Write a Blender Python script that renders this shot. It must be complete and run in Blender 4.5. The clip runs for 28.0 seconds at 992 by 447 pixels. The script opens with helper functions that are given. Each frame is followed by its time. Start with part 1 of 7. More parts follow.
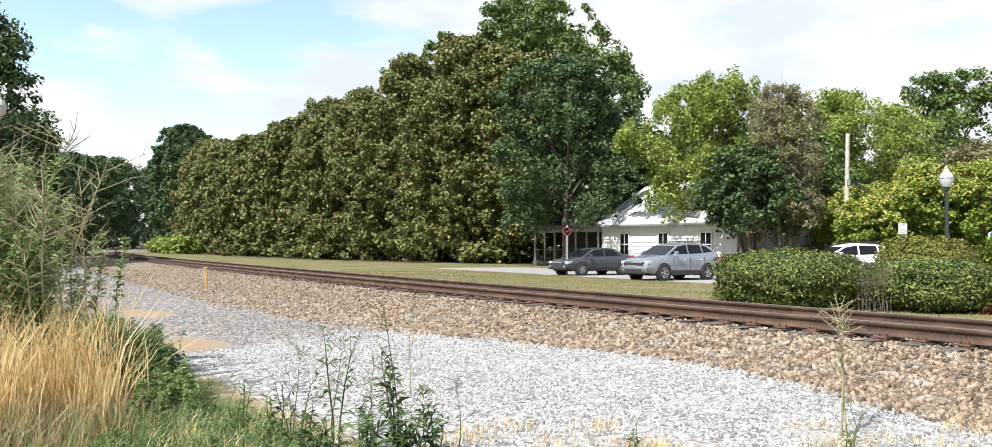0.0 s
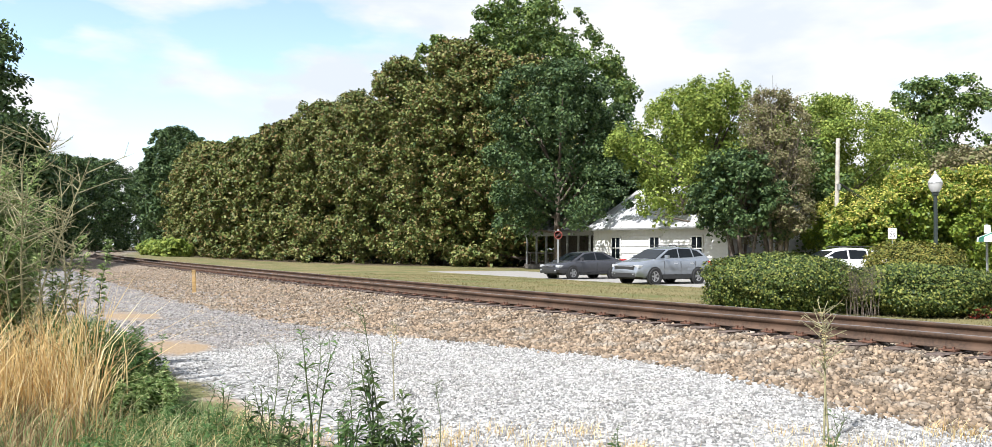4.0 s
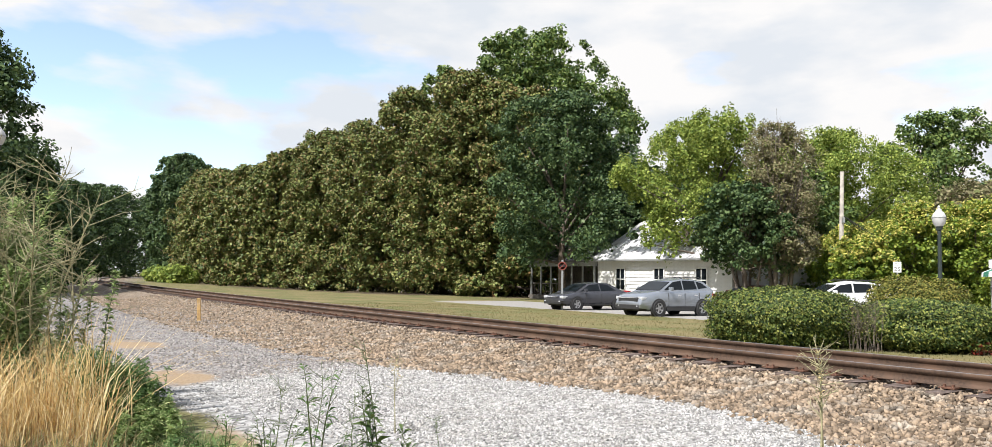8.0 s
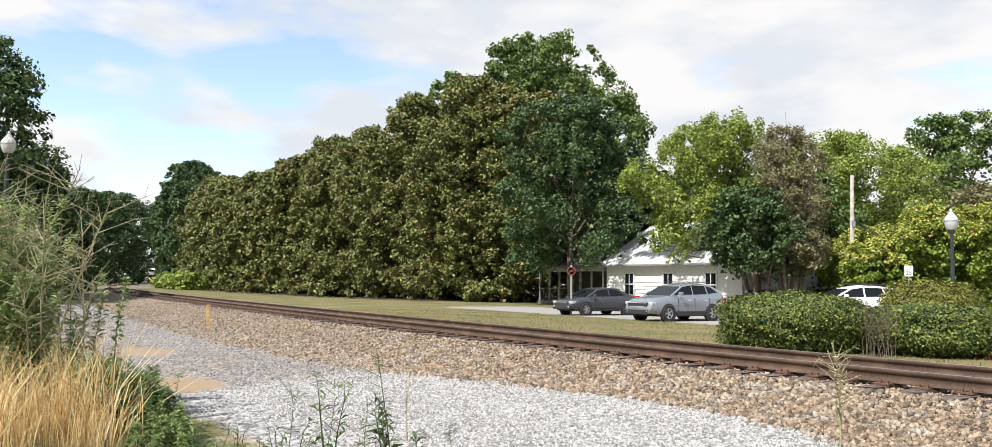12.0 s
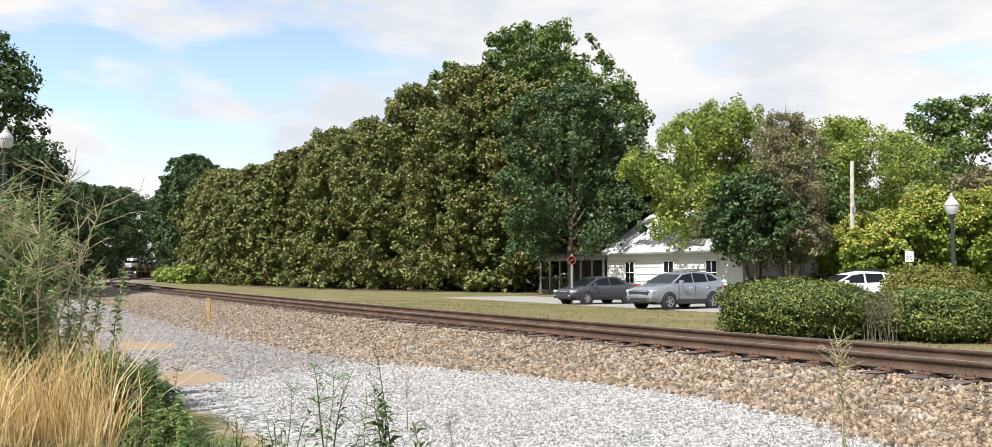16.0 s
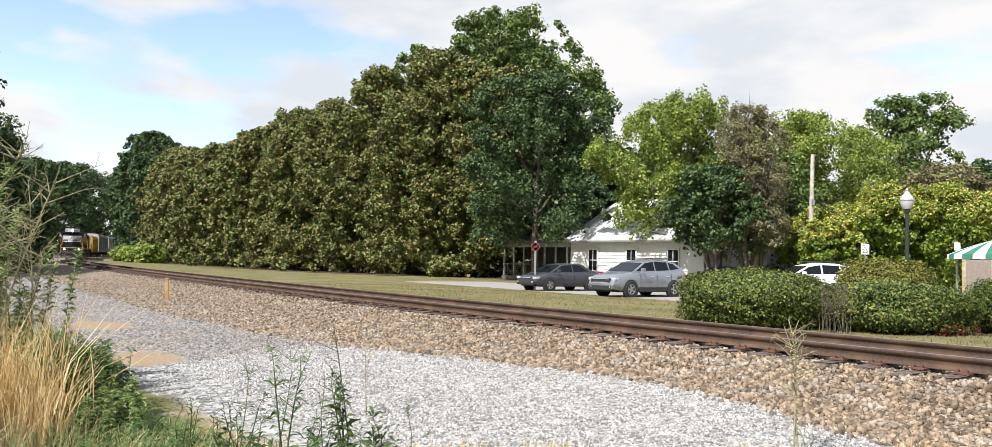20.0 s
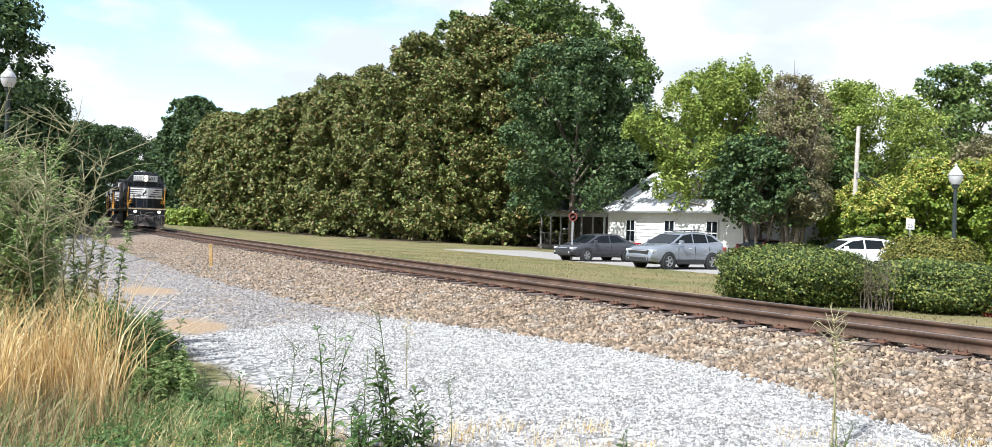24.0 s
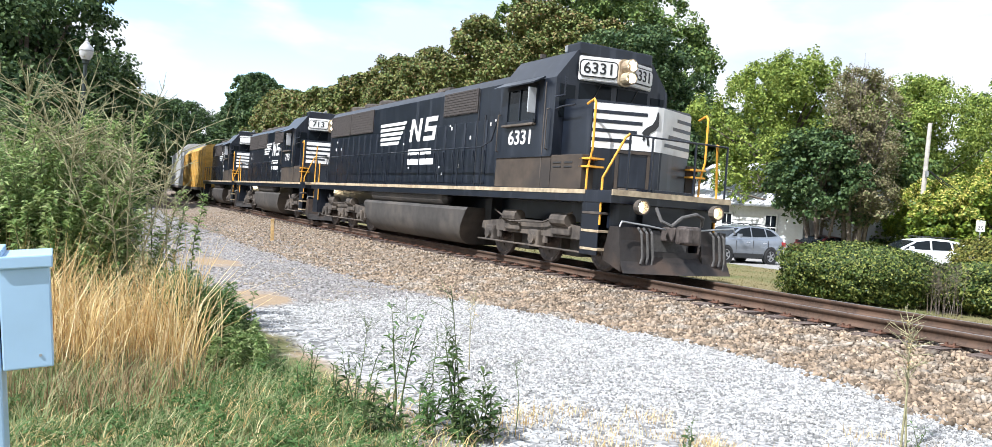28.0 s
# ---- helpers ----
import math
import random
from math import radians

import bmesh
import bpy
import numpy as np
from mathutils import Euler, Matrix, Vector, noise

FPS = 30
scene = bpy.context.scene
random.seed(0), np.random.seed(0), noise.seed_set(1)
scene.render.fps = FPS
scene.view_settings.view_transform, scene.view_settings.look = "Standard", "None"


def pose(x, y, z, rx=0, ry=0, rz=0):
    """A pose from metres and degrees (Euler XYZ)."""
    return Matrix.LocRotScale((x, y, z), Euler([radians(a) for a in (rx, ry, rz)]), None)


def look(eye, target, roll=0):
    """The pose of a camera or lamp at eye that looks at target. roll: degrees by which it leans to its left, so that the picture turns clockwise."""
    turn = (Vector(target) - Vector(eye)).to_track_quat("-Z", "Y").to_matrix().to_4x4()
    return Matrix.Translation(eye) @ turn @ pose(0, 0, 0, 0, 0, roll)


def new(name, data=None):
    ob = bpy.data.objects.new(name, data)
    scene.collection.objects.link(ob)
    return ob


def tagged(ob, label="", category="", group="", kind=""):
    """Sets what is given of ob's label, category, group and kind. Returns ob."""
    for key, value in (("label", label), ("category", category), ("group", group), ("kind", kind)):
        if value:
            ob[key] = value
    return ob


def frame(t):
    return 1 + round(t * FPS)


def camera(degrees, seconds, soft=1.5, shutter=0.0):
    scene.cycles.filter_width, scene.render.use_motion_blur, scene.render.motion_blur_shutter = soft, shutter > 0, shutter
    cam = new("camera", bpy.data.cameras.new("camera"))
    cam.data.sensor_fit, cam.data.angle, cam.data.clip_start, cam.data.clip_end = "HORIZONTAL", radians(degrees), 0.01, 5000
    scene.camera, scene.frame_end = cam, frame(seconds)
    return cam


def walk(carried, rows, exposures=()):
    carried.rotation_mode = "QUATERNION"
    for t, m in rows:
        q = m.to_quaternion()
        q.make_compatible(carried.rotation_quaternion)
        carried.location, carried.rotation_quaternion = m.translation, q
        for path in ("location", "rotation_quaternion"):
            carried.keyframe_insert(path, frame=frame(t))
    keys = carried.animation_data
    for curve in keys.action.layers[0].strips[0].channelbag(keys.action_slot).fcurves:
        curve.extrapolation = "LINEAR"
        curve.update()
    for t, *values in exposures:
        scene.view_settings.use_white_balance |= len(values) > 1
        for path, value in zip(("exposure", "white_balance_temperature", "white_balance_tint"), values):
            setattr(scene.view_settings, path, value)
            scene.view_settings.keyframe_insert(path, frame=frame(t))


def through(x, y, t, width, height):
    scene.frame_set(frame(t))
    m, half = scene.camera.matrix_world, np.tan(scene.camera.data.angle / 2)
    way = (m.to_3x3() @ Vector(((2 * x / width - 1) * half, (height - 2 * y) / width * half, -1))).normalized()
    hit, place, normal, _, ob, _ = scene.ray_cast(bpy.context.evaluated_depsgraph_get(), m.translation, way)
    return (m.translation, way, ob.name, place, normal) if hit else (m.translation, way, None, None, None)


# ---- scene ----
cam = camera(63.0, 28.0, 0.5)
PATH = [
    (0.0, pose(-0.069, 0.049, 1.626, 91.635, -0.341, 0.259)),
    (0.5, pose(-0.067, 0.073, 1.627, 92.038, -1.059, -1.723)),
    (1.0, pose(-0.029, 0.106, 1.621, 91.673, -2.127, 0.142)),
    (1.5, pose(0.015, 0.075, 1.609, 91.722, -1.851, -0.305)),
    (2.0, pose(0.026, 0.076, 1.623, 91.186, -0.849, -0.735)),
    (2.5, pose(0.029, 0.088, 1.626, 91.139, -0.980, -1.118)),
    (3.0, pose(0.037, 0.085, 1.632, 91.890, -1.207, -0.803)),
    (3.5, pose(0.020, 0.091, 1.628, 91.948, -0.444, -0.726)),
    (4.0, pose(0.016, 0.082, 1.628, 91.878, -0.502, -0.256)),
    (4.5, pose(0.018, 0.059, 1.637, 92.298, -1.409, -0.780)),
    (6.5, pose(0.080, -0.053, 1.684, 92.887, -1.256, -0.804)),
    (7.0, pose(0.072, -0.025, 1.689, 92.738, -1.602, 0.314)),
    (7.5, pose(0.071, -0.057, 1.695, 92.715, -0.248, -0.351)),
    (8.0, pose(0.050, -0.047, 1.688, 93.928, -1.002, 0.093)),
    (8.5, pose(0.026, -0.016, 1.687, 94.255, -1.115, -0.130)),
    (9.0, pose(-0.014, 0.048, 1.673, 94.134, -0.593, 0.915)),
    (9.5, pose(-0.031, 0.066, 1.662, 93.988, -1.133, 1.175)),
    (10.0, pose(-0.057, 0.113, 1.659, 93.597, -1.653, 1.724)),
    (10.5, pose(-0.035, 0.091, 1.671, 94.193, -1.476, 1.974)),
    (11.0, pose(-0.011, 0.046, 1.682, 93.838, -1.426, 2.099)),
    (11.5, pose(0.001, 0.034, 1.693, 94.171, -0.830, 1.465)),
    (12.0, pose(0.009, 0.017, 1.688, 94.309, -0.775, 0.655)),
    (12.5, pose(0.011, 0.030, 1.694, 94.488, -1.329, -0.098)),
    (14.5, pose(0.007, 0.026, 1.690, 94.331, -0.033, 0.475)),
    (15.0, pose(0.007, 0.055, 1.683, 93.800, -0.431, 1.039)),
    (15.5, pose(0.023, 0.058, 1.675, 93.761, -0.665, 0.593)),
    (16.0, pose(0.025, 0.070, 1.685, 93.609, -0.121, 0.711)),
    (16.5, pose(0.017, 0.046, 1.691, 93.657, -1.405, -0.195)),
    (17.0, pose(0.043, 0.036, 1.686, 94.764, -2.034, -1.767)),
    (17.5, pose(0.009, 0.042, 1.678, 94.786, -2.255, -3.058)),
    (18.0, pose(-0.002, 0.025, 1.686, 94.563, -1.000, -1.487)),
    (18.5, pose(0.042, 0.014, 1.668, 94.212, -0.732, 0.195)),
    (19.0, pose(0.039, 0.063, 1.686, 93.669, -1.011, 0.042)),
    (19.5, pose(0.025, 0.080, 1.689, 93.000, -0.966, -0.738)),
    (20.0, pose(0.045, 0.086, 1.683, 92.604, -1.178, -1.825)),
    (20.5, pose(0.046, 0.080, 1.690, 93.161, -0.629, -2.573)),
    (22.5, pose(0.024, 0.033, 1.821, 91.279, -2.295, -0.921)),
    (23.0, pose(0.027, 0.037, 1.805, 90.792, -1.568, 0.225)),
    (23.5, pose(0.026, 0.012, 1.805, 90.569, -1.721, 0.645)),
    (24.0, pose(0.004, 0.033, 1.803, 90.199, -1.989, 0.756)),
    (24.5, pose(-0.002, 0.052, 1.799, 89.465, -1.961, 0.415)),
    (25.0, pose(-0.012, 0.046, 1.791, 89.197, -1.865, 1.050)),
    (25.5, pose(-0.054, 0.023, 1.789, 89.164, -2.079, 2.163)),
    (26.0, pose(-0.072, 0.019, 1.795, 89.089, -1.682, 1.502)),
    (26.5, pose(-0.069, -0.001, 1.792, 89.717, -2.211, 1.449)),
    (27.0, pose(-0.101, 0.032, 1.792, 89.232, -2.575, 2.114)),
    (27.5, pose(-0.112, -0.028, 1.797, 89.001, -2.912, 3.860)),
    (28.0, pose(-0.153, -0.029, 1.801, 88.910, -4.178, 4.445)),
]
EXPOSURES = [(0.0, 0.74, 6400, 10), (4.5, 0.72, 6400, 10), (7.0, 0.62, 6550, 11), (8.0, 0.58, 6600, 11), (20.0, 0.57, 6600, 11), (22.5, 0.70, 6280, 10), (24.5, 0.79, 6120, 10), (28.0, 0.84, 6050, 10)]
walk(cam, PATH, EXPOSURES)

# ---- world, sun ----
SUN_AZ, SUN_EL = 222.0, 50.0      # compass-like: degrees clockwise from +y, and elevation
world = bpy.data.worlds.new("world")
scene.world = world
world.use_nodes = True
wn, wl = world.node_tree.nodes, world.node_tree.links
wn.clear()
sky = wn.new("ShaderNodeTexSky")
sky.sky_type, sky.sun_disc = "NISHITA", False
sky.sun_elevation, sky.sun_rotation = radians(SUN_EL), radians(SUN_AZ)
sky.air_density, sky.dust_density, sky.ozone_density = 1.0, 0.15, 1.6
coord = wn.new("ShaderNodeTexCoord")
stretch = wn.new("ShaderNodeMapping")
stretch.inputs["Scale"].default_value = (1.5, 1.5, 4.2)
stretch.inputs["Location"].default_value = (0.35, 0.1, 0.25)
cloud = wn.new("ShaderNodeTexNoise")
cloud.inputs["Scale"].default_value, cloud.inputs["Detail"].default_value, cloud.inputs["Roughness"].default_value = 2.6, 9.0, 0.5
edge = wn.new("ShaderNodeValToRGB")
gap = wn.new("ShaderNodeVectorMath")          # a clearer part of the sky, low over the line
gap.operation = "DISTANCE"
gap.inputs[1].default_value = (-0.39, 0.905, 0.165)
clear = wn.new("ShaderNodeMapRange")
clear.inputs["From Min"].default_value, clear.inputs["From Max"].default_value = 0.04, 0.34
clear.inputs["To Min"].default_value, clear.inputs["To Max"].default_value = -0.085, 0.14
bias = wn.new("ShaderNodeMath")
bias.operation = "ADD"
height = wn.new("ShaderNodeSeparateXYZ")
thin = wn.new("ShaderNodeMapRange")           # the cover thins out overhead
thin.inputs["From Min"].default_value, thin.inputs["From Max"].default_value = 0.34, 0.75
thin.inputs["To Min"].default_value, thin.inputs["To Max"].default_value = 0.0, -0.17
bias2 = wn.new("ShaderNodeMath")
bias2.operation = "ADD"
lift = wn.new("ShaderNodeHueSaturation")
lift.inputs["Value"].default_value, lift.inputs["Saturation"].default_value = 2.35, 0.92
edge.color_ramp.elements[0].position, edge.color_ramp.elements[1].position = 0.42, 0.54
edge.color_ramp.elements[0].color = (0.04, 0.04, 0.04, 1)
tone = wn.new("ShaderNodeTexNoise")
tone.inputs["Scale"].default_value, tone.inputs["Detail"].default_value = 3.6, 7.0
shade = wn.new("ShaderNodeMixRGB")
shade.inputs[1].default_value, shade.inputs[2].default_value = (7.4, 7.95, 8.6, 1), (9.3, 9.35, 9.4, 1)
mixed = wn.new("ShaderNodeMixRGB")
back, wout = wn.new("ShaderNodeBackground"), wn.new("ShaderNodeOutputWorld")
SKY_STRENGTH = 0.070
back.inputs["Strength"].default_value = SKY_STRENGTH
wl.new(coord.outputs["Generated"], stretch.inputs["Vector"])
wl.new(stretch.outputs[0], cloud.inputs["Vector"])
wl.new(stretch.outputs[0], tone.inputs["Vector"])
wl.new(coord.outputs["Generated"], gap.inputs[0])
wl.new(gap.outputs["Value"], clear.inputs["Value"])
wl.new(cloud.outputs["Fac"], bias.inputs[0])
wl.new(clear.outputs[0], bias.inputs[1])
wl.new(coord.outputs["Generated"], height.inputs[0])
wl.new(height.outputs["Z"], thin.inputs["Value"])
wl.new(bias.outputs[0], bias2.inputs[0])
wl.new(thin.outputs[0], bias2.inputs[1])
wl.new(bias2.outputs[0], edge.inputs["Fac"])
puff = wn.new("ShaderNodeMapRange")
puff.inputs["From Min"].default_value, puff.inputs["From Max"].default_value = 0.40, 0.56
wl.new(tone.outputs["Fac"], puff.inputs["Value"])
wl.new(puff.outputs[0], shade.inputs[0])
wl.new(edge.outputs["Color"], mixed.inputs[0])
wl.new(sky.outputs[0], lift.inputs["Color"])
wl.new(lift.outputs[0], mixed.inputs[1])
wl.new(shade.outputs[0], mixed.inputs[2])
wl.new(mixed.outputs[0], back.inputs["Color"])
wl.new(back.outputs[0], wout.inputs["Surface"])

sun = new("sun", bpy.data.lights.new("sun", "SUN"))
sun.data.energy, sun.data.angle, sun.data.color = 5.0, radians(0.55), (1.0, 0.98, 0.955)
_az, _el = radians(SUN_AZ), radians(SUN_EL)
SUN_DIR = Vector((math.sin(_az) * math.cos(_el), math.cos(_az) * math.cos(_el), math.sin(_el)))
sun.matrix_world = look(SUN_DIR * 200, (0, 0, 0))

# ---- the track's line in plan: curvature along its length ----
RAIL_Z = 0.674
_S = np.arange(-60, 560, 0.5)
_K = np.interp(_S, [-30, 0, 30, 60, 100, 150, 200, 260], [-0.00265, -0.00265, -0.00063, -0.00121, -0.00118, -0.00157, -0.00096, -0.00062])
_H = np.concatenate([[0], np.cumsum((_K[1:] + _K[:-1]) / 2 * 0.5)])
_H = _H - np.interp(0, _S, _H) + 0.60995
_X = np.concatenate([[0], np.cumsum(-np.sin(_H[1:]) * 0.5)])
_Y = np.concatenate([[0], np.cumsum(np.cos(_H[1:]) * 0.5)])
_i0 = int(np.argmin(abs(_S)))
_X, _Y = _X - _X[_i0] + 4.916, _Y - _Y[_i0] + 11.964


def on_track(s, l=0.0):
    """Plan point s metres along the line and l metres beside it (positive: the far side), and the line's heading."""
    x, y, h = np.interp(s, _S, _X), np.interp(s, _S, _Y), np.interp(s, _S, _H)
    return x + l * np.cos(h), y + l * np.sin(h), h


def track_sl(x, y):
    """Distance along and beside the line for plan points."""
    x, y = np.atleast_1d(np.asarray(x, float)), np.atleast_1d(np.asarray(y, float))
    s, l = np.empty(len(x)), np.empty(len(x))
    for a in range(0, len(x), 4000):
        px, py = x[a:a + 4000, None], y[a:a + 4000, None]
        j = np.argmin((px - _X) ** 2 + (py - _Y) ** 2, axis=1)
        dx, dy = px[:, 0] - _X[j], py[:, 0] - _Y[j]
        l[a:a + 4000] = dx * np.cos(_H[j]) + dy * np.sin(_H[j])
        s[a:a + 4000] = _S[j] - dx * np.sin(_H[j]) + dy * np.cos(_H[j])
    return s, l


def wave(x, y, k=1.0, seed=0.0):
    """Cheap smooth unevenness between about -1 and 1."""
    return (np.sin(x * 0.9 * k + seed) * np.cos(y * 1.1 * k - seed) + np.sin((x * 0.5 + y * 0.8) * k * 1.7 + 2 * seed)
            + 0.5 * np.sin((x * 1.3 - y) * k * 3.1 + seed)) / 2.5


def ground_z(x, y, sl=None):
    x, y = np.atleast_1d(np.asarray(x, float)), np.atleast_1d(np.asarray(y, float))
    s, l = sl if sl is not None else track_sl(x, y)
    z = np.interp(l, [-60, -30, -14, -8.5, -4.6, -2.9, -1.45, 1.45, 2.7, 4.5, 9, 14, 60], [0.9, 0.5, 0.15, 0.12, 0.12, 0.20, 0.425, 0.425, 0.32, 0.28, 0.24, 0.19, 0.19])
    rough = np.where(np.abs(l) < 3.2, 0.012, np.where((l > 14) & (l < 30), 0.004, 0.03))
    return z + rough * wave(x, y, 1.2)


def gz(x, y):
    return float(ground_z(x, y)[0])


# ---- mesh helpers ----
def mesh_of(name, verts, quads=None, tris=None):
    """A mesh straight from arrays."""
    me = bpy.data.meshes.new(name)
    verts = np.asarray(verts, np.float32)
    loops, starts, n = [], [], 0
    if quads is not None and len(quads):
        quads = np.asarray(quads, np.int32)
        loops.append(quads.ravel())
        starts.append(np.arange(len(quads)) * 4)
        n = len(quads) * 4
    if tris is not None and len(tris):
        tris = np.asarray(tris, np.int32)
        loops.append(tris.ravel())
        starts.append(n + np.arange(len(tris)) * 3)
    loops, starts = np.concatenate(loops), np.concatenate(starts)
    me.vertices.add(len(verts))
    me.vertices.foreach_set("co", verts.ravel())
    me.loops.add(len(loops))
    me.loops.foreach_set("vertex_index", loops.astype(np.int32))
    me.polygons.add(len(starts))
    me.polygons.foreach_set("loop_start", starts.astype(np.int32))
    me.update(calc_edges=True)
    return me


def root(name, m, label, category, group="", kind=""):
    ob = new(name)
    ob.empty_display_size = 0.2
    ob.matrix_basis = m
    return tagged(ob, label, category, group, kind)


def part(name, bm, material, parent, label=""):
    """Links a bmesh (or a ready mesh) as one mesh object under a thing or part."""
    if isinstance(bm, bmesh.types.BMesh):
        me = bpy.data.meshes.new(name)
        bm.to_mesh(me)
        bm.free()
    else:
        me = bm
    if material is not None and not me.materials:
        me.materials.append(material)
    ob = new(name, me)
    if parent is not None:
        ob.parent = parent
    if label:
        ob["label"] = label
    return ob


def smooth(ob, degrees=40):
    me = ob.data
    me.polygons.foreach_set("use_smooth", [True] * len(me.polygons))
    me.set_sharp_from_angle(angle=radians(degrees))
    return ob


def box(bm, x0, x1, y0, y1, z0, z1, bevel=0.0, m=None):
    """Adds a box, its edges rounded by bevel."""
    vs = bmesh.ops.create_cube(bm, size=1.0)["verts"]
    bmesh.ops.scale(bm, verts=vs, vec=(x1 - x0, y1 - y0, z1 - z0))
    bmesh.ops.translate(bm, verts=vs, vec=((x0 + x1) / 2, (y0 + y1) / 2, (z0 + z1) / 2))
    if bevel:
        es = {e for v in vs for e in v.link_edges}
        got = bmesh.ops.bevel(bm, geom=list(es), offset=bevel, segments=2, affect="EDGES", profile=0.6)
        vs = [v for v in {v for f in got["faces"] for v in f.verts}] + [v for v in vs if v.is_valid]
    if m is not None:
        bmesh.ops.transform(bm, matrix=m, verts=list({v for v in vs if v.is_valid}))
    return bm


def boxed(*dims, bevel=0.0, m=None):
    return box(bmesh.new(), *dims, bevel=bevel, m=m)


def rod(bm, a, b, r0, r1=None, n=8):
    """Adds a tapered round bar from a to b."""
    a, b = Vector(a), Vector(b)
    d = b - a
    m = Matrix.Translation((a + b) / 2) @ d.to_track_quat("Z", "Y").to_matrix().to_4x4()
    bmesh.ops.create_cone(bm, cap_ends=True, segments=n, radius1=r0, radius2=r0 if r1 is None else r1, depth=d.length, matrix=m)
    return bm


def pipe(bm, pts, r, n=7):
    for a, b in zip(pts, pts[1:]):
        rod(bm, a, b, r, r, n)
    for p in pts[1:-1]:
        bmesh.ops.create_uvsphere(bm, u_segments=n, v_segments=4, radius=r * 1.02, matrix=Matrix.Translation(p))
    return bm


def prism(bm, outline, axis, a, b):
    """Adds a solid with the given 2D outline, drawn out along x, y or z from a to b."""
    def at(p, t):
        return (t, p[0], p[1]) if axis == "x" else (p[0], t, p[1]) if axis == "y" else (p[0], p[1], t)
    lo, hi = [bm.verts.new(at(p, a)) for p in outline], [bm.verts.new(at(p, b)) for p in outline]
    n = len(outline)
    faces = [bm.faces.new(lo), bm.faces.new(hi)]
    faces += [bm.faces.new((lo[i], lo[(i + 1) % n], hi[(i + 1) % n], hi[i])) for i in range(n)]
    bmesh.ops.recalc_face_normals(bm, faces=faces)
    return bm


def lathe(bm, profile, n=16, m=None):
    """Adds a turned shape from (radius, height) pairs."""
    rings = []
    for r, z in profile:
        rings.append([bm.verts.new((r * math.cos(2 * math.pi * i / n), r * math.sin(2 * math.pi * i / n), z)) for i in range(n)])
    faces = []
    for a, b in zip(rings, rings[1:]):
        faces += [bm.faces.new((a[i], a[(i + 1) % n], b[(i + 1) % n], b[i])) for i in range(n)]
    faces += [bm.faces.new(rings[0][::-1]), bm.faces.new(rings[-1])]
    if m is not None:
        bmesh.ops.transform(bm, matrix=m, verts=[v for r in rings for v in r])
    return bm


# ---- materials ----
def material(name, colour, rough=0.6, metal=0.0, vary=0.12, scale=6.0, bump=0.0, bump_scale=40.0, second=None, amount=0.5, big=0.6, spec=0.5, island=0.0, streak=False):
    """A surface with grain and larger blotches; second: a colour that comes through in blotches."""
    mat = bpy.data.materials.new(name)
    mat.use_nodes = True
    n, k = mat.node_tree.nodes, mat.node_tree.links
    b = n["Principled BSDF"]
    b.inputs["Roughness"].default_value, b.inputs["Metallic"].default_value = rough, metal
    b.inputs["Specular IOR Level"].default_value = spec
    tc = n.new("ShaderNodeTexCoord")
    fine, large = n.new("ShaderNodeTexNoise"), n.new("ShaderNodeTexNoise")
    fine.inputs["Scale"].default_value, fine.inputs["Detail"].default_value = scale, 6
    large.inputs["Scale"].default_value, large.inputs["Detail"].default_value = big, 4
    k.new(tc.outputs["Object"], fine.inputs["Vector"])
    if streak:
        mp = n.new("ShaderNodeMapping")
        mp.inputs["Scale"].default_value = (5.0, 5.0, 0.45)
        k.new(tc.outputs["Object"], mp.inputs["Vector"])
        k.new(mp.outputs[0], large.inputs["Vector"])
    else:
        k.new(tc.outputs["Object"], large.inputs["Vector"])
    dark = tuple(c * (1 - vary * 1.6) for c in colour) + (1,)
    light = tuple(min(1, c * (1 + vary * 1.6)) for c in colour) + (1,)
    ramp = n.new("ShaderNodeValToRGB")
    ramp.color_ramp.elements[0].position, ramp.color_ramp.elements[1].position = 0.3, 0.7
    ramp.color_ramp.elements[0].color, ramp.color_ramp.elements[1].color = dark, light
    k.new(fine.outputs["Fac"], ramp.inputs["Fac"])
    out = ramp.outputs["Color"]
    if second:
        sr, mx = n.new("ShaderNodeValToRGB"), n.new("ShaderNodeMixRGB")
        sr.color_ramp.elements[0].position, sr.color_ramp.elements[1].position = 0.62 - amount * 0.3, 0.72 - amount * 0.2
        k.new(large.outputs["Fac"], sr.inputs["Fac"])
        k.new(sr.outputs["Color"], mx.inputs[0])
        k.new(out, mx.inputs[1])
        mx.inputs[2].default_value = tuple(second) + (1,)
        out = mx.outputs[0]
    if island:
        geo, hsv, mr = n.new("ShaderNodeNewGeometry"), n.new("ShaderNodeHueSaturation"), n.new("ShaderNodeMapRange")
        mr.inputs["To Min"].default_value, mr.inputs["To Max"].default_value = 1 - island, 1 + island
        k.new(geo.outputs["Random Per Island"], mr.inputs["Value"])
        k.new(mr.outputs[0], hsv.inputs["Value"])
        k.new(out, hsv.inputs["Color"])
        out = hsv.outputs[0]
    k.new(out, b.inputs["Base Color"])
    if bump:
        bn, bt = n.new("ShaderNodeBump"), n.new("ShaderNodeTexNoise")
        bt.inputs["Scale"].default_value, bt.inputs["Detail"].default_value = bump_scale, 5
        bn.inputs["Strength"].default_value = bump
        bn.inputs["Distance"].default_value = 0.02
        k.new(tc.outputs["Object"], bt.inputs["Vector"])
        k.new(bt.outputs["Fac"], bn.inputs["Height"])
        k.new(bn.outputs[0], b.inputs["Normal"])
    return mat


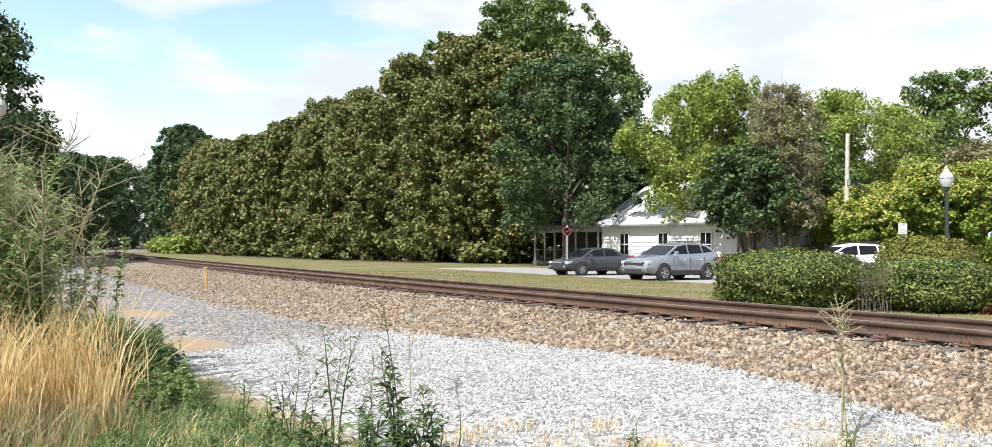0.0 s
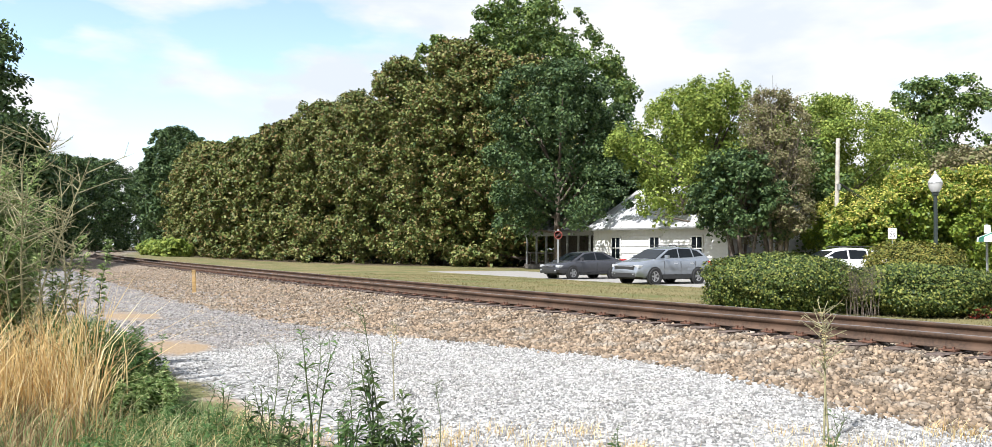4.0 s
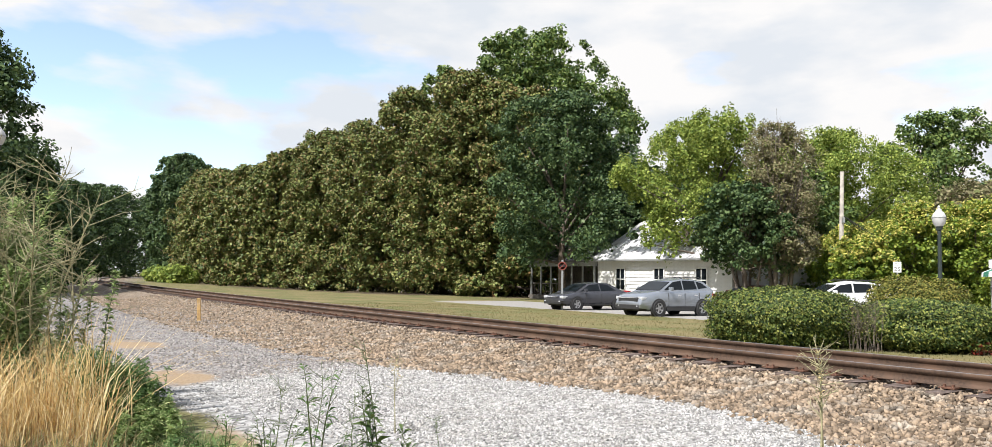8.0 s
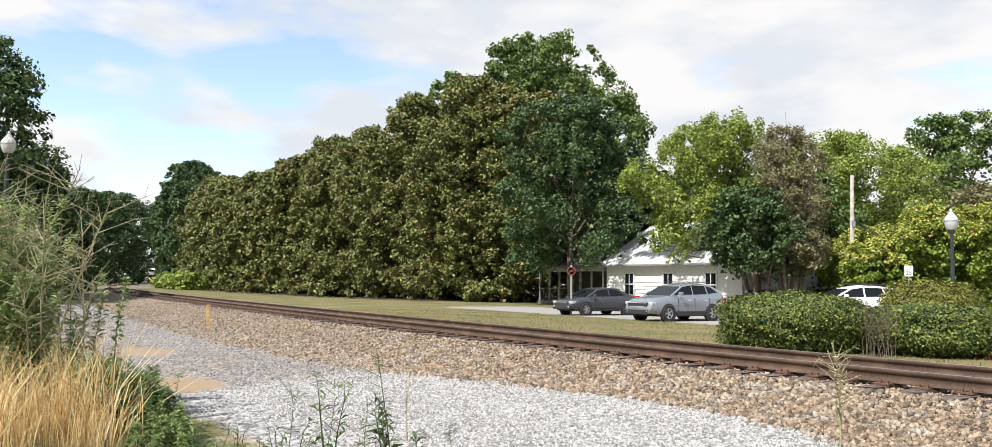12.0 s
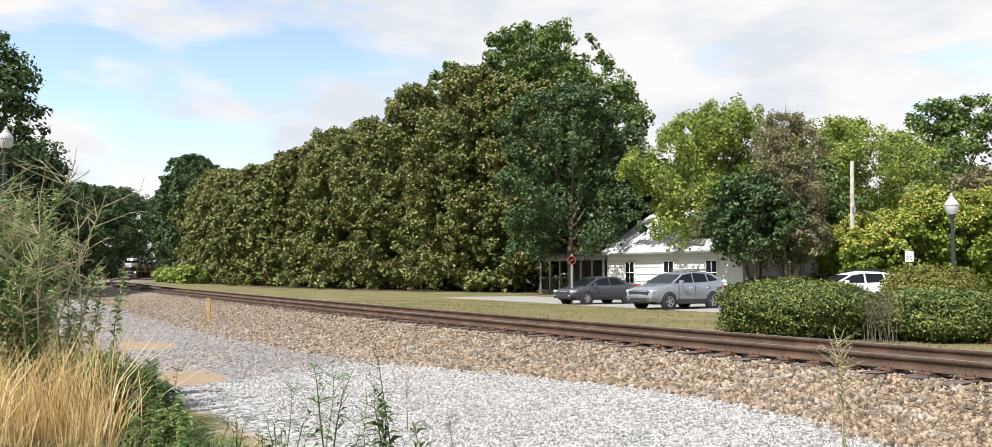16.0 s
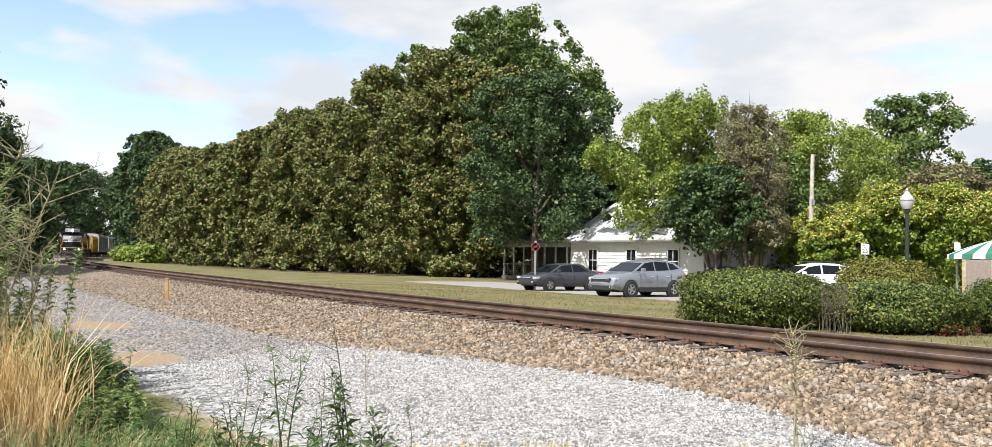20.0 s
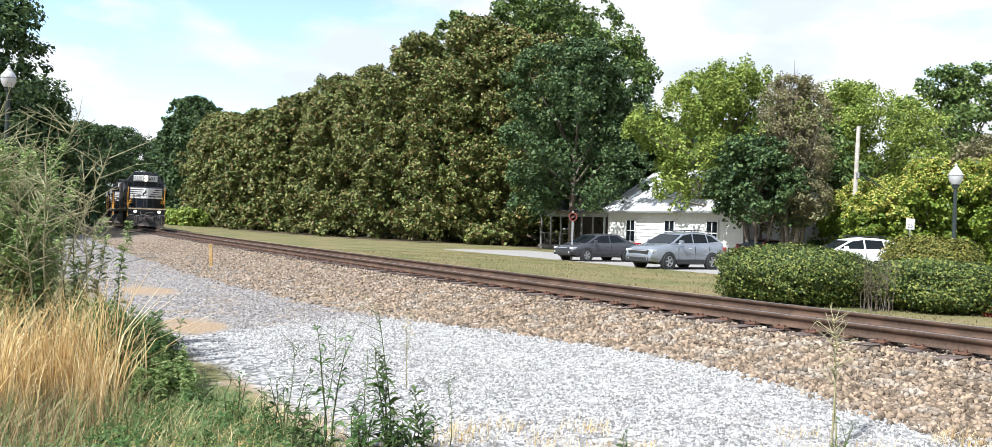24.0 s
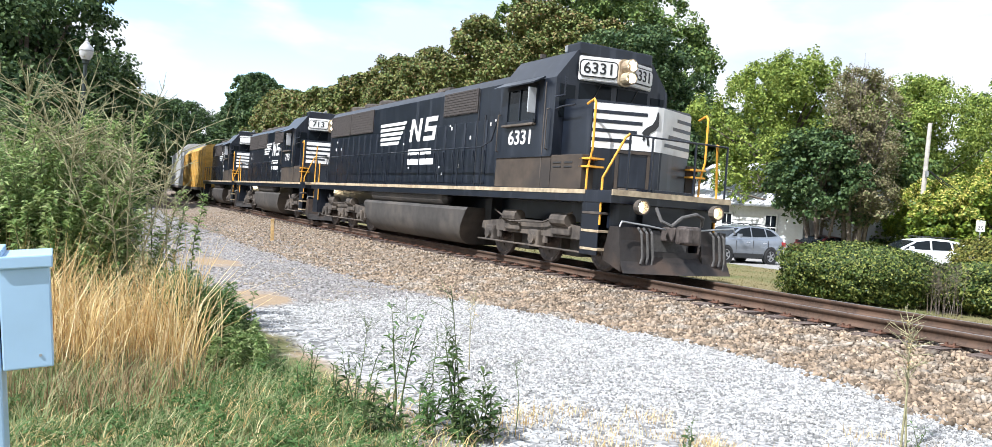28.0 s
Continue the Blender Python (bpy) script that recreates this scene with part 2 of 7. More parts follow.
def leaf_material(name, colours, through=0.3, rough=0.45, spec=0.15):
    """Leaves: each takes one of the colours; some light passes through them."""
    mat = bpy.data.materials.new(name)
    mat.use_nodes = True
    n, k = mat.node_tree.nodes, mat.node_tree.links
    b, out = n["Principled BSDF"], n["Material Output"]
    geo, ramp = n.new("ShaderNodeNewGeometry"), n.new("ShaderNodeValToRGB")
    els = ramp.color_ramp.elements
    while len(els) < len(colours):
        els.new(0.5)
    for i, (e, c) in enumerate(zip(els, colours)):
        e.position, e.color = (i + 0.0) / max(1, len(colours) - 1), tuple(c) + (1,)
    k.new(geo.outputs["Random Per Island"], ramp.inputs["Fac"])
    k.new(ramp.outputs["Color"], b.inputs["Base Color"])
    b.inputs["Roughness"].default_value, b.inputs["Specular IOR Level"].default_value = rough, spec
    tr, mx, hs = n.new("ShaderNodeBsdfTranslucent"), n.new("ShaderNodeMixShader"), n.new("ShaderNodeHueSaturation")
    hs.inputs["Hue"].default_value, hs.inputs["Value"].default_value = 0.485, 1.25
    k.new(ramp.outputs["Color"], hs.inputs["Color"])
    k.new(hs.outputs[0], tr.inputs["Color"])
    mx.inputs[0].default_value = through
    k.new(b.outputs[0], mx.inputs[1])
    k.new(tr.outputs[0], mx.inputs[2])
    k.new(mx.outputs[0], out.inputs["Surface"])
    return mat


def ground_material():
    """Gravel, ballast, grass, sand and paving, told apart by the masks stored on the sheet."""
    mat = bpy.data.materials.new("ground")
    mat.use_nodes = True
    n, k = mat.node_tree.nodes, mat.node_tree.links
    b = n["Principled BSDF"]
    b.inputs["Roughness"].default_value, b.inputs["Specular IOR Level"].default_value = 0.95, 0.2
    geo = n.new("ShaderNodeNewGeometry")

    def noise_at(scale, detail=5, rough=0.6):
        t = n.new("ShaderNodeTexNoise")
        t.inputs["Scale"].default_value, t.inputs["Detail"].default_value, t.inputs["Roughness"].default_value = scale, detail, rough
        k.new(geo.outputs["Position"], t.inputs["Vector"])
        return t.outputs["Fac"]

    def ramp_of(fac, *stops):
        r = n.new("ShaderNodeValToRGB")
        els = r.color_ramp.elements
        while len(els) < len(stops):
            els.new(0.5)
        for e, (p, c) in zip(els, stops):
            e.position, e.color = p, tuple(c) + (1,)
        k.new(fac, r.inputs["Fac"])
        return r.outputs["Color"]

    def mix(fac, a, c):
        m = n.new("ShaderNodeMixRGB")
        k.new(fac, m.inputs[0])
        k.new(a, m.inputs[1])
        k.new(c, m.inputs[2])
        return m.outputs[0]

    def soft(mask, fac, width=0.5):
        """A mask whose rim is frayed by a noise."""
        a, c = n.new("ShaderNodeMath"), n.new("ShaderNodeMapRange")
        a.operation = "ADD"
        k.new(mask, a.inputs[0])
        k.new(fac, a.inputs[1])
        c.inputs["From Min"].default_value, c.inputs["From Max"].default_value = 1.0 - width * 0.3, 1.0 + width * 0.3
        k.new(a.outputs[0], c.inputs["Value"])
        return c.outputs[0]

    vor = n.new("ShaderNodeTexVoronoi")
    vor.inputs["Scale"].default_value = 17
    k.new(geo.outputs["Position"], vor.inputs["Vector"])
    stone = n.new("ShaderNodeSeparateColor")
    k.new(vor.outputs["Color"], stone.inputs[0])
    masks = []
    for name in ("soil", "cover"):
        at, sp = n.new("ShaderNodeAttribute"), n.new("ShaderNodeSeparateColor")
        at.attribute_name = name
        k.new(at.outputs["Color"], sp.inputs[0])
        masks += [sp.outputs[i] for i in range(3)]
    fray, fine, large = noise_at(2.3), noise_at(30, 6, 0.7), noise_at(0.35)
    base = ramp_of(stone.outputs[0], (0.0, (0.105, 0.098, 0.094)), (0.55, (0.225, 0.210, 0.200)), (1.0, (0.345, 0.325, 0.31)))
    white = ramp_of(stone.outputs[1], (0.0, (0.119, 0.117, 0.112)), (0.5, (0.294, 0.288, 0.276)), (1.0, (0.442, 0.435, 0.418)))
    tan = ramp_of(stone.outputs[2], (0.0, (0.085, 0.061, 0.042)), (0.5, (0.195, 0.15, 0.108)), (1.0, (0.31, 0.26, 0.205)))
    sand = ramp_of(fine, (0.3, (0.235, 0.168, 0.105)), (0.7, (0.335, 0.252, 0.165)))
    dry = ramp_of(fine, (0.25, (0.105, 0.085, 0.040)), (0.5, (0.19, 0.155, 0.074)), (0.75, (0.27, 0.225, 0.115)))
    green = ramp_of(fine, (0.25, (0.048, 0.068, 0.020)), (0.75, (0.136, 0.160, 0.056)))
    turf = mix(ramp_of(large, (0.42, (0, 0, 0)), (0.62, (0.8, 0.8, 0.8))), dry, green)
    paving = ramp_of(fine, (0.3, (0.240, 0.228, 0.212)), (0.7, (0.336, 0.320, 0.296)))
    litter = ramp_of(fine, (0.3, (0.05, 0.04, 0.025)), (0.7, (0.13, 0.10, 0.06)))
    c = mix(soft(masks[3], fray), base, sand)
    c = mix(soft(masks[0], fray), c, white)
    c = mix(soft(masks[1], fray), c, tan)
    c = mix(soft(masks[2], fray), c, turf)
    c = mix(soft(masks[4], fray, 0.2), c, paving)
    c = mix(soft(masks[5], fray), c, litter)
    k.new(c, b.inputs["Base Color"])
    bn = n.new("ShaderNodeBump")
    bn.inputs["Strength"].default_value, bn.inputs["Distance"].default_value = 0.6, 0.03
    k.new(vor.outputs["Distance"], bn.inputs["Height"])
    k.new(bn.outputs[0], b.inputs["Normal"])
    return mat


MAT_GROUND = ground_material()
MAT_RAIL = material("rusty_rail", (0.062, 0.036, 0.022), 0.8, 0.0, 0.25, 30, 0.25, 120, (0.10, 0.058, 0.036), 0.5, 2.0)
MAT_RAIL_TOP = material("worn_rail_head", (0.34, 0.32, 0.31), 0.38, 0.9, 0.1, 20)
MAT_TIE = material("creosoted_timber", (0.085, 0.06, 0.048), 0.9, 0, 0.3, 14, 0.6, 60, (0.16, 0.12, 0.10), 0.5, 3)
MAT_PLATE = material("rusty_tie_plate", (0.13, 0.062, 0.038), 0.85, 0.1, 0.25, 30, 0.3, 90)
MAT_BALLAST = material("ballast_stone", (0.222, 0.167, 0.116), 0.9, 0, 0.2, 9, 0.2, 60, (0.26, 0.222, 0.178), 0.45, 2.5, 0.25, island=0.6)
MAT_GRAVEL = material("white_gravel", (0.358, 0.350, 0.334), 0.9, 0, 0.14, 9, 0.2, 60, (0.312, 0.300, 0.280), 0.4, 2.5, 0.25, island=0.55)
MAT_GREY_GRAVEL = material("grey_gravel", (0.255, 0.238, 0.222), 0.9, 0, 0.17, 9, 0.2, 60, (0.30, 0.25, 0.195), 0.4, 1.5, 0.25, island=0.5)
MAT_BARK = material("bark", (0.12, 0.095, 0.075), 0.95, 0, 0.3, 8, 0.8, 25, (0.20, 0.17, 0.14), 0.4, 1.5)
MAT_MAGNOLIA = leaf_material("magnolia_leaf", [(0.024, 0.048, 0.016), (0.078, 0.120, 0.032), (0.165, 0.205, 0.060), (0.285, 0.290, 0.098), (0.098, 0.140, 0.036), (0.205, 0.150, 0.060), (0.070, 0.108, 0.028), (0.240, 0.145, 0.065)], 0.06, 0.5, 0.2)
MAT_OAK = leaf_material("oak_leaf", [(0.034, 0.072, 0.022), (0.100, 0.160, 0.042), (0.225, 0.285, 0.085)], 0.16, 0.5, 0.2)
MAT_BRIGHT = leaf_material("bright_leaf", [(0.075, 0.125, 0.026), (0.195, 0.265, 0.052), (0.37, 0.425, 0.105)], 0.26, 0.5, 0.15)
MAT_YELLOW = leaf_material("yellowing_leaf", [(0.055, 0.105, 0.016), (0.145, 0.215, 0.030), (0.29, 0.335, 0.055)], 0.25, 0.45, 0.25)
MAT_BROWNISH = leaf_material("thin_brownish_leaf", [(0.115, 0.115, 0.055), (0.20, 0.185, 0.095), (0.27, 0.23, 0.135), (0.15, 0.19, 0.065)], 0.22, 0.5, 0.15)
MAT_WOODS = leaf_material("wood_leaf", [(0.024, 0.052, 0.024), (0.060, 0.104, 0.038), (0.120, 0.172, 0.062)], 0.16, 0.5, 0.2)
MAT_HEDGE = leaf_material("hedge_leaf", [(0.012, 0.028, 0.008), (0.045, 0.074, 0.016), (0.105, 0.138, 0.030), (0.235, 0.245, 0.060)], 0.06, 0.5, 0.18)
MAT_WEED = leaf_material("weed_leaf", [(0.085, 0.16, 0.045), (0.215, 0.305, 0.105), (0.40, 0.46, 0.21)], 0.38, 0.55, 0.15)
MAT_WEED_DARK = leaf_material("dark_weed_leaf", [(0.045, 0.105, 0.028), (0.085, 0.165, 0.048), (0.14, 0.22, 0.08)], 0.38, 0.55, 0.2)
MAT_STRAW = leaf_material("straw", [(0.34, 0.215, 0.085), (0.54, 0.39, 0.165), (0.72, 0.57, 0.28), (0.78, 0.68, 0.42)], 0.34, 0.6, 0.2)
MAT_BROWN_STALK = leaf_material("dead_stalk", [(0.15, 0.10, 0.055), (0.29, 0.21, 0.11), (0.45, 0.35, 0.20)], 0.25, 0.6, 0.1)
MAT_GRASS = leaf_material("grass_blade", [(0.05, 0.098, 0.030), (0.15, 0.225, 0.085), (0.29, 0.36, 0.17), (0.47, 0.44, 0.25)], 0.38, 0.55, 0.15)
MAT_BLOSSOM = leaf_material("pale_yellow_blossom", [(0.40, 0.42, 0.08), (0.58, 0.54, 0.15), (0.66, 0.55, 0.17)], 0.35, 0.6, 0.2)
MAT_HEDGE_YELLOW = leaf_material("yellowish_hedge_leaf", [(0.035, 0.05, 0.011), (0.095, 0.11, 0.022), (0.17, 0.165, 0.038), (0.27, 0.23, 0.06)], 0.10, 0.5, 0.12)
MAT_REDLEAF = leaf_material("red_leaf", [(0.12, 0.02, 0.015), (0.22, 0.04, 0.02)], 0.25)
MAT_VERGE = leaf_material("verge_grass", [(0.10, 0.11, 0.036), (0.19, 0.16, 0.068), (0.27, 0.225, 0.115)], 0.3, 0.6)
MAT_WEED_OLIVE = leaf_material("olive_weed_leaf", [(0.03, 0.06, 0.02), (0.06, 0.105, 0.03), (0.11, 0.15, 0.055)], 0.25, 0.55, 0.15)
MAT_PALE_TWIG = material("pale_bare_twig", (0.20, 0.165, 0.135), 0.9, 0, 0.25, 8, 0.3, 25)
MAT_STEM = material("dry_stem", (0.27, 0.25, 0.14), 0.9, 0, 0.2, 20)
MAT_GREEN_STEM = material("green_stem", (0.085, 0.11, 0.042), 0.8, 0, 0.2, 20)

# ---- ground: one sheet to the horizon ----
def axis_steps(lo, hi, step, far):
    """Even steps between lo and hi, then ever wider ones out to far on both sides."""
    out, a = list(np.arange(lo, hi + 1e-6, step)), step
    up, down = [out[-1]], [out[0]]
    while up[-1] < far:
        a *= 1.16
        up.append(up[-1] + a)
        down.append(down[-1] - a)
    return np.array(down[1:][::-1] + out + up[1:])


SHOULDER = ([-9, -5, -3.4, -2.7, -1.9, -0.7, 0.8, 3.1, 6.6, 14, 40], [-3.4, -3.5, -3.75, -3.6, -3.2, -2.95, -3.0, -3.5, -4.4, -5.2, -5.2])     # where the ballast's foot lies along the line


def build_ground():
    xs, ys = axis_steps(-26, 26, 0.4, 2500), axis_steps(-6, 52, 0.4, 2500)
    gx, gy = np.meshgrid(xs, ys)
    x, y = gx.ravel(), gy.ravel()
    s, l = track_sl(x, y)
    z = ground_z(x, y, (s, l))
    idx = np.arange(len(x)).reshape(gx.shape)
    quads = np.stack([idx[:-1, :-1], idx[:-1, 1:], idx[1:, 1:], idx[1:, :-1]], -1).reshape(-1, 4)
    me = mesh_of("ground", np.stack([x, y, z], 1), quads)

    def step(v, at, width):
        return np.clip((v - at) / width + 0.5, 0, 1)
    shoulder = np.interp(s, *SHOULDER)
    white = step(6.0 - 0.16 * (l + 5.2) ** 2 - s, 0, 1.2) * step(l, -8.3, 0.8) * (1 - step(l - shoulder, 0, 0.5))
    ballast = step(l - shoulder, 0, 0.4) * (1 - step(l, 2.9, 0.6))
    turf = np.maximum(step(-8.5 - l + 0.35 * wave(x, y, 0.9), 0, 0.7), step(l, 2.9, 0.6))
    sand = np.maximum(1.15 * np.exp(-((s - 11.8) / 1.5) ** 2 - ((l + 7.35) / 0.65) ** 2), 1.15 * np.exp(-((s - 5.7) / 1.4) ** 2 - ((l + 7.75) / 0.6) ** 2))
    sand = np.maximum(sand, 1.15 * np.exp(-((s - 0.4) / 2.4) ** 2 - ((l + 8.3) / 0.6) ** 2))
    sand = np.maximum(sand, 0.75 * np.exp(-((x - 1.0) / 1.3) ** 2 - ((y - 6.2) / 0.4) ** 2))
    lot = step(l, 14.5, 0.5) * (1 - step(l, 21.5, 0.5)) * step(s, -30, 2) * (1 - step(s, 40, 2))
    litter = step(l, np.interp(s, [44, 52, 60, 86, 180], [27, 25, 18, 13.5, 11.0]), 1.0) * step(s, 45, 2)
    litter = np.maximum(litter, step(-l, 12, 3) * step(s, 16, 6))
    for name, chans in (("soil", (white, ballast, turf)), ("cover", (sand * 0.85, lot, litter))):
        attr = me.color_attributes.new(name, "FLOAT_COLOR", "POINT")
        data = np.ones((len(x), 4), np.float32)
        for i, c in enumerate(chans):
            data[:, i] = np.clip(c, 0, 1)
        attr.data.foreach_set("color", data.ravel())
    me.materials.append(MAT_GROUND)
    me.polygons.foreach_set("use_smooth", np.ones(len(me.polygons), bool))
    tagged(new("ground", me), "dry grass, gravel and paving around a railway line", "ground", kind="structure")


build_ground()


# ---- loose stones ----
def stones(name, x, y, size, mat, seed, label, sunk=0.25, fine=False):
    """Angular stones as one mesh: squashed boxes with moved corners, each turned its own way."""
    rng = np.random.default_rng(seed)
    n = len(x)
    if fine:
        shape = np.array([(1, 0, 0), (-1, 0, 0), (0, 1, 0), (0, -1, 0), (0, 0, 1), (0, 0, -1)], float) * 0.62
        faces = np.array([(0, 2, 4), (2, 1, 4), (1, 3, 4), (3, 0, 4), (2, 0, 5), (1, 2, 5), (3, 1, 5), (0, 3, 5)])
    else:
        shape = np.array([(a, b, c) for a in (-1, 1) for b in (-1, 1) for c in (-1, 1)], float) * 0.5
        faces = np.array([(0, 1, 3, 2), (4, 6, 7, 5), (0, 4, 5, 1), (2, 3, 7, 6), (0, 2, 6, 4), (1, 5, 7, 3)])
    m = len(shape)
    v = shape[None] * rng.uniform(0.6, 1.15, (n, m, 3)) * (size[:, None, None] * np.array([1.25, 0.95, 0.75])) + rng.normal(0, 0.09, (n, m, 3)) * size[:, None, None]
    q = rng.normal(size=(n, 4))
    q[:, 1:3] *= 0.6
    q /= np.linalg.norm(q, axis=1)[:, None]
    w, a, b, c = q.T
    rot = np.stack([1 - 2 * (b * b + c * c), 2 * (a * b - c * w), 2 * (a * c + b * w), 2 * (a * b + c * w), 1 - 2 * (a * a + c * c), 2 * (b * c - a * w),
                    2 * (a * c - b * w), 2 * (b * c + a * w), 1 - 2 * (a * a + b * b)], 1).reshape(n, 3, 3)
    v = np.einsum("nij,nkj->nki", rot, v)
    z = ground_z(x, y) + size * (0.5 - sunk) * rng.uniform(0.2, 1.0, n)
    v += np.stack([x, y, z], 1)[:, None]
    faces = (np.arange(n)[:, None, None] * m + faces[None]).reshape(-1, faces.shape[1])
    me = mesh_of(name, v.reshape(-1, 3), None if fine else faces, faces if fine else None)
    me.materials.append(mat)
    return tagged(new(name, me), label, "gravel", kind="stuff")


def build_stones():
    rng = np.random.default_rng(5)
    # tan ballast on the near shoulder and between the rails; thinner with distance
    s = np.concatenate([rng.uniform(-9, 9, 40000), 9 + 35 * rng.uniform(0, 1, 18000) ** 1.6])
    edge = np.interp(s, *SHOULDER) - 0.12 + 0.1 * rng.normal(size=len(s))
    l = edge + (2.4 - edge) * rng.uniform(0, 1, len(s)) ** 1.15
    keep = (np.abs(np.abs(l) - 0.75) > 0.1)
    s, l = s[keep], l[keep]
    x, y, _ = on_track(s, l)
    stones("ballast_stones", x, y, rng.uniform(0.024, 0.062, len(s)), MAT_BALLAST, 11, "tan and grey crushed ballast stones beside the rails")
    # bright crushed stone
    s, l = rng.uniform(-8, 6.3, 80000), rng.uniform(-8.4, -2.5, 80000)
    keep = (6.0 - 0.16 * (l + 5.2) ** 2 - s + rng.normal(0, 0.35, len(s)) > 0) & (l + rng.normal(0, 0.13, len(s)) < np.interp(s, *SHOULDER))
    keep &= ~((l < -7.6) & (rng.uniform(0, 1, len(s)) < 0.6))
    keep &= rng.uniform(0, 1, len(s)) > 1.15 * np.exp(-((s - 0.4) / 2.4) ** 2 - ((l + 8.3) / 0.6) ** 2)
    keep &= rng.uniform(0, 1, len(s)) > 1.15 * np.exp(-((s - 5.7) / 1.4) ** 2 - ((l + 7.75) / 0.6) ** 2)
    s, l = s[keep], l[keep]
    x, y, _ = on_track(s, l)
    keep = rng.uniform(0, 1, len(s)) > 0.9 * np.exp(-((x - 1.0) / 1.3) ** 2 - ((y - 6.2) / 0.4) ** 2)
    x, y, s = x[keep], y[keep], s[keep]
    stones("white_gravel", x, y, rng.uniform(0.012, 0.038, len(s)), MAT_GRAVEL, 12, "pale crushed stone spread over the ground", 0.4, True)
    # greyer, trodden stone further along
    s = 5 + 26 * rng.uniform(0, 1, 19000) ** 1.4
    l = rng.uniform(-8.6, -3.6, len(s))
    keep = (6.0 - 0.16 * (l + 5.2) ** 2 - s < 0.3) & (np.exp(-((s - 11.8) / 1.5) ** 2 - ((l + 7.35) / 0.65) ** 2) < 0.4) & (np.exp(-((s - 5.7) / 1.4) ** 2 - ((l + 7.75) / 0.6) ** 2) < 0.4)
    s, l = s[keep], l[keep]
    x, y, _ = on_track(s, l)
    stones("grey_gravel", x, y, rng.uniform(0.018, 0.05, len(s)), MAT_GREY_GRAVEL, 13, "trodden grey gravel along the railway", 0.35, True)


build_stones()


# ---- railway ----
def sweep(name, outline, offset, z0, s0, s1, step):
    """The outline (across, up) drawn along the line at an offset."""
    ss = np.arange(s0, s1 + 1e-6, step)
    x, y, h = on_track(ss)
    o = np.array(outline)
    across = offset + o[:, 0]
    v = np.stack([x[:, None] + across * np.cos(h)[:, None], y[:, None] + across * np.sin(h)[:, None], np.broadcast_to(z0 + o[:, 1], (len(ss), len(o)))], -1)
    m, n = len(ss), len(o)
    i, j = np.meshgrid(np.arange(m - 1), np.arange(n), indexing="ij")
    quads = np.stack([i * n + j, i * n + (j + 1) % n, (i + 1) * n + (j + 1) % n, (i + 1) * n + j], -1).reshape(-1, 4)
    return mesh_of(name, v.reshape(-1, 3), quads)


RAIL_OUTLINE = [(-0.075, -0.172), (-0.075, -0.160), (-0.018, -0.142), (-0.009, -0.120), (-0.009, -0.060), (-0.036, -0.046), (-0.037, -0.012), (-0.030, -0.002),
                (0.030, -0.002), (0.037, -0.012), (0.036, -0.046), (0.009, -0.060), (0.009, -0.120), (0.018, -0.142), (0.075, -0.160), (0.075, -0.172)]


def build_track():
    track = root("railway_track", pose(0, 0, 0), "single railway track with rusty rails on dark timber ties", "railway track", kind="structure")
    for off in (-0.7525, 0.7525):
        rail = part("rail", sweep("rail", RAIL_OUTLINE, off, RAIL_Z, -55, 420, 1.0), MAT_RAIL, track)
        me = sweep("running_surface", [(-0.028, -0.003), (-0.028, 0.0), (0.028, 0.0), (0.028, -0.003)], off, RAIL_Z, -55, 420, 1.0)
        part("running_surface", me, MAT_RAIL_TOP, rail, "worn bare steel running surface")
    rng = random.Random(3)
    ties = []
    for k in range(3):
        bm = boxed(-1.3, 1.3, -0.115, 0.115, -0.17, 0.0, bevel=0.012)
        for v in bm.verts:
            v.co += Vector((rng.uniform(-0.03, 0.03), rng.uniform(-0.012, 0.012), rng.uniform(-0.008, 0.004)))
        me = bpy.data.meshes.new("tie")
        bm.to_mesh(me)
        bm.free()
        me.materials.append(MAT_TIE)
        ties.append(me)
    bm = bmesh.new()
    box(bm, -0.19, 0.19, -0.095, 0.095, 0, 0.018)
    for sx in (-0.12, 0.12):
        for sy in (-0.05, 0.05):
            box(bm, sx - 0.016, sx + 0.016, sy - 0.012, sy + 0.012, 0.015, 0.05)
    plate = bpy.data.meshes.new("tie_plate")
    bm.to_mesh(plate)
    bm.free()
    plate.materials.append(MAT_PLATE)
    s, count = -22.0, 0
    while s < 120:
        x, y, h = on_track(s)
        turn = h + radians(rng.uniform(-1.2, 1.2))
        tie = new("tie", ties[count % 3])
        tie.parent = track
        tie.matrix_basis = Matrix.Translation((x, y, RAIL_Z - 0.19 + rng.uniform(-0.012, 0.004))) @ Matrix.Rotation(turn, 4, "Z") @ Matrix.Translation((rng.uniform(-0.05, 0.05), 0, 0))
        if s < 40:
            for off in (-0.7525, 0.7525):
                px, py, _ = on_track(s, off)
                p = new("tie_plate", plate)
                p.parent = track
                p.matrix_basis = Matrix.Translation((px, py, RAIL_Z - 0.190)) @ Matrix.Rotation(turn, 4, "Z")
        s, count = s + 0.5 + rng.uniform(-0.02, 0.02), count + 1


build_track()

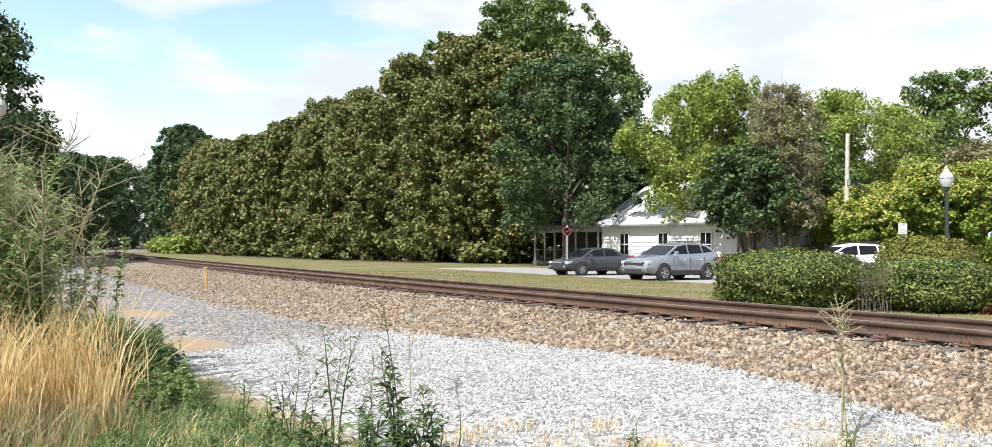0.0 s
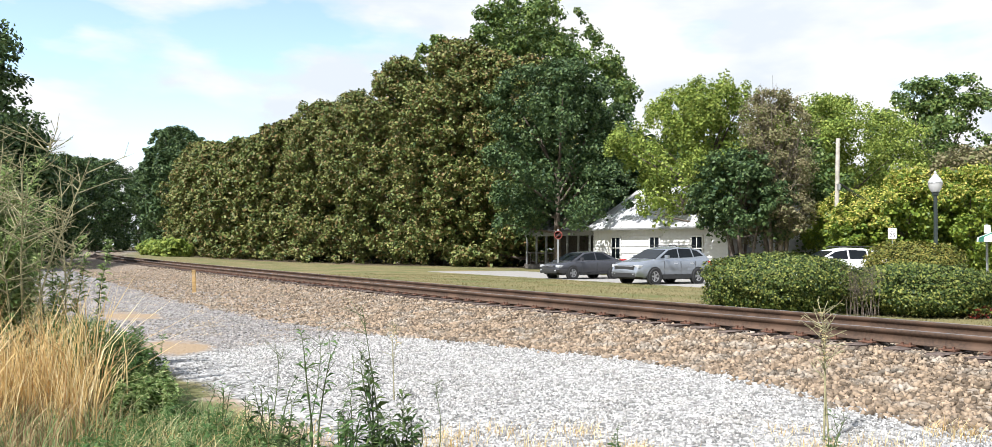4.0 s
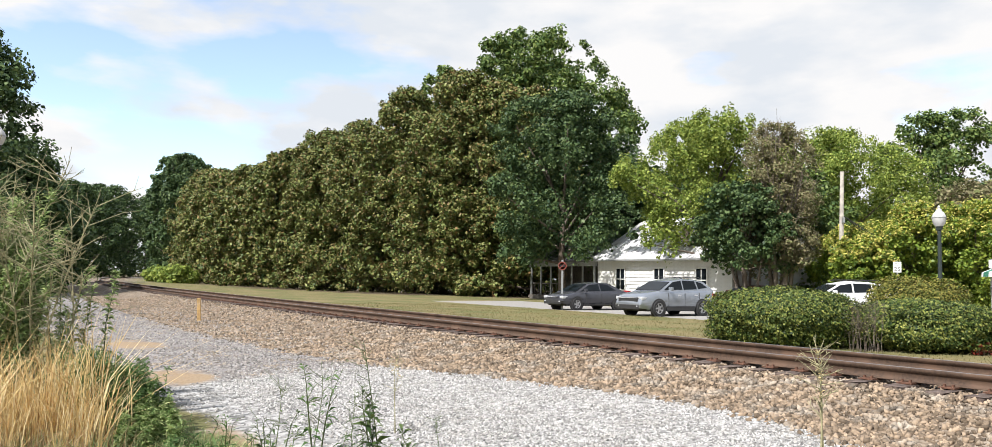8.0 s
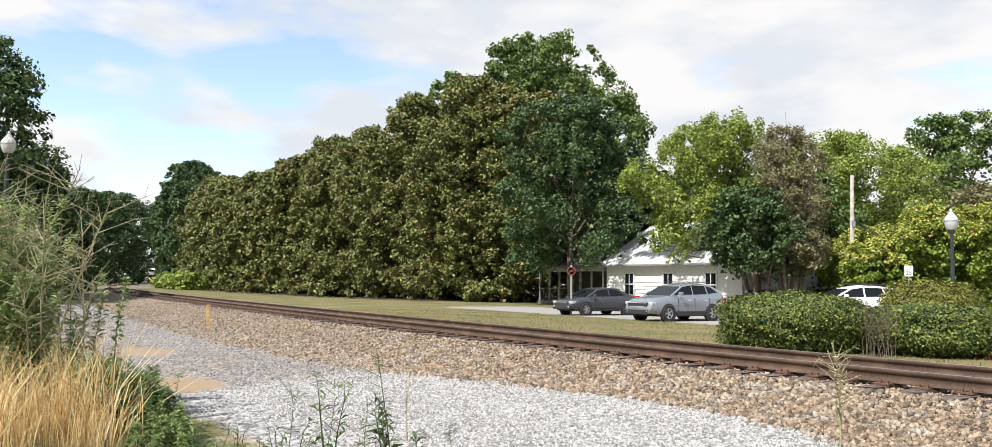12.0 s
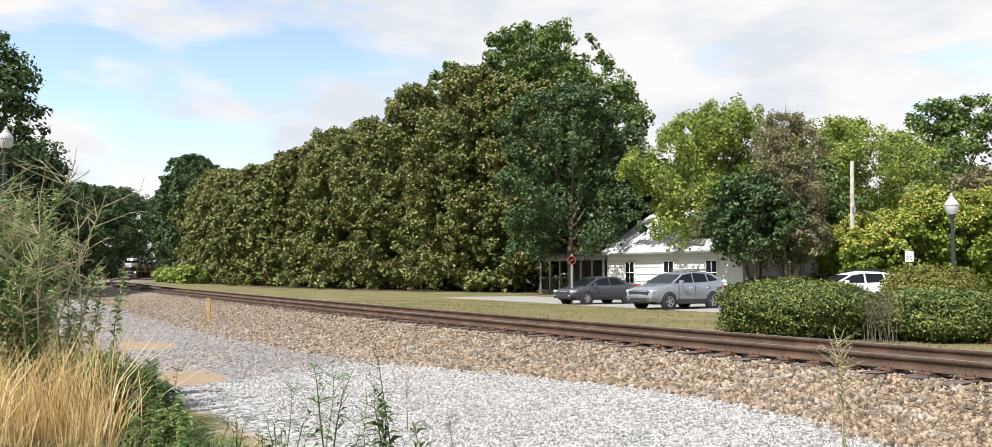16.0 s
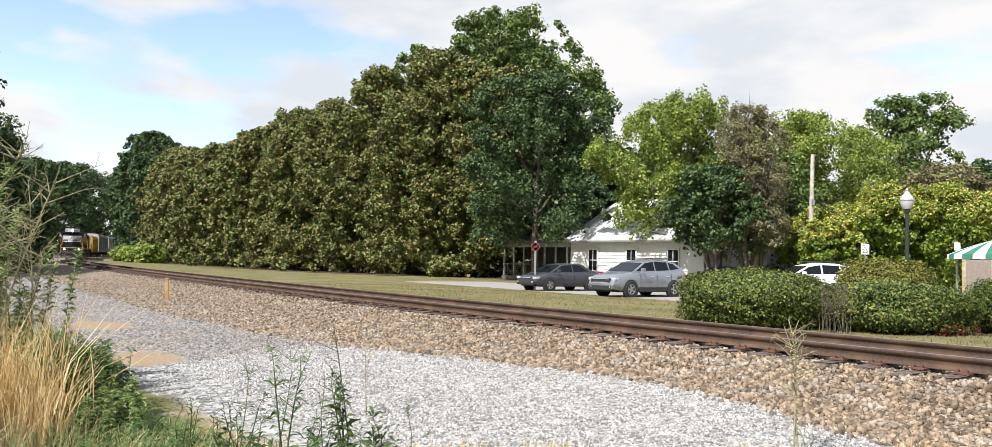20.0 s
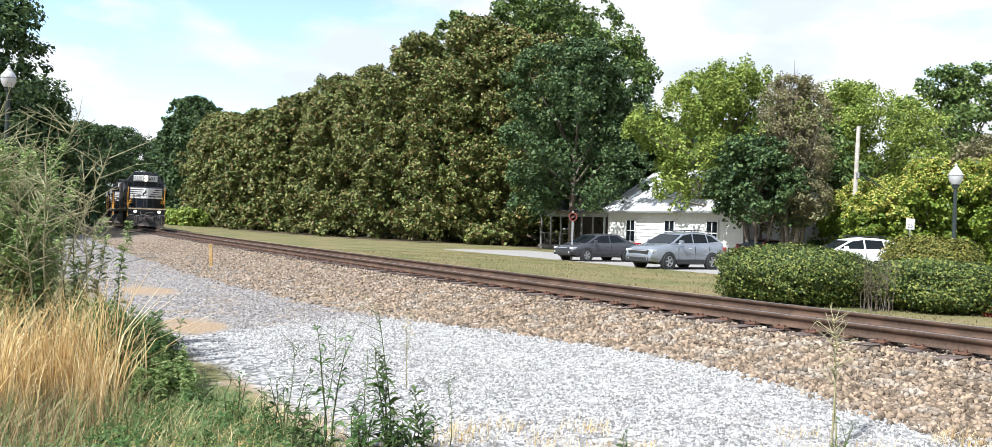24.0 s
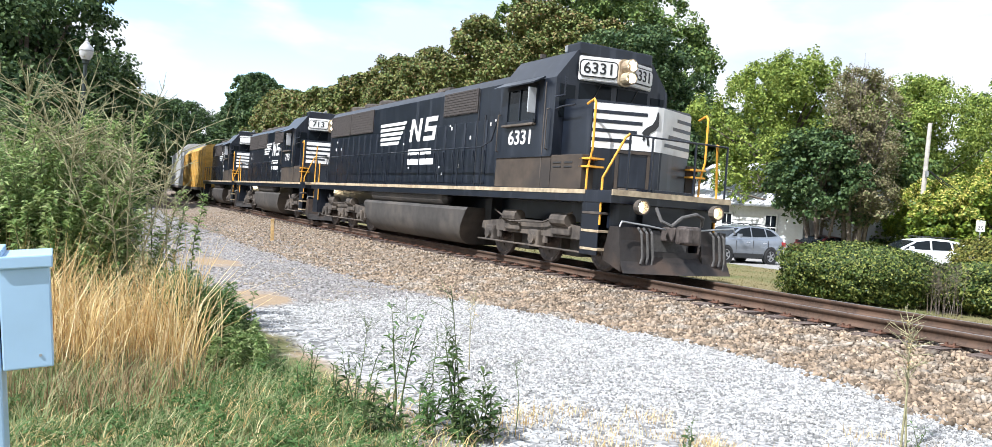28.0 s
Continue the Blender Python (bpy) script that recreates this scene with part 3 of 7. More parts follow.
# ---- foliage ----
def leaf_cloud(centres, radii, count, size, rng, shell=0.72, up=0.5, narrow=0.55, curl=0.25):
    """Leaves over clumps: four-cornered blades bent along the middle. Returns corners and faces."""
    centres, radii = np.asarray(centres, float), np.asarray(radii, float)
    if radii.ndim == 1:
        radii = np.repeat(radii[:, None], 3, 1)
    w = (radii[:, 0] * radii[:, 2]) ** 1.0
    pick = rng.choice(len(centres), count, p=w / w.sum())
    d = rng.normal(size=(count, 3))
    d /= np.linalg.norm(d, axis=1)[:, None]
    far = shell + (1.08 - shell) * rng.uniform(0, 1, count) ** 0.7
    deep = rng.uniform(0, 1, count) < 0.18
    far[deep] *= rng.uniform(0.3, 0.9, deep.sum())
    p = centres[pick] + d * radii[pick] * far[:, None]
    nrm = d * 0.8 + np.array([0, 0, up]) + rng.normal(size=(count, 3)) * 0.55
    nrm /= np.linalg.norm(nrm, axis=1)[:, None]
    t = np.cross(nrm, rng.normal(size=(count, 3)))
    t /= np.linalg.norm(t, axis=1)[:, None]
    side = np.cross(nrm, t)
    sz = (size * rng.uniform(0.6, 1.35, count))[:, None]
    a, b = p - t * sz * 0.5, p + t * sz * 0.5 - nrm * sz * curl * 0.5
    c = side * sz * narrow * 0.5
    mid = p + nrm * sz * curl * 0.15
    v = np.stack([a, mid + c, b, mid - c], 1).reshape(-1, 3)
    return v, np.arange(count * 4).reshape(-1, 4)


def limb_mesh(segments, n=6):
    """Tapered limbs straight into one mesh: (start, end, radius, radius)."""
    A, B = np.array([tuple(g[0]) for g in segments], float), np.array([tuple(g[1]) for g in segments], float)
    r0, r1 = np.array([g[2] for g in segments], float), np.array([g[3] for g in segments], float)
    d = B - A
    d /= np.maximum(np.linalg.norm(d, axis=1), 1e-6)[:, None]
    u = np.cross(d, np.where(np.abs(d[:, 2:]) < 0.9, np.array([[0, 0, 1.0]]), np.array([[1.0, 0, 0]])))
    u /= np.linalg.norm(u, axis=1)[:, None]
    w = np.cross(d, u)
    ang = 2 * math.pi * np.arange(n) / n
    ring = u[:, None] * np.cos(ang)[None, :, None] + w[:, None] * np.sin(ang)[None, :, None]
    v = np.concatenate([A[:, None] + ring * r0[:, None, None], B[:, None] + ring * r1[:, None, None]], 1)
    j = np.arange(n)
    q = np.stack([j, (j + 1) % n, n + (j + 1) % n, n + j], 1)
    quads = (np.arange(len(A))[:, None, None] * 2 * n + q[None]).reshape(-1, 4)
    return mesh_of("limb", v.reshape(-1, 3), quads)


def tree(name, x, y, height, radius, seed, mat, label, base=0.18, leaves=14000, size=0.36, clumps=70, top=0.75, low=0.55, wide=0.42, clump=0.26, shell=0.66, lean=0.0, group="", narrow=0.72, trunks=1, blossom=None, spiky=1.0, rag=0.10, twigs=0, bark=None):
    """A trunk with limbs and a crown of leaf clumps. top: how full the crown's upper part is (1 round, lower pointed)."""
    rng = np.random.default_rng(seed)
    z0 = gz(x, y)
    t = root(name, pose(x, y, z0, 0, 0, float(rng.uniform(0, 360))), label, "tree", group)
    cz0, cz1 = height * base, height
    cen, rad, lobes = [], [], []
    ph = rng.uniform(0, 6.28, 4)
    count = max(10, clumps // 4)
    for i in range(count):
        f = ((i + rng.uniform(0, 1)) / count) ** 0.85
        if f > wide:
            k = math.sqrt(max(0.0, 1 - ((f - wide) / (1 - wide)) ** (1.6 + top)))
        else:
            k = 1 - (1 - low) * ((wide - f) / wide) ** 1.6
        cr = radius * clump * 1.75 * rng.uniform(0.6, 1.35)
        a = 2.39996 * i + rng.normal() * 0.35
        k *= 1 + rag * math.sin(2 * a + ph[0] + 5 * f) + rag * math.sin(3 * a + ph[1] - 9 * f)
        r = max(0.0, radius * k - cr * 0.75) * (rng.uniform(0.1, 0.7) if rng.uniform(0, 1) < 0.15 else rng.uniform(0.86, 1.06))
        z = cz0 + (cz1 - cz0) * f * (1 - rag * 0.9 * (0.5 + 0.5 * math.sin(3 * a + ph[2])) * min(1.0, r / (0.4 * radius)))
        c = Vector((r * math.cos(a) + lean * f * radius, r * math.sin(a), max(cr * 0.6, min(z, cz1 - cr * 0.9))))
        lobes.append(c)
        out = Vector((math.cos(a), math.sin(a), 0.55)) * 0.7
        for j in range(6):
            d = (out + Vector(rng.normal(size=3)) * 0.75).normalized()
            q = c + Vector((d.x, d.y, d.z * 0.85)) * cr * rng.uniform(0.55, 0.95)
            sr = cr * rng.uniform(0.30, 0.50)
            cen.append((q.x, q.y, max(sr * 0.6, min(q.z, cz1 - sr * 0.5))))
            rad.append((sr / spiky, sr / spiky, sr * spiky * rng.uniform(0.65, 0.9)))
    v, q = leaf_cloud(cen, rad, leaves, size, rng, shell, narrow=narrow)
    core = [(p[0] * 0.74, p[1] * 0.74, p[2] * 0.92) for p in lobes]
    v2, q2 = leaf_cloud(core, [(radius * clump * 1.6,) * 3] * len(core), leaves // 5, size * 1.35, rng, 0.3, narrow=narrow)
    v, q = np.concatenate([v, v2]), np.concatenate([q, q2 + len(v)])
    part("crown", mesh_of("crown", v, q), mat, t)
    if blossom:
        high = [i for i, p in enumerate(cen) if p[2] > height * 0.68]
        v, q = leaf_cloud([cen[i] for i in high], [rad[i] for i in high], leaves // 4, size * 0.9, rng, 0.9, 0.8)
        part("blossom", mesh_of("blossom", v, q), blossom, t, "pale yellow blossom")
    segs, tr = [], 0.018 * height + 0.05
    pts = [Vector((0, 0, -0.1)), Vector((rng.normal() * 0.1, rng.normal() * 0.1, cz0 * 0.9 + 0.3)), Vector((lean * radius * 0.3, 0, height * 0.5)), Vector((lean * radius * 0.5, 0, height * 0.82))]
    for k in range(1, trunks):
        a = 2 * math.pi * k / trunks + 0.4
        foot = Vector((math.cos(a), math.sin(a), 0)) * 0.35 + Vector((0, 0, -0.1))
        segs.append((foot, Vector((math.cos(a) * radius * 0.35, math.sin(a) * radius * 0.35, height * 0.4)), tr * 0.6, tr * 0.35))
    for i in range(3):
        segs.append((pts[i], pts[i + 1], tr * (1 - 0.3 * i), tr * (0.7 - 0.3 * i) + 0.02))
    for c in lobes[:: max(1, len(lobes) // 18)]:
        zz = cz0 * 0.7 + (c[2] - cz0 * 0.7) * 0.45
        segs.append((Vector((0, 0, zz)), Vector(c), tr * 0.35, tr * 0.08))
    for c in (lobes * twigs)[:twigs * 40]:
        foot = Vector((c.x * 0.3, c.y * 0.3, c.z * 0.7))
        tip = c + Vector(rng.normal(size=3)) * radius * 0.2 + Vector((0, 0, 0.5))
        segs.append((foot, tip, 0.028, 0.008))
        for j in range(3):
            q = foot.lerp(tip, rng.uniform(0.4, 0.95))
            segs.append((q, q + (tip - foot).normalized() * 0.6 + Vector(rng.normal(size=3)) * 0.3, 0.012, 0.005))
    part("trunk", limb_mesh(segs), bark or MAT_BARK, t)
    return t


def blades(name, x, y, height, width, mat, seed, label, category="grass", bend=0.35, z=None):
    """Grass: each blade a bent strip of two pieces, all in one mesh."""
    rng = np.random.default_rng(seed)
    n = len(x)
    z = ground_z(x, y) if z is None else z
    a = rng.uniform(0, 2 * math.pi, n)
    lean = np.stack([np.cos(a), np.sin(a), np.zeros(n)], 1) * (height * bend * rng.uniform(0.2, 1.5, n))[:, None]
    side = np.stack([-np.sin(a + 0.6), np.cos(a + 0.6), np.zeros(n)], 1) * (width * 0.5)[:, None]
    p = np.stack([x, y, z - 0.02], 1)
    mid = p + lean * 0.32 + np.array([0, 0, 1.0]) * (height * 0.58)[:, None]
    tip = p + lean + np.array([0, 0, 1.0]) * (height * rng.uniform(0.8, 1.0, n))[:, None]
    v = np.stack([p - side, p + side, mid + side * 0.8, mid - side * 0.8, tip], 1).reshape(-1, 3)
    i = np.arange(n)[:, None] * 5
    me = mesh_of(name, v, i + np.array([[0, 1, 2, 3]]), i + np.array([[3, 2, 4]]))
    me.materials.append(mat)
    return tagged(new(name, me), label, category, kind="stuff")


def hedge(x, y, rx, ry, height, turn, seed, label, mat=None, leaves=56000, size=0.062):
    """A clipped rounded shrub: fine leaves over a lumpy flat-topped dome, on short stems."""
    rng = np.random.default_rng(seed)
    t = root("clipped_shrub", pose(x, y, gz(x, y), 0, 0, turn), label, "shrub", "clipped shrubs by the track")
    a, u = rng.uniform(0, 2 * math.pi, leaves), rng.uniform(-0.98, 1, leaves)
    cu, su = np.sqrt(1 - u * u), u
    d = np.stack([np.cos(a) * cu, np.sin(a) * cu, su], 1)
    e = d / ((np.abs(d) ** 2.7).sum(1) ** (1 / 2.7))[:, None]
    lump = np.ones(leaves)
    for f in (5, 9, 14, 21, 30, 43):
        w = rng.normal(size=3)
        lump += 0.16 / f ** 0.8 * np.sin(f * (d @ (w / np.linalg.norm(w))) + rng.uniform(0, 6)) + 0.14 / f ** 0.8 * np.sin(f * 1.3 * (d @ np.roll(w, 1) / np.linalg.norm(w)) + rng.uniform(0, 6))
    inner = rng.uniform(0, 1, leaves) < 0.5
    depth = np.where(inner, rng.uniform(0.74, 0.88, leaves), rng.uniform(0.88, 1.05, leaves))
    p = e * np.array([rx, ry, height * 0.54]) * (lump * depth)[:, None] + np.array([0, 0, height * 0.47])
    p[:, 2] = np.maximum(p[:, 2], rng.uniform(0.02, 0.12, leaves))
    nrm = d + np.array([0, 0, 0.35]) + rng.normal(size=(leaves, 3)) * 0.5
    nrm /= np.linalg.norm(nrm, axis=1)[:, None]
    tg = np.cross(nrm, rng.normal(size=(leaves, 3)))
    tg /= np.linalg.norm(tg, axis=1)[:, None]
    sd = np.cross(nrm, tg)
    sz = (size * rng.uniform(0.6, 1.3, leaves))[:, None]
    v = np.stack([p - tg * sz * 0.5, p + sd * sz * 0.32 + nrm * sz * 0.06, p + tg * sz * 0.5 - nrm * sz * 0.1, p - sd * sz * 0.32 + nrm * sz * 0.06], 1).reshape(-1, 3)
    part("foliage", mesh_of("foliage", v, np.arange(leaves * 4).reshape(-1, 4)), mat or MAT_HEDGE, t)
    segs = [((rng.normal() * 0.1, rng.normal() * 0.1, -0.05), (rng.uniform(-0.6, 0.6) * rx, rng.uniform(-0.6, 0.6) * ry, height * 0.6), 0.03, 0.008) for i in range(9)]
    tagged(part("stem", limb_mesh(segs, 4), MAT_BARK, t), kind="stuff")
    return t


def at_track(s, l):
    x, y, _ = on_track(s, l)
    return float(x), float(y)


def build_trees():
    # magnolia row along the line
    row = [(51.0, 29.9, 18.4, 5.6), (58.0, 26.6, 20.9, 6.4), (65.5, 24.2, 20.3, 6.0), (54.5, 28.2, 19.6, 5.4), (73.5, 22.4, 18.2, 5.8), (80.5, 21, 18.0, 5.6), (88, 20.1, 16.9, 5.4), (95, 19.4, 17.3, 5.6), (103, 18.8, 16.9, 5.6), (111, 18.2, 17.4, 6.0), (120, 17.6, 17.2, 6.0), (129, 17, 18.6, 6.4), (139, 16.5, 19.6, 6.6), (150, 16.5, 21.2, 6.8), (162, 17, 22.0, 7.2)]
    for i, (s, l, h, r) in enumerate(row):
        x, y = at_track(s, l)
        near = i < 6
        tree("magnolia_tree", x, y, h, r, 40 + i, MAT_MAGNOLIA, "dense dark magnolia tree with rust-tinged leaves down to the ground", 0.0, 58000 if near else 22000, 0.26 if near else 0.40, 760 if near else 480, 0.45, low=0.99, wide=0.34, clump=0.115, shell=0.5, group="magnolia row")
    # tall oak behind it
    tree("oak_tree", -5.5, 84, 23.8, 4.6, 73, MAT_OAK, "green treetop rising behind the magnolia row", 0.3, 16000, 0.34, 240, 0.9, low=0.9, clump=0.15, shell=0.45)
    tree("oak_tree", 3.4, 78, 26.0, 8.9, 61, MAT_OAK, "tall broad green oak tree", 0.05, 62000, 0.32, 620, 1.5, low=0.98, wide=0.5, clump=0.11, shell=0.45, rag=0.16)
    tree("oak_tree", 4.9, 60, 15.8, 5.2, 62, MAT_WOODS, "green tree with low branches over the porch of the white house", 0.20, 50000, 0.21, 480, 1.2, low=0.98, clump=0.13, shell=0.45, rag=0.22)
    # group beyond the parking lot
    tree("broadleaf_tree", 13.2, 50.5, 12.4, 4.7, 63, MAT_BRIGHT, "bright green broadleaf tree beyond the parked cars", 0.30, 40000, 0.17, 420, 1.5, low=0.85, wide=0.45, trunks=4, clump=0.13, shell=0.4, spiky=1.35, rag=0.18)
    tree("broadleaf_tree", 14.4, 46.5, 7.6, 3.0, 64, MAT_WOODS, "dark green many-stemmed tree by the parking lot", 0.36, 20000, 0.18, 260, 0.9, low=0.9, trunks=6, clump=0.16, shell=0.5)
    tree("thin_tree", 16.2, 46.2, 10.9, 2.3, 65, MAT_BROWNISH, "sparse brownish tree with pale bare twigs", 0.20, 20000, 0.13, 260, 0.9, shell=0.35, wide=0.5, low=0.85, trunks=6, clump=0.2, twigs=4, bark=MAT_PALE_TWIG)
    tree("broadleaf_tree", 24.4, 59, 13.0, 5.4, 66, MAT_BRIGHT, "light green tree with layered upswept branches", 0.12, 40000, 0.19, 420, 1.2, wide=0.45, clump=0.15, shell=0.4, spiky=0.78, rag=0.2)
    tree("broadleaf_tree", 19.5, 54, 9.4, 4.4, 67, MAT_OAK, "dark green tree among lighter ones", 0.02, 22000, 0.25, 260, 0.9, low=0.9, clump=0.15)
    tree("tall_tree", 46.4, 85, 20.2, 6.2, 68, MAT_OAK, "tall open green tree in the distance", 0.1, 22000, 0.34, 260, 0.9, shell=0.45, clump=0.16, low=0.95, wide=0.5, rag=0.13)
    tree("broadleaf_tree", 39.5, 66, 10.4, 5.5, 69, MAT_BROWNISH, "olive tree behind yellow bushes", 0.02, 16000, 0.3, 200, 0.9, low=0.9, clump=0.16)
    tree("broadleaf_tree", 47, 72, 11.5, 7.0, 70, MAT_WOODS, "dark tree in the distance", 0.02, 16000, 0.36, 240, 0.9, low=0.9, clump=0.14)
    tree("broadleaf_tree", 30, 70, 9.0, 6.0, 71, MAT_OAK, "green tree behind the yellow bushes", 0.02, 12000, 0.4, 200, 0.9, low=0.9, clump=0.16)
    for i, (x, y, h, r) in enumerate([(18.9, 41.6, 4.1, 1.8), (20.0, 45, 4.9, 2.3), (22.6, 44, 6.1, 2.6), (26.0, 44, 6.3, 2.9), (29.5, 45, 6.0, 3.0), (33.0, 46, 5.4, 3.0)]):
        tree("yellow_bush", x, y, h, r, 80 + i, MAT_YELLOW, "tall yellow-green bush with pale flowering tips", 0.0, 17000, 0.17, 260, 0.9, low=0.9, wide=0.35, clump=0.17, shell=0.5, spiky=1.15, group="yellow bushes", blossom=MAT_BLOSSOM)
    # woods on both sides of the far track
    far = [(174, 14.5, 25.5, 7.5), (187, 12.5, 28.5, 7), (199, 10.5, 30, 6.5), (212, 10, 31, 6.5), (226, 13, 30, 8), (246, 16, 26, 10), (275, 16, 26, 10), (312, 15, 27, 11),
           (118, -18, 9, 5), (145, -19, 11, 6), (170, -19, 12, 6), (192, -18, 14, 7), (215, -14, 24.5, 9), (240, -13.5, 26, 9), (268, -13, 29, 9), (300, -12, 30, 10), (335, -10, 31, 10), (370, -6, 32, 11), (405, -2, 33, 11), (415, 14, 34, 12), (440, 6, 34, 12)]
    for i, (s, l, h, r) in enumerate(far):
        x, y = at_track(s, l)
        tree("woodland_tree", x, y, h, r, 100 + i, MAT_WOODS, "dark green tree in the woods along the line", 0.0, 14000, 0.6, 260, 1.2, low=0.95, clump=0.14, group="woods")
    for i, (s, l, h, r) in enumerate([(50, 46, 13, 8), (62, 42, 13, 8), (76, 38, 13, 8), (92, 35, 13, 8), (110, 33, 13, 9), (132, 31, 14, 9), (156, 30, 15, 9)]):
        x, y = at_track(s, l)
        tree("woodland_tree", x, y, h, r, 190 + i, MAT_WOODS, "dark green tree behind the magnolia row", 0.0, 5000, 0.9, 80, 0.9, low=0.9, group="woods")
    # tall dark trees on the near side
    near = [(-36.6, 52, 18.4, 6.8), (-43.8, 52, 20, 7.5), (-42, 66, 13, 7), (-33, 45, 8.0, 4.0), (-29.5, 37, 5.5, 3.4), (-48, 72, 16, 8), (-56, 90, 16, 8), (-40, 42, 8, 5), (-62, 104, 16, 8), (-31.8, 53, 8.5, 3.0)]
    for i, (x, y, h, r) in enumerate(near):
        tree("dark_tree", x, y, h, r, 140 + i, MAT_WOODS, "tall dark green tree on the near side of the line", 0.0, 22000, 0.34, 320, 0.8, low=0.95, clump=0.15, shell=0.5, rag=0.12)
    # low growth beside the far rails
    for i, (s, l, h, r) in enumerate([(150, 8.6, 2.2, 2.4), (163, 9.0, 2.6, 2.6), (138, 8.0, 2.2, 2.4), (128, 9.0, 2.0, 2.2), (120, 10, 2.6, 2.2)]):
        x, y = at_track(s, l)
        tree("wild_bush", x, y, h, r, 170 + i, MAT_BRIGHT, "light green scrub beside the line", 0.0, 2500, 0.45, 24, 0.9, low=0.95, clump=0.4, group="scrub")


build_trees()


def leafy_stems(name, x, y, count, height, spread, lean, leaf, per, mat, stem_mat, seed, label, category="weed", narrow=0.3, start=0.15, twigs=0, group="", thick=1.0):
    """A plant of several stems with leaves set along them, and bare twigs at the tips."""
    rng = np.random.default_rng(seed)
    z0 = gz(x, y)
    t = root(name, pose(x, y, z0), label, category, group)
    segs, lv = [], []
    for i in range(count):
        a = rng.uniform(0, 2 * math.pi)
        p = Vector((rng.normal() * spread * 0.5, rng.normal() * spread * 0.5, -0.03))
        h = height * rng.uniform(0.6, 1.0)
        out = Vector((math.cos(a), math.sin(a), 0)) * lean * h * rng.uniform(0.2, 1.0)
        pts = [p + out * f ** 1.6 + Vector((rng.normal() * 0.012, rng.normal() * 0.012, h * f)) for f in (0, 0.3, 0.6, 0.85, 1.0)]
        r = (0.0035 + 0.0035 * h) * thick
        for j in range(4):
            segs.append((pts[j], pts[j + 1], r * (1 - 0.22 * j), r * (0.78 - 0.22 * j) + 0.0004))
        for j in range(twigs):
            f = rng.uniform(0.45, 1.0)
            k = min(3, int(f * 4))
            q = pts[k].lerp(pts[k + 1], f * 4 - k) if f < 1 else pts[4]
            d = Vector((rng.normal(), rng.normal(), rng.uniform(0.3, 1.3))).normalized() * h * rng.uniform(0.08, 0.24)
            segs.append((q, q + d, r * 0.4, r * 0.2))
            for _ in range(2):
                e = (d.normalized() + Vector((rng.normal(), rng.normal(), rng.normal())) * 0.6).normalized() * h * rng.uniform(0.03, 0.09)
                q2 = q + d * rng.uniform(0.5, 1.0)
                segs.append((q2, q2 + e, r * 0.22, r * 0.12))
        for j in range(per):
            f = start + (1 - start) * rng.uniform(0, 1) ** 0.9
            k = min(3, int(f * 4))
            q = pts[k].lerp(pts[k + 1], min(1, f * 4 - k))
            b = rng.uniform(0, 2 * math.pi)
            d = Vector((math.cos(b), math.sin(b), rng.uniform(-0.3, 0.9))).normalized()
            sz = leaf * rng.uniform(0.5, 1.3) * (1.15 - 0.6 * f)
            side = d.cross(Vector((0, 0, 1)) + Vector((rng.normal(), rng.normal(), 0)) * 0.4).normalized() * sz * narrow * 0.5
            m = q + d * sz * 0.5 + Vector((0, 0, 0.06 * sz))
            lv += [q, m + side, q + d * sz - Vector((0, 0, sz * 0.2)), m - side]
    tagged(part("stem", limb_mesh(segs, 4), stem_mat, t), kind="stuff")
    if lv:
        v = np.array([tuple(p) for p in lv])
        part("foliage", mesh_of("foliage", v, np.arange(len(v)).reshape(-1, 4)), mat, t)
    return t


def build_hedges():
    hedge(6.85, 19.3, 1.68, 1.5, 1.30, 0, 201, "clipped green shrub beyond the rails")
    hedge(9.72, 18.4, 1.52, 1.5, 1.12, 0, 202, "clipped green shrub beyond the rails, browning low down")
    hedge(10.85, 20.9, 1.15, 1.1, 1.62, 0, 203, "yellow-green clipped shrub behind another", MAT_HEDGE_YELLOW, 40000)
    hedge(13.1, 18.0, 1.5, 1.5, 1.30, 0, 204, "clipped green shrub beyond the rails")
    leafy_stems("dry_shrub", 8.0, 17.75, 34, 1.15, 0.5, 0.3, 0.06, 30, MAT_BROWNISH, MAT_BARK, 205, "dry brown twiggy shrub between clipped ones", "shrub", start=0.3, twigs=8)
    leafy_stems("red_leaved_plant", 10.3, 16.95, 10, 0.35, 0.35, 0.4, 0.09, 14, MAT_REDLEAF, MAT_BARK, 206, "small red-leaved plant at a shrub's foot", "plant", narrow=0.5)


build_hedges()


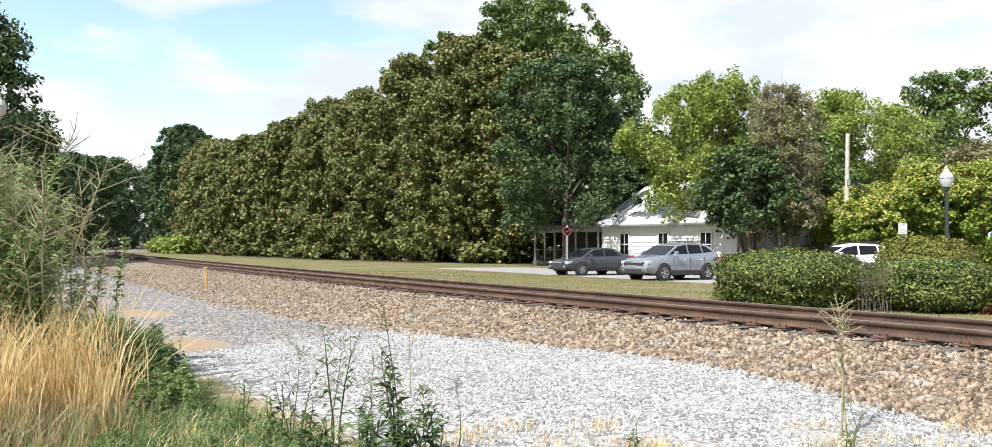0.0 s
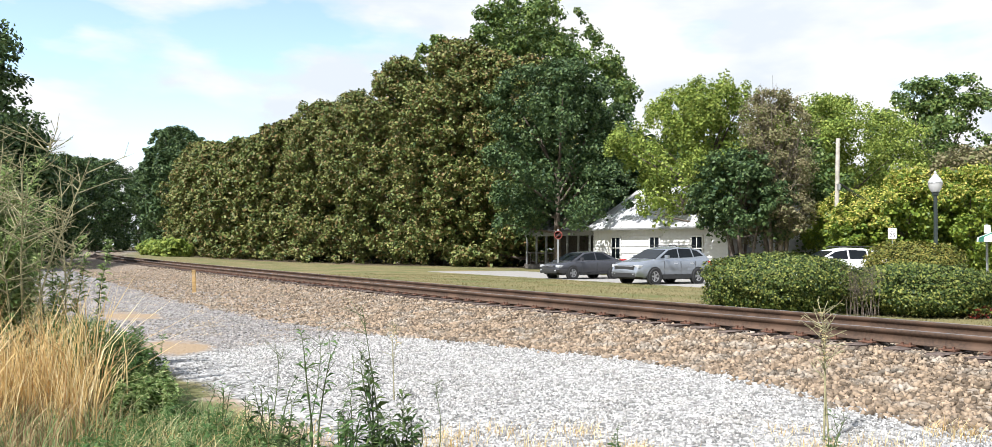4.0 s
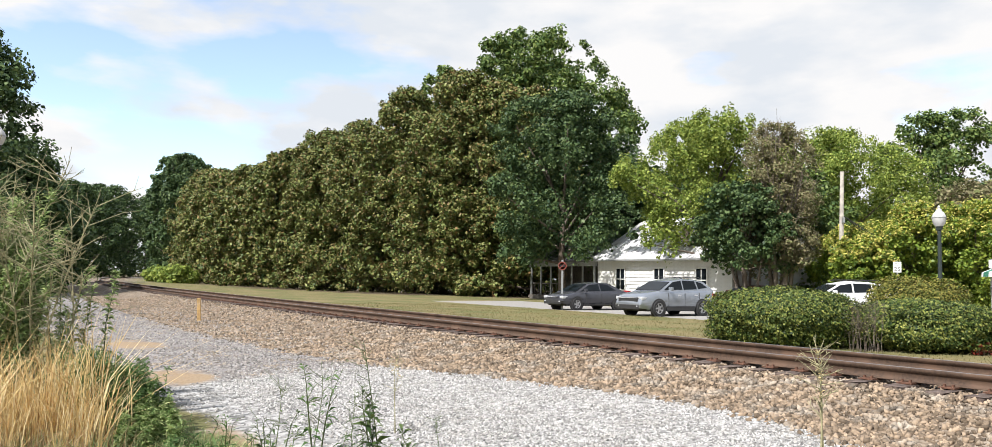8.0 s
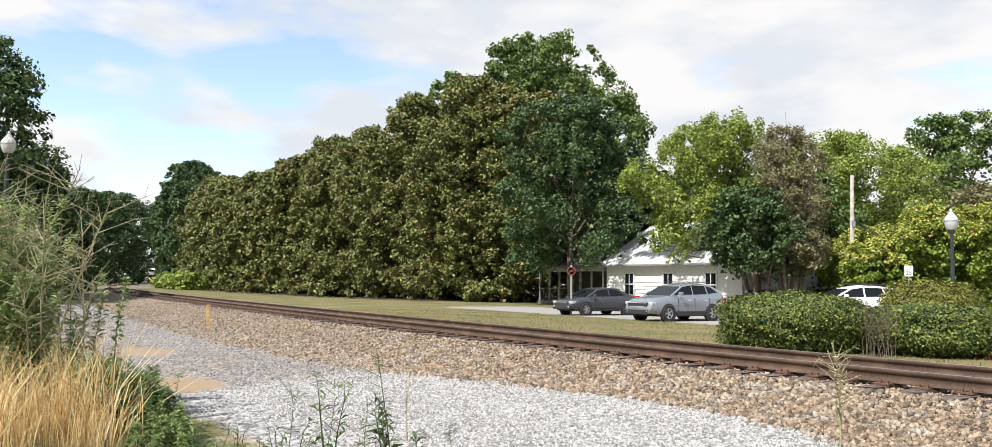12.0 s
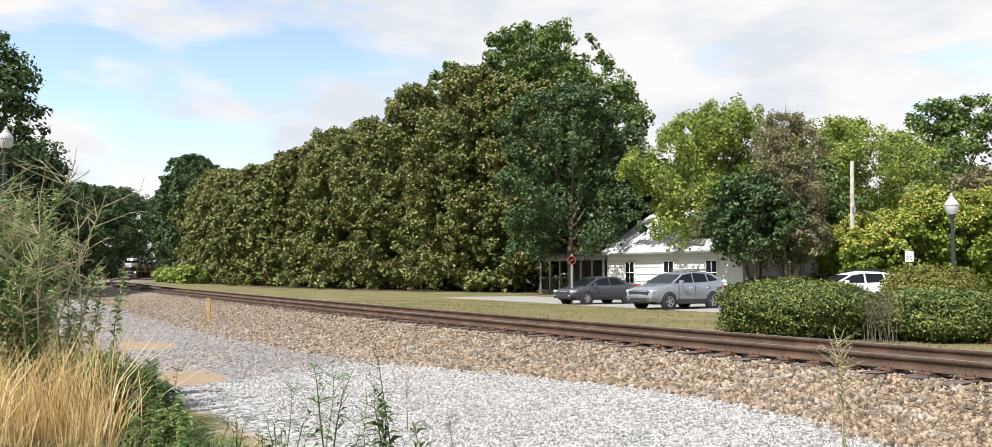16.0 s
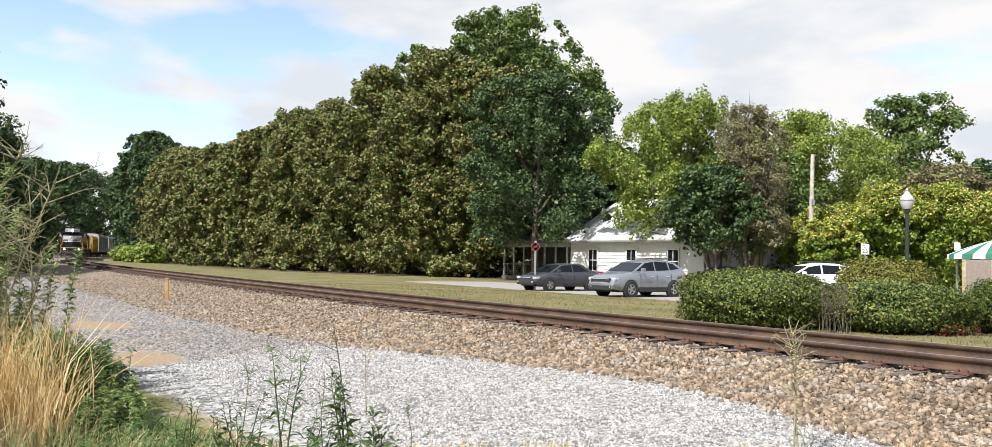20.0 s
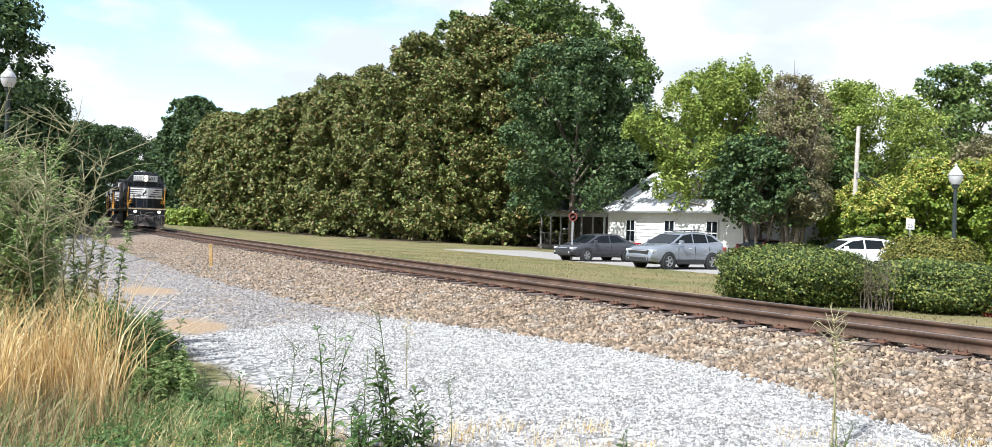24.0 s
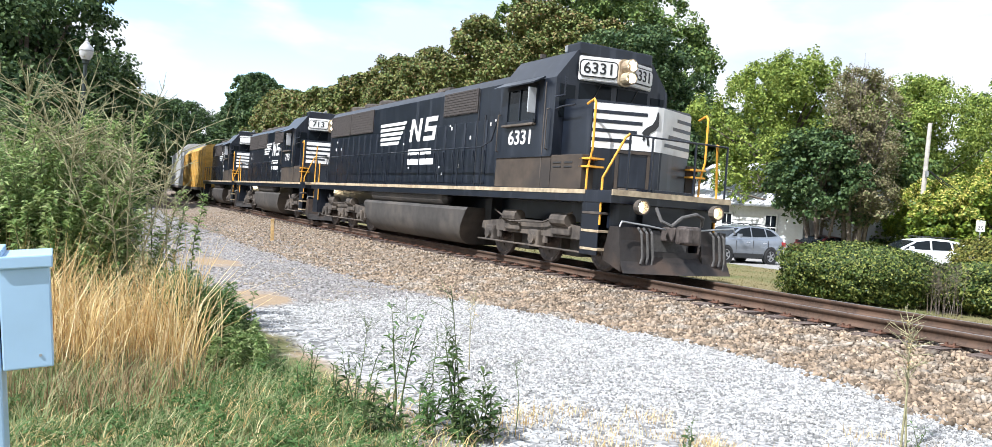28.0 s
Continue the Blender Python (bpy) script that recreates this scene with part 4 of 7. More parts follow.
def build_near_plants():
    rng = np.random.default_rng(300)
    # the tall shrubby weeds beside the gravel
    for i, (x, y, h, c) in enumerate([(-5.85, 8.6, 2.1, 34), (-4.95, 8.2, 2.15, 34), (-6.85, 9.2, 2.1, 34), (-5.45, 7.7, 1.75, 30), (-4.65, 7.7, 1.5, 24), (-6.45, 8.0, 1.8, 30), (-7.85, 9.8, 2.1, 30), (-7.45, 8.6, 1.9, 26), (-5.85, 9.6, 2.0, 26), (-9.05, 10.6, 2.0, 26), (-6.15, 7.6, 1.5, 26), (-5.15, 8.9, 2.2, 30), (-7.05, 7.9, 1.7, 26), (-8.15, 8.4, 1.9, 24), (-4.75, 8.5, 1.6, 22)]):
        leafy_stems("tall_weed", x - (0.2 if x > -5.2 else 0.0), y, c, h * 1.14, 0.45 if x > -5.5 else 0.75, 0.24, 0.135, 230, MAT_WEED, MAT_GREEN_STEM, 320 + i, "tall bushy grey-green weed with fine leaves", narrow=0.28, start=0.10, twigs=2, group="weeds by the gravel")
    for i, (x, y, h) in enumerate([(-4.85, 8.0, 2.45), (-5.35, 8.4, 2.6), (-5.95, 8.5, 2.5), (-4.50, 8.0, 2.15), (-6.65, 8.8, 2.6), (-5.6, 8.2, 2.4)]):
        leafy_stems("dry_weed", x, y, 7, h * 1.06, 0.4, 0.34, 0.05, 8, MAT_WEED, MAT_STEM, 340 + i, "bare branching dry weed standing above green ones", start=0.5, twigs=20, group="dry weeds", thick=1.3)
    # dark green clump
    for i, (x, y, h) in enumerate([(-3.65, 7.6, 0.88), (-3.55, 7.35, 0.72), (-3.85, 7.8, 0.9), (-3.52, 7.9, 0.75), (-3.25, 7.4, 0.5), (-3.05, 7.2, 0.38), (-3.15, 7.6, 0.42), (-3.4, 7.6, 0.66)]):
        leafy_stems("green_weed", x, y, 46, h, 0.28, 0.15, 0.085, 105, MAT_WEED_DARK if i not in (4, 5, 6) else MAT_WEED, MAT_GREEN_STEM, 350 + i, "low clump of dark green leafy weeds", narrow=0.3, start=0.05, group="green weeds")
    # single weeds in front of the pale stone: two tall ones, the rest low
    single = [(-1.21, 5.9, 1.0, 2, 0.13, 46), (-0.80, 5.8, 0.92, 3, 0.17, 50), (-1.5, 5.9, 0.66, 3, 0.11, 30), (-0.98, 5.7, 0.46, 5, 0.14, 26), (-0.55, 5.75, 0.52, 4, 0.16, 30), (-1.75, 6.1, 0.55, 4, 0.10, 26), (-2.15, 6.5, 0.52, 4, 0.10, 26), (-0.72, 5.6, 0.42, 6, 0.15, 26), (-1.35, 5.6, 0.42, 6, 0.13, 26), (-1.05, 6.0, 0.5, 3, 0.12, 22), (-2.5, 6.8, 0.42, 4, 0.09, 22), (0.9, 5.9, 0.30, 3, 0.09, 14), (2.45, 6.0, 0.42, 3, 0.08, 16)]
    for i, (x, y, h, c, lf, per) in enumerate(single):
        leafy_stems("roadside_weed", x, y, c, h * 1.05, 0.09, 0.22, lf, per, MAT_WEED_OLIVE if i % 3 else MAT_WEED_DARK, MAT_GREEN_STEM, 360 + i, "thin upright weed at the edge of the gravel", narrow=0.22, start=0.04, twigs=3, group="roadside weeds", thick=1.3)
    for i, (x, y, h) in enumerate([(-1.25, 5.95, 1.12), (-0.78, 5.85, 1.22), (-1.0, 6.1, 0.95), (-1.6, 6.05, 0.8), (-0.35, 5.9, 0.7)]):
        leafy_stems("bare_weed", x, y, 1, h, 0.02, 0.25, 0.06, 6, MAT_WEED_OLIVE, MAT_GREEN_STEM, 400 + i, "thin branching weed with few leaves", start=0.5, twigs=11, group="roadside weeds", thick=0.9)
    leafy_stems("seeding_weed", 2.66, 6.5, 2, 1.08, 0.03, 0.12, 0.055, 26, MAT_STRAW, MAT_STEM, 380, "tall pale seeding weed before the rails", start=0.62, twigs=22, thick=1.5)
    leafy_stems("seeding_weed", -0.95, 8.2, 2, 0.95, 0.04, 0.1, 0.05, 8, MAT_STRAW, MAT_STEM, 381, "tall pale seeding weed before the rails", start=0.7, twigs=9)
    # tall straw, in uneven upright bunches
    cx, cy, ch = rng.uniform(-5.9, -3.15, 120), rng.uniform(6.15, 7.65, 120), rng.uniform(0.75, 1.55, 120) * rng.uniform(0.75, 1.0, 120)
    far = cx < -3.22 - 0.28 * (cy - 6.6) - 0.25 * rng.uniform(0, 1, 120) ** 2
    cx, cy, ch = cx[far], cy[far], ch[far]
    i = rng.integers(0, len(cx), 5600)
    x, y, h = cx[i] + rng.normal(0, 0.10, 5600), cy[i] + rng.normal(0, 0.09, 5600), ch[i] * (0.3 + 0.8 * rng.uniform(0, 1, 5600) ** 1.2)
    blades("dry_grass", x, y, h, rng.uniform(0.005, 0.012, 5600), MAT_STRAW, 301, "tall dry straw-coloured grass", bend=0.30)
    k = rng.uniform(0, 1, 5600) < 0.14
    blades("bent_straw", x[k], y[k], h[k] * 0.95, rng.uniform(0.007, 0.013, k.sum()), MAT_STRAW, 306, "broken and bent dry straw", bend=0.9)
    n = 1500
    blades("brown_stalks", rng.uniform(-4.6, -2.95, n), rng.uniform(5.2, 6.7, n), rng.uniform(0.10, 0.5, n), rng.uniform(0.004, 0.009, n), MAT_BROWN_STALK, 309, "brown dead stalks at the foot of the straw", bend=0.5)
    n = 2400
    blades("grass_in_straw", rng.normal(-4.1, 0.75, n), rng.normal(6.2, 0.5, n), rng.uniform(0.12, 0.4, n), rng.uniform(0.005, 0.011, n), MAT_GRASS, 307, "green grass among the straw", bend=0.5)
    # low green grass, in tufts
    n = 52000
    cx, cy, ch = rng.uniform(-5.2, 0.7, 1100), rng.uniform(3.4, 7.6, 1100), rng.uniform(0.45, 1.5, 1100)
    i = rng.integers(0, 1100, n)
    x, y = cx[i] + rng.normal(0, 0.07, n), cy[i] + rng.normal(0, 0.06, n)
    s, l = track_sl(x, y)
    k = (l < -8.6 + rng.normal(0, 0.2, n) - 0.3 * np.maximum(0, y - 6.6))
    h = rng.uniform(0.04, 0.15, k.sum()) * np.interp(x[k], [-3, 0], [1.2, 0.8]) * ch[i][k]
    blades("green_grass", x[k], y[k], h, rng.uniform(0.006, 0.012, k.sum()), MAT_GRASS, 302, "uneven green grass at the edge of the gravel", bend=0.9)
    n = 5000
    x, y = rng.uniform(-4.5, 1.0, n), rng.uniform(3.8, 6.9, n)
    s, l = track_sl(x, y)
    k = l < -8.2 + rng.normal(0, 0.15, n)
    blades("dry_blades", x[k], y[k], rng.uniform(0.06, 0.24, k.sum()), rng.uniform(0.003, 0.008, k.sum()), MAT_STRAW, 304, "dry blades among green grass", bend=1.0)
    # broad-leaved herbs low in the grass
    n = 260
    x, y = rng.uniform(-4.6, 0.2, n), rng.uniform(3.8, 6.9, n)
    s, l = track_sl(x, y)
    k = l < -8.5
    x, y = x[k], y[k]
    z = ground_z(x, y) + 0.06
    r = rng.uniform(0.06, 0.17, len(x))
    v, q = leaf_cloud(np.stack([x, y, z], 1), np.stack([r, r, r * 0.8], 1), 15000, 0.05, rng, 0.4, 0.9, 0.32)
    me = mesh_of("low_herbs", v, q)
    me.materials.append(MAT_WEED_DARK)
    tagged(new("low_herbs", me), "low broad-leaved herbs among the grass", "herbs", kind="stuff")
    # tufts in the stone
    cx, cy = rng.uniform(-0.6, 3.9, 26), rng.uniform(5.9, 6.9, 26)
    i = rng.integers(0, 26, 1700)
    blades("dry_tufts", cx[i] + rng.normal(0, 0.12, 1700), cy[i] + rng.normal(0, 0.09, 1700), rng.uniform(0.04, 0.17, 1700), rng.uniform(0.003, 0.006, 1700), MAT_STRAW, 303, "thin dry grass tufts in the gravel", bend=0.7)
    # scattered short dry grass beyond the rails
    s, l = rng.uniform(-6, 34, 30000), rng.uniform(2.9, 14.3, 30000)
    x, y, _ = on_track(s, l)
    blades("verge_grass", x, y, rng.uniform(0.03, 0.11, len(x)), rng.uniform(0.008, 0.016, len(x)), MAT_VERGE, 305, "short half-dry grass beyond the rails", bend=0.9)


build_near_plants()

# ---- paint, metal, glass ----
# Black paint; the blue in both tones imitates reflected sky.
MAT_BLACK = material("sky_tinted_black_paint", (0.009, 0.012, 0.019), 0.30, 0, 0.2, 3, 0, 40, (0.026, 0.030, 0.040), 0.24, 1.0, streak=True, spec=0.5)
MAT_DIRTY = material("dusty_black_metal", (0.066, 0.055, 0.046), 0.85, 0.1, 0.3, 5, 0.3, 30, (0.13, 0.105, 0.082), 0.45, 1.6)
MAT_TANK = material("dusty_tank_steel", (0.052, 0.047, 0.043), 0.7, 0.1, 0.15, 4, 0.1, 20, (0.085, 0.074, 0.064), 0.4, 1.2)
MAT_GRILLE = material("dusty_brown_grille", (0.048, 0.040, 0.036), 0.85, 0, 0.2, 12, 0.2, 60)
MAT_WHITE = material("white_paint", (0.66, 0.65, 0.63), 0.45, 0, 0.06, 4, 0, 30, (0.52, 0.50, 0.46), 0.25, 1.5)
MAT_CREAM = material("grimy_cream_paint", (0.40, 0.32, 0.21), 0.7, 0, 0.2, 8, 0, 30, (0.30, 0.22, 0.14), 0.4, 3)
MAT_YELLOWPAINT = material("yellow_orange_paint", (0.75, 0.36, 0.04), 0.5, 0, 0.15, 10)
MAT_STEEL = material("bare_wheel_steel", (0.12, 0.10, 0.09), 0.6, 0.5, 0.2, 10)
MAT_HOSE = material("grey_hose", (0.085, 0.08, 0.075), 0.7, 0, 0.15, 20)
MAT_RUBBER = material("tyre_rubber", (0.022, 0.022, 0.023), 0.85, 0, 0.2, 20)
MAT_ALLOY = material("alloy_rim", (0.42, 0.42, 0.43), 0.35, 0.7, 0.1, 10)
MAT_SILVER = material("silver_car_paint", (0.30, 0.325, 0.36), 0.2, 0.55, 0.04, 3)
MAT_DARKGREY = material("dark_grey_car_paint", (0.075, 0.077, 0.088), 0.2, 0.4, 0.05, 3)
MAT_CARWHITE = material("white_car_paint", (0.75, 0.76, 0.77), 0.25, 0, 0.03, 3)
MAT_TRIM = material("black_trim", (0.025, 0.025, 0.026), 0.6, 0, 0.1, 10)
MAT_CHROME = material("chrome", (0.55, 0.56, 0.58), 0.3, 0.3, 0.03, 4)
MAT_LAMPGLASS = material("lamp_cover", (0.42, 0.43, 0.44), 0.15, 0, 0.05, 6)
MAT_REDLAMP = material("red_lamp_cover", (0.35, 0.02, 0.02), 0.2, 0, 0.1, 6)
MAT_WINDOW = material("dark_tinted_glass", (0.010, 0.013, 0.016), 0.08, 0, 0.1, 3, spec=0.12)
MAT_SIDING = material("white_siding", (0.62, 0.62, 0.61), 0.6, 0, 0.05, 5, 0, 20, (0.62, 0.61, 0.58), 0.25, 0.8)
MAT_ROOFMETAL = material("white_roofing", (0.60, 0.60, 0.61), 0.5, 0, 0.05, 3, 0, 20, (0.44, 0.43, 0.42), 0.3, 0.5)
# Grey porch shingles; the shade lying on them is part of the colour.
MAT_SHINGLE = material("shade_grey_shingles", (0.13, 0.13, 0.135), 0.85, 0, 0.2, 10, 0.3, 30)
# Shade under the porch roof is put into this dark board colour.
MAT_PORCH_SHADE = material("shade_toned_boards", (0.10, 0.09, 0.08), 0.8, 0, 0.2, 6)
MAT_POSTDARK = material("dark_green_post_paint", (0.025, 0.035, 0.033), 0.5, 0.2, 0.15, 8)
MAT_GLOBE = material("white_acrylic_globe", (0.46, 0.46, 0.46), 0.25, 0, 0.05, 6)
MAT_POLE = material("weathered_pole_wood", (0.42, 0.39, 0.34), 0.9, 0, 0.15, 6, 0.3, 30)
MAT_STAKE = material("yellow_stake_paint", (0.42, 0.27, 0.11), 0.8, 0, 0.2, 12, 0.2, 40, (0.45, 0.33, 0.18), 0.4, 4)
MAT_BOX = material("pale_blue_grey_enamel", (0.33, 0.49, 0.66), 0.4, 0, 0.04, 4, 0, 30, (0.31, 0.46, 0.62), 0.3, 1.2)
MAT_SIGNWHITE = material("sign_white", (0.78, 0.78, 0.76), 0.5, 0, 0.03, 5)
# Brownish sign red, darkened in colour because the ring stands in shade.
MAT_SIGNRED = material("shade_dulled_sign_red", (0.26, 0.06, 0.045), 0.5, 0, 0.05, 5)
# Flat black for print and liners, and for painted shade under engines and in a doorway.
MAT_INK_SHADE = material("black_ink_and_shade", (0.015, 0.015, 0.015), 0.6, 0, 0.05, 5)
MAT_GALV = material("galvanised_post", (0.33, 0.34, 0.34), 0.5, 0.5, 0.1, 10)
MAT_CANVASGREEN = material("green_canvas", (0.03, 0.16, 0.10), 0.9, 0, 0.1, 10)
MAT_CANVASWHITE = material("white_canvas", (0.74, 0.74, 0.72), 0.9, 0, 0.05, 10)
MAT_TAN = material("tan_render", (0.25, 0.21, 0.18), 0.9, 0, 0.08, 8)
MAT_CARYELLOW = material("faded_yellow_car_paint", (0.56, 0.33, 0.07), 0.7, 0, 0.15, 4, 0, 30, (0.40, 0.27, 0.12), 0.4, 0.8)
MAT_CARGREY = material("galvanised_car_panel", (0.50, 0.50, 0.49), 0.6, 0.1, 0.1, 4, 0, 30, (0.38, 0.36, 0.34), 0.4, 0.7)


def glow_material(name, colour, strength):
    mat = bpy.data.materials.new(name)
    mat.use_nodes = True
    b = mat.node_tree.nodes["Principled BSDF"]
    b.inputs["Base Color"].default_value = (0.8, 0.8, 0.75, 1)
    b.inputs["Emission Color"].default_value, b.inputs["Emission Strength"].default_value = tuple(colour) + (1,), strength
    return mat


MAT_PILOT = material("rusty_black_plate", (0.020, 0.016, 0.014), 0.6, 0.0, 0.3, 4, 0.15, 20, (0.050, 0.033, 0.023), 0.4, 1.3)
MAT_LOWER = material("dust_coated_black_paint", (0.052, 0.038, 0.027), 0.75, 0, 0.2, 3, 0, 30, (0.030, 0.024, 0.020), 0.4, 0.9)
MAT_HEADLIGHT = glow_material("lit_headlight", (1.0, 0.80, 0.52), 300.0)
MAT_DITCH = glow_material("lit_ditch_light", (1.0, 0.78, 0.46), 24.0)


def lettering(text, size, depth=0.006, wide=1.0, bold=0.0):
    """Flat letters as a mesh, centred on the origin in the x-y plane."""
    cu = bpy.data.curves.new("lettering", "FONT")
    cu.offset = bold
    cu.body, cu.size, cu.extrude, cu.align_x, cu.align_y, cu.resolution_u = text, size, depth, "CENTER", "CENTER", 4
    ob = new("lettering", cu)
    bpy.context.view_layer.update()
    me = bpy.data.meshes.new_from_object(ob.evaluated_get(bpy.context.evaluated_depsgraph_get()))
    bpy.data.objects.remove(ob)
    for v in me.vertices:
        v.co.x *= wide
    return me


def placed(ob, m):
    ob.matrix_basis = m
    return ob


SIDE = Matrix(((0, 0, 1, 0), (1, 0, 0, 0), (0, 1, 0, 0), (0, 0, 0, 1)))     # a sheet drawn in x-y, stood on a side facing +x
FACE = Matrix(((-1, 0, 0, 0), (0, 0, 1, 0), (0, 1, 0, 0), (0, 0, 0, 1)))    # the same, facing +y


# ---- locomotives ----
WHEELS = []


def wheelset_mesh():
    bm = bmesh.new()
    for sx in (-1, 1):
        m = Matrix.Translation((sx * 0.72, 0, 0)) @ Matrix.Rotation(math.pi / 2, 4, "Y")
        lathe(bm, [(0.10, -0.07), (0.47, -0.07), (0.51, -0.05), (0.51, 0.05), (0.46, 0.07), (0.40, 0.03), (0.18, 0.03), (0.10, 0.07)], 24, m)
        for k in range(4):
            a = k * math.pi / 2
            box(bm, sx * 0.72 + sx * 0.03 - 0.012, sx * 0.72 + sx * 0.03 + 0.012, 0.25 * math.cos(a) - 0.04, 0.25 * math.cos(a) + 0.04, 0.25 * math.sin(a) - 0.04, 0.25 * math.sin(a) + 0.04)
    rod(bm, (-1.0, 0, 0), (1.0, 0, 0), 0.08, 0.08, 10)
    me = bpy.data.meshes.new("wheelset")
    bm.to_mesh(me)
    bm.free()
    me.materials.append(MAT_STEEL)
    return me


WHEELSET = wheelset_mesh()


def truck(parent, y, axles, spacing):
    """A truck: cast side frames, journal boxes, springs, brake gear and its wheelsets."""
    half = spacing * (axles - 1) / 2
    bm = bmesh.new()
    for sx in (-1, 1):
        x0, x1 = (0.98, 1.14) if sx > 0 else (-1.14, -0.98)
        prism(bm, [(-half - 0.55, 0.62), (-half - 0.5, 0.80), (-half * 0.55, 0.92), (half * 0.55, 0.92), (half + 0.5, 0.80), (half + 0.55, 0.62), (half * 0.6, 0.60), (-half * 0.6, 0.60)], "x", x0, x1)
        for k in range(axles):
            ay = -half + k * spacing
            box(bm, min(sx * 1.0, sx * 1.22), max(sx * 1.0, sx * 1.22), ay - 0.2, ay + 0.2, 0.34, 0.72, 0.04)
            rod(bm, (sx * 1.2, ay, 0.52), (sx * 1.28, ay, 0.52), 0.13, 0.11, 12)
            for dy in (-0.32, 0.32):
                rod(bm, (sx * 1.08, ay + dy, 0.45), (sx * 1.08, ay + dy, 0.75), 0.075, 0.075, 8)
                box(bm, min(sx * 0.62, sx * 0.86), max(sx * 0.62, sx * 0.86), ay + dy * 1.75 - 0.05, ay + dy * 1.75 + 0.05, 0.35, 0.75, 0.02)
        for k in range(axles - 1):
            ay = -half + (k + 0.5) * spacing
            rod(bm, (sx * 1.16, ay - 0.30, 0.98), (sx * 1.16, ay + 0.30, 0.98), 0.15, 0.15, 12)
            box(bm, min(sx * 1.0, sx * 1.2), max(sx * 1.0, sx * 1.2), ay - 0.36, ay + 0.36, 0.66, 0.86, 0.03)
        rod(bm, (sx * 1.24, -half - 0.5, 0.36), (sx * 1.24, half + 0.5, 0.36), 0.022, 0.022, 6)
        pipe(bm, [(sx * 1.2, -half * 0.9, 1.1), (sx * 1.26, -half * 0.5, 0.86), (sx * 1.26, half * 0.2, 0.9), (sx * 1.2, half * 0.7, 1.15)], 0.022)
    box(bm, -0.98, 0.98, -half * 0.5, half * 0.5, 0.62, 0.85)
    t = part("truck", bm, MAT_DIRTY, parent, "dusty cast truck frame with springs")
    t.matrix_basis = pose(0, y, 0)
    for k in range(axles):
        w = new("wheelset", WHEELSET)
        w.parent = t
        w.matrix_basis = pose(0, -half + k * spacing, 0.51)
        WHEELS.append(w)
    return t


def locomotive(half, trucks, axles, spacing, number, cab_number, label):
    """A road-switcher diesel: cab and low nose ahead, long hood behind. Front is +y, rail tops at z 0."""
    L = root("locomotive", pose(0, 0, 0), label, "locomotive")
    F = half
    cab0, cab1, nose1 = F - 4.75, F - 2.35, F - 0.72
    hood0 = -F + 0.55
    # frame with the cream edge
    bm = boxed(-1.5, 1.5, -F + 0.1, F - 0.15, 1.38, 1.62, bevel=0.01)
    box(bm, -0.6, 0.6, -F + 0.3, F - 0.3, 0.95, 1.4)
    frame_ob = part("underframe", bm, MAT_BLACK, L)
    for sx in (-1, 1):
        part("sill_stripe", boxed(min(sx * 1.50, sx * 1.515), max(sx * 1.50, sx * 1.515), -F + 0.12, F - 1.0, 1.54, 1.625), MAT_CREAM, frame_ob, "grimy cream edge stripe")
    part("sill_stripe", boxed(-1.5, 1.5, F - 0.15, F - 0.12, 1.53, 1.64), MAT_CREAM, frame_ob, "grimy cream edge stripe")
    # long hood
    bm = bmesh.new()
    prism(bm, [(-0.95, 1.62), (-0.95, 4.22), (-0.80, 4.42), (-0.5, 4.50), (0.5, 4.50), (0.80, 4.42), (0.95, 4.22), (0.95, 1.62)], "y", hood0, cab0)
    hood = part("long_hood", bm, MAT_BLACK, L)
    dl = 0.62
    n = int((cab0 - 1.2 - hood0 - 0.4) / dl)
    door = boxed(-0.012, 0.012, -dl / 2 + 0.018, dl / 2 - 0.018, 0, 1.62, bevel=0.006)
    box(door, 0.0, 0.035, dl / 2 - 0.12, dl / 2 - 0.07, 0.7, 0.86)
    dme = bpy.data.meshes.new("hood_door")
    door.to_mesh(dme)
    door.free()
    dme.materials.append(MAT_BLACK)
    for k in range(n):
        for sx in (-1, 1):
            placed(new("hood_door", dme), pose(sx * 0.955, hood0 + 0.5 + dl * (k + 0.5), 1.74, 0, 0, 0 if sx > 0 else 180)).parent = hood
    for y0, y1, z0, z1 in ((hood0 + 0.15, hood0 + 2.5, 3.45, 4.24), (hood0 + 2.56, hood0 + 4.95, 3.45, 4.24), (cab0 - 4.3, cab0 - 2.2, 3.60, 4.24)):
        for sx in (-1, 1):
            bm = bmesh.new()
            y0c, y1c = max(y0, hood0 + 0.1), min(y1, cab0 - 0.05)
            if z1 < 4.3:
                box(bm, min(sx * 0.95, sx * 0.99), max(sx * 0.95, sx * 0.99), y0c, y1c, z0, z1, 0.01)
                for k in range(9):
                    zz = z0 + (k + 0.5) * (z1 - z0) / 9
                    box(bm, min(sx * 0.985, sx * 1.0), max(sx * 0.985, sx * 1.0), y0c + 0.05, y1c - 0.05, zz - 0.012, zz + 0.012)
            else:
                box(bm, min(sx * 0.80, sx * 1.12), max(sx * 0.80, sx * 1.12), y0c, y1c, z0, z1, 0.03)
            part("air_grille", bm, MAT_GRILLE, hood, "dusty brown air grille")
    for k in range(3):
        yy = hood0 + 1.3 + k * 1.55
        part("roof_fan", lathe(bmesh.new(), [(0.58, 4.48), (0.58, 4.62), (0.52, 4.66), (0.1, 4.66)], 20, pose(0, yy, 0)), MAT_DIRTY, hood)
    part("exhaust_stack", boxed(-0.3, 0.3, cab0 - 6.4, cab0 - 5.5, 4.45, 4.68, bevel=0.03), MAT_DIRTY, hood)
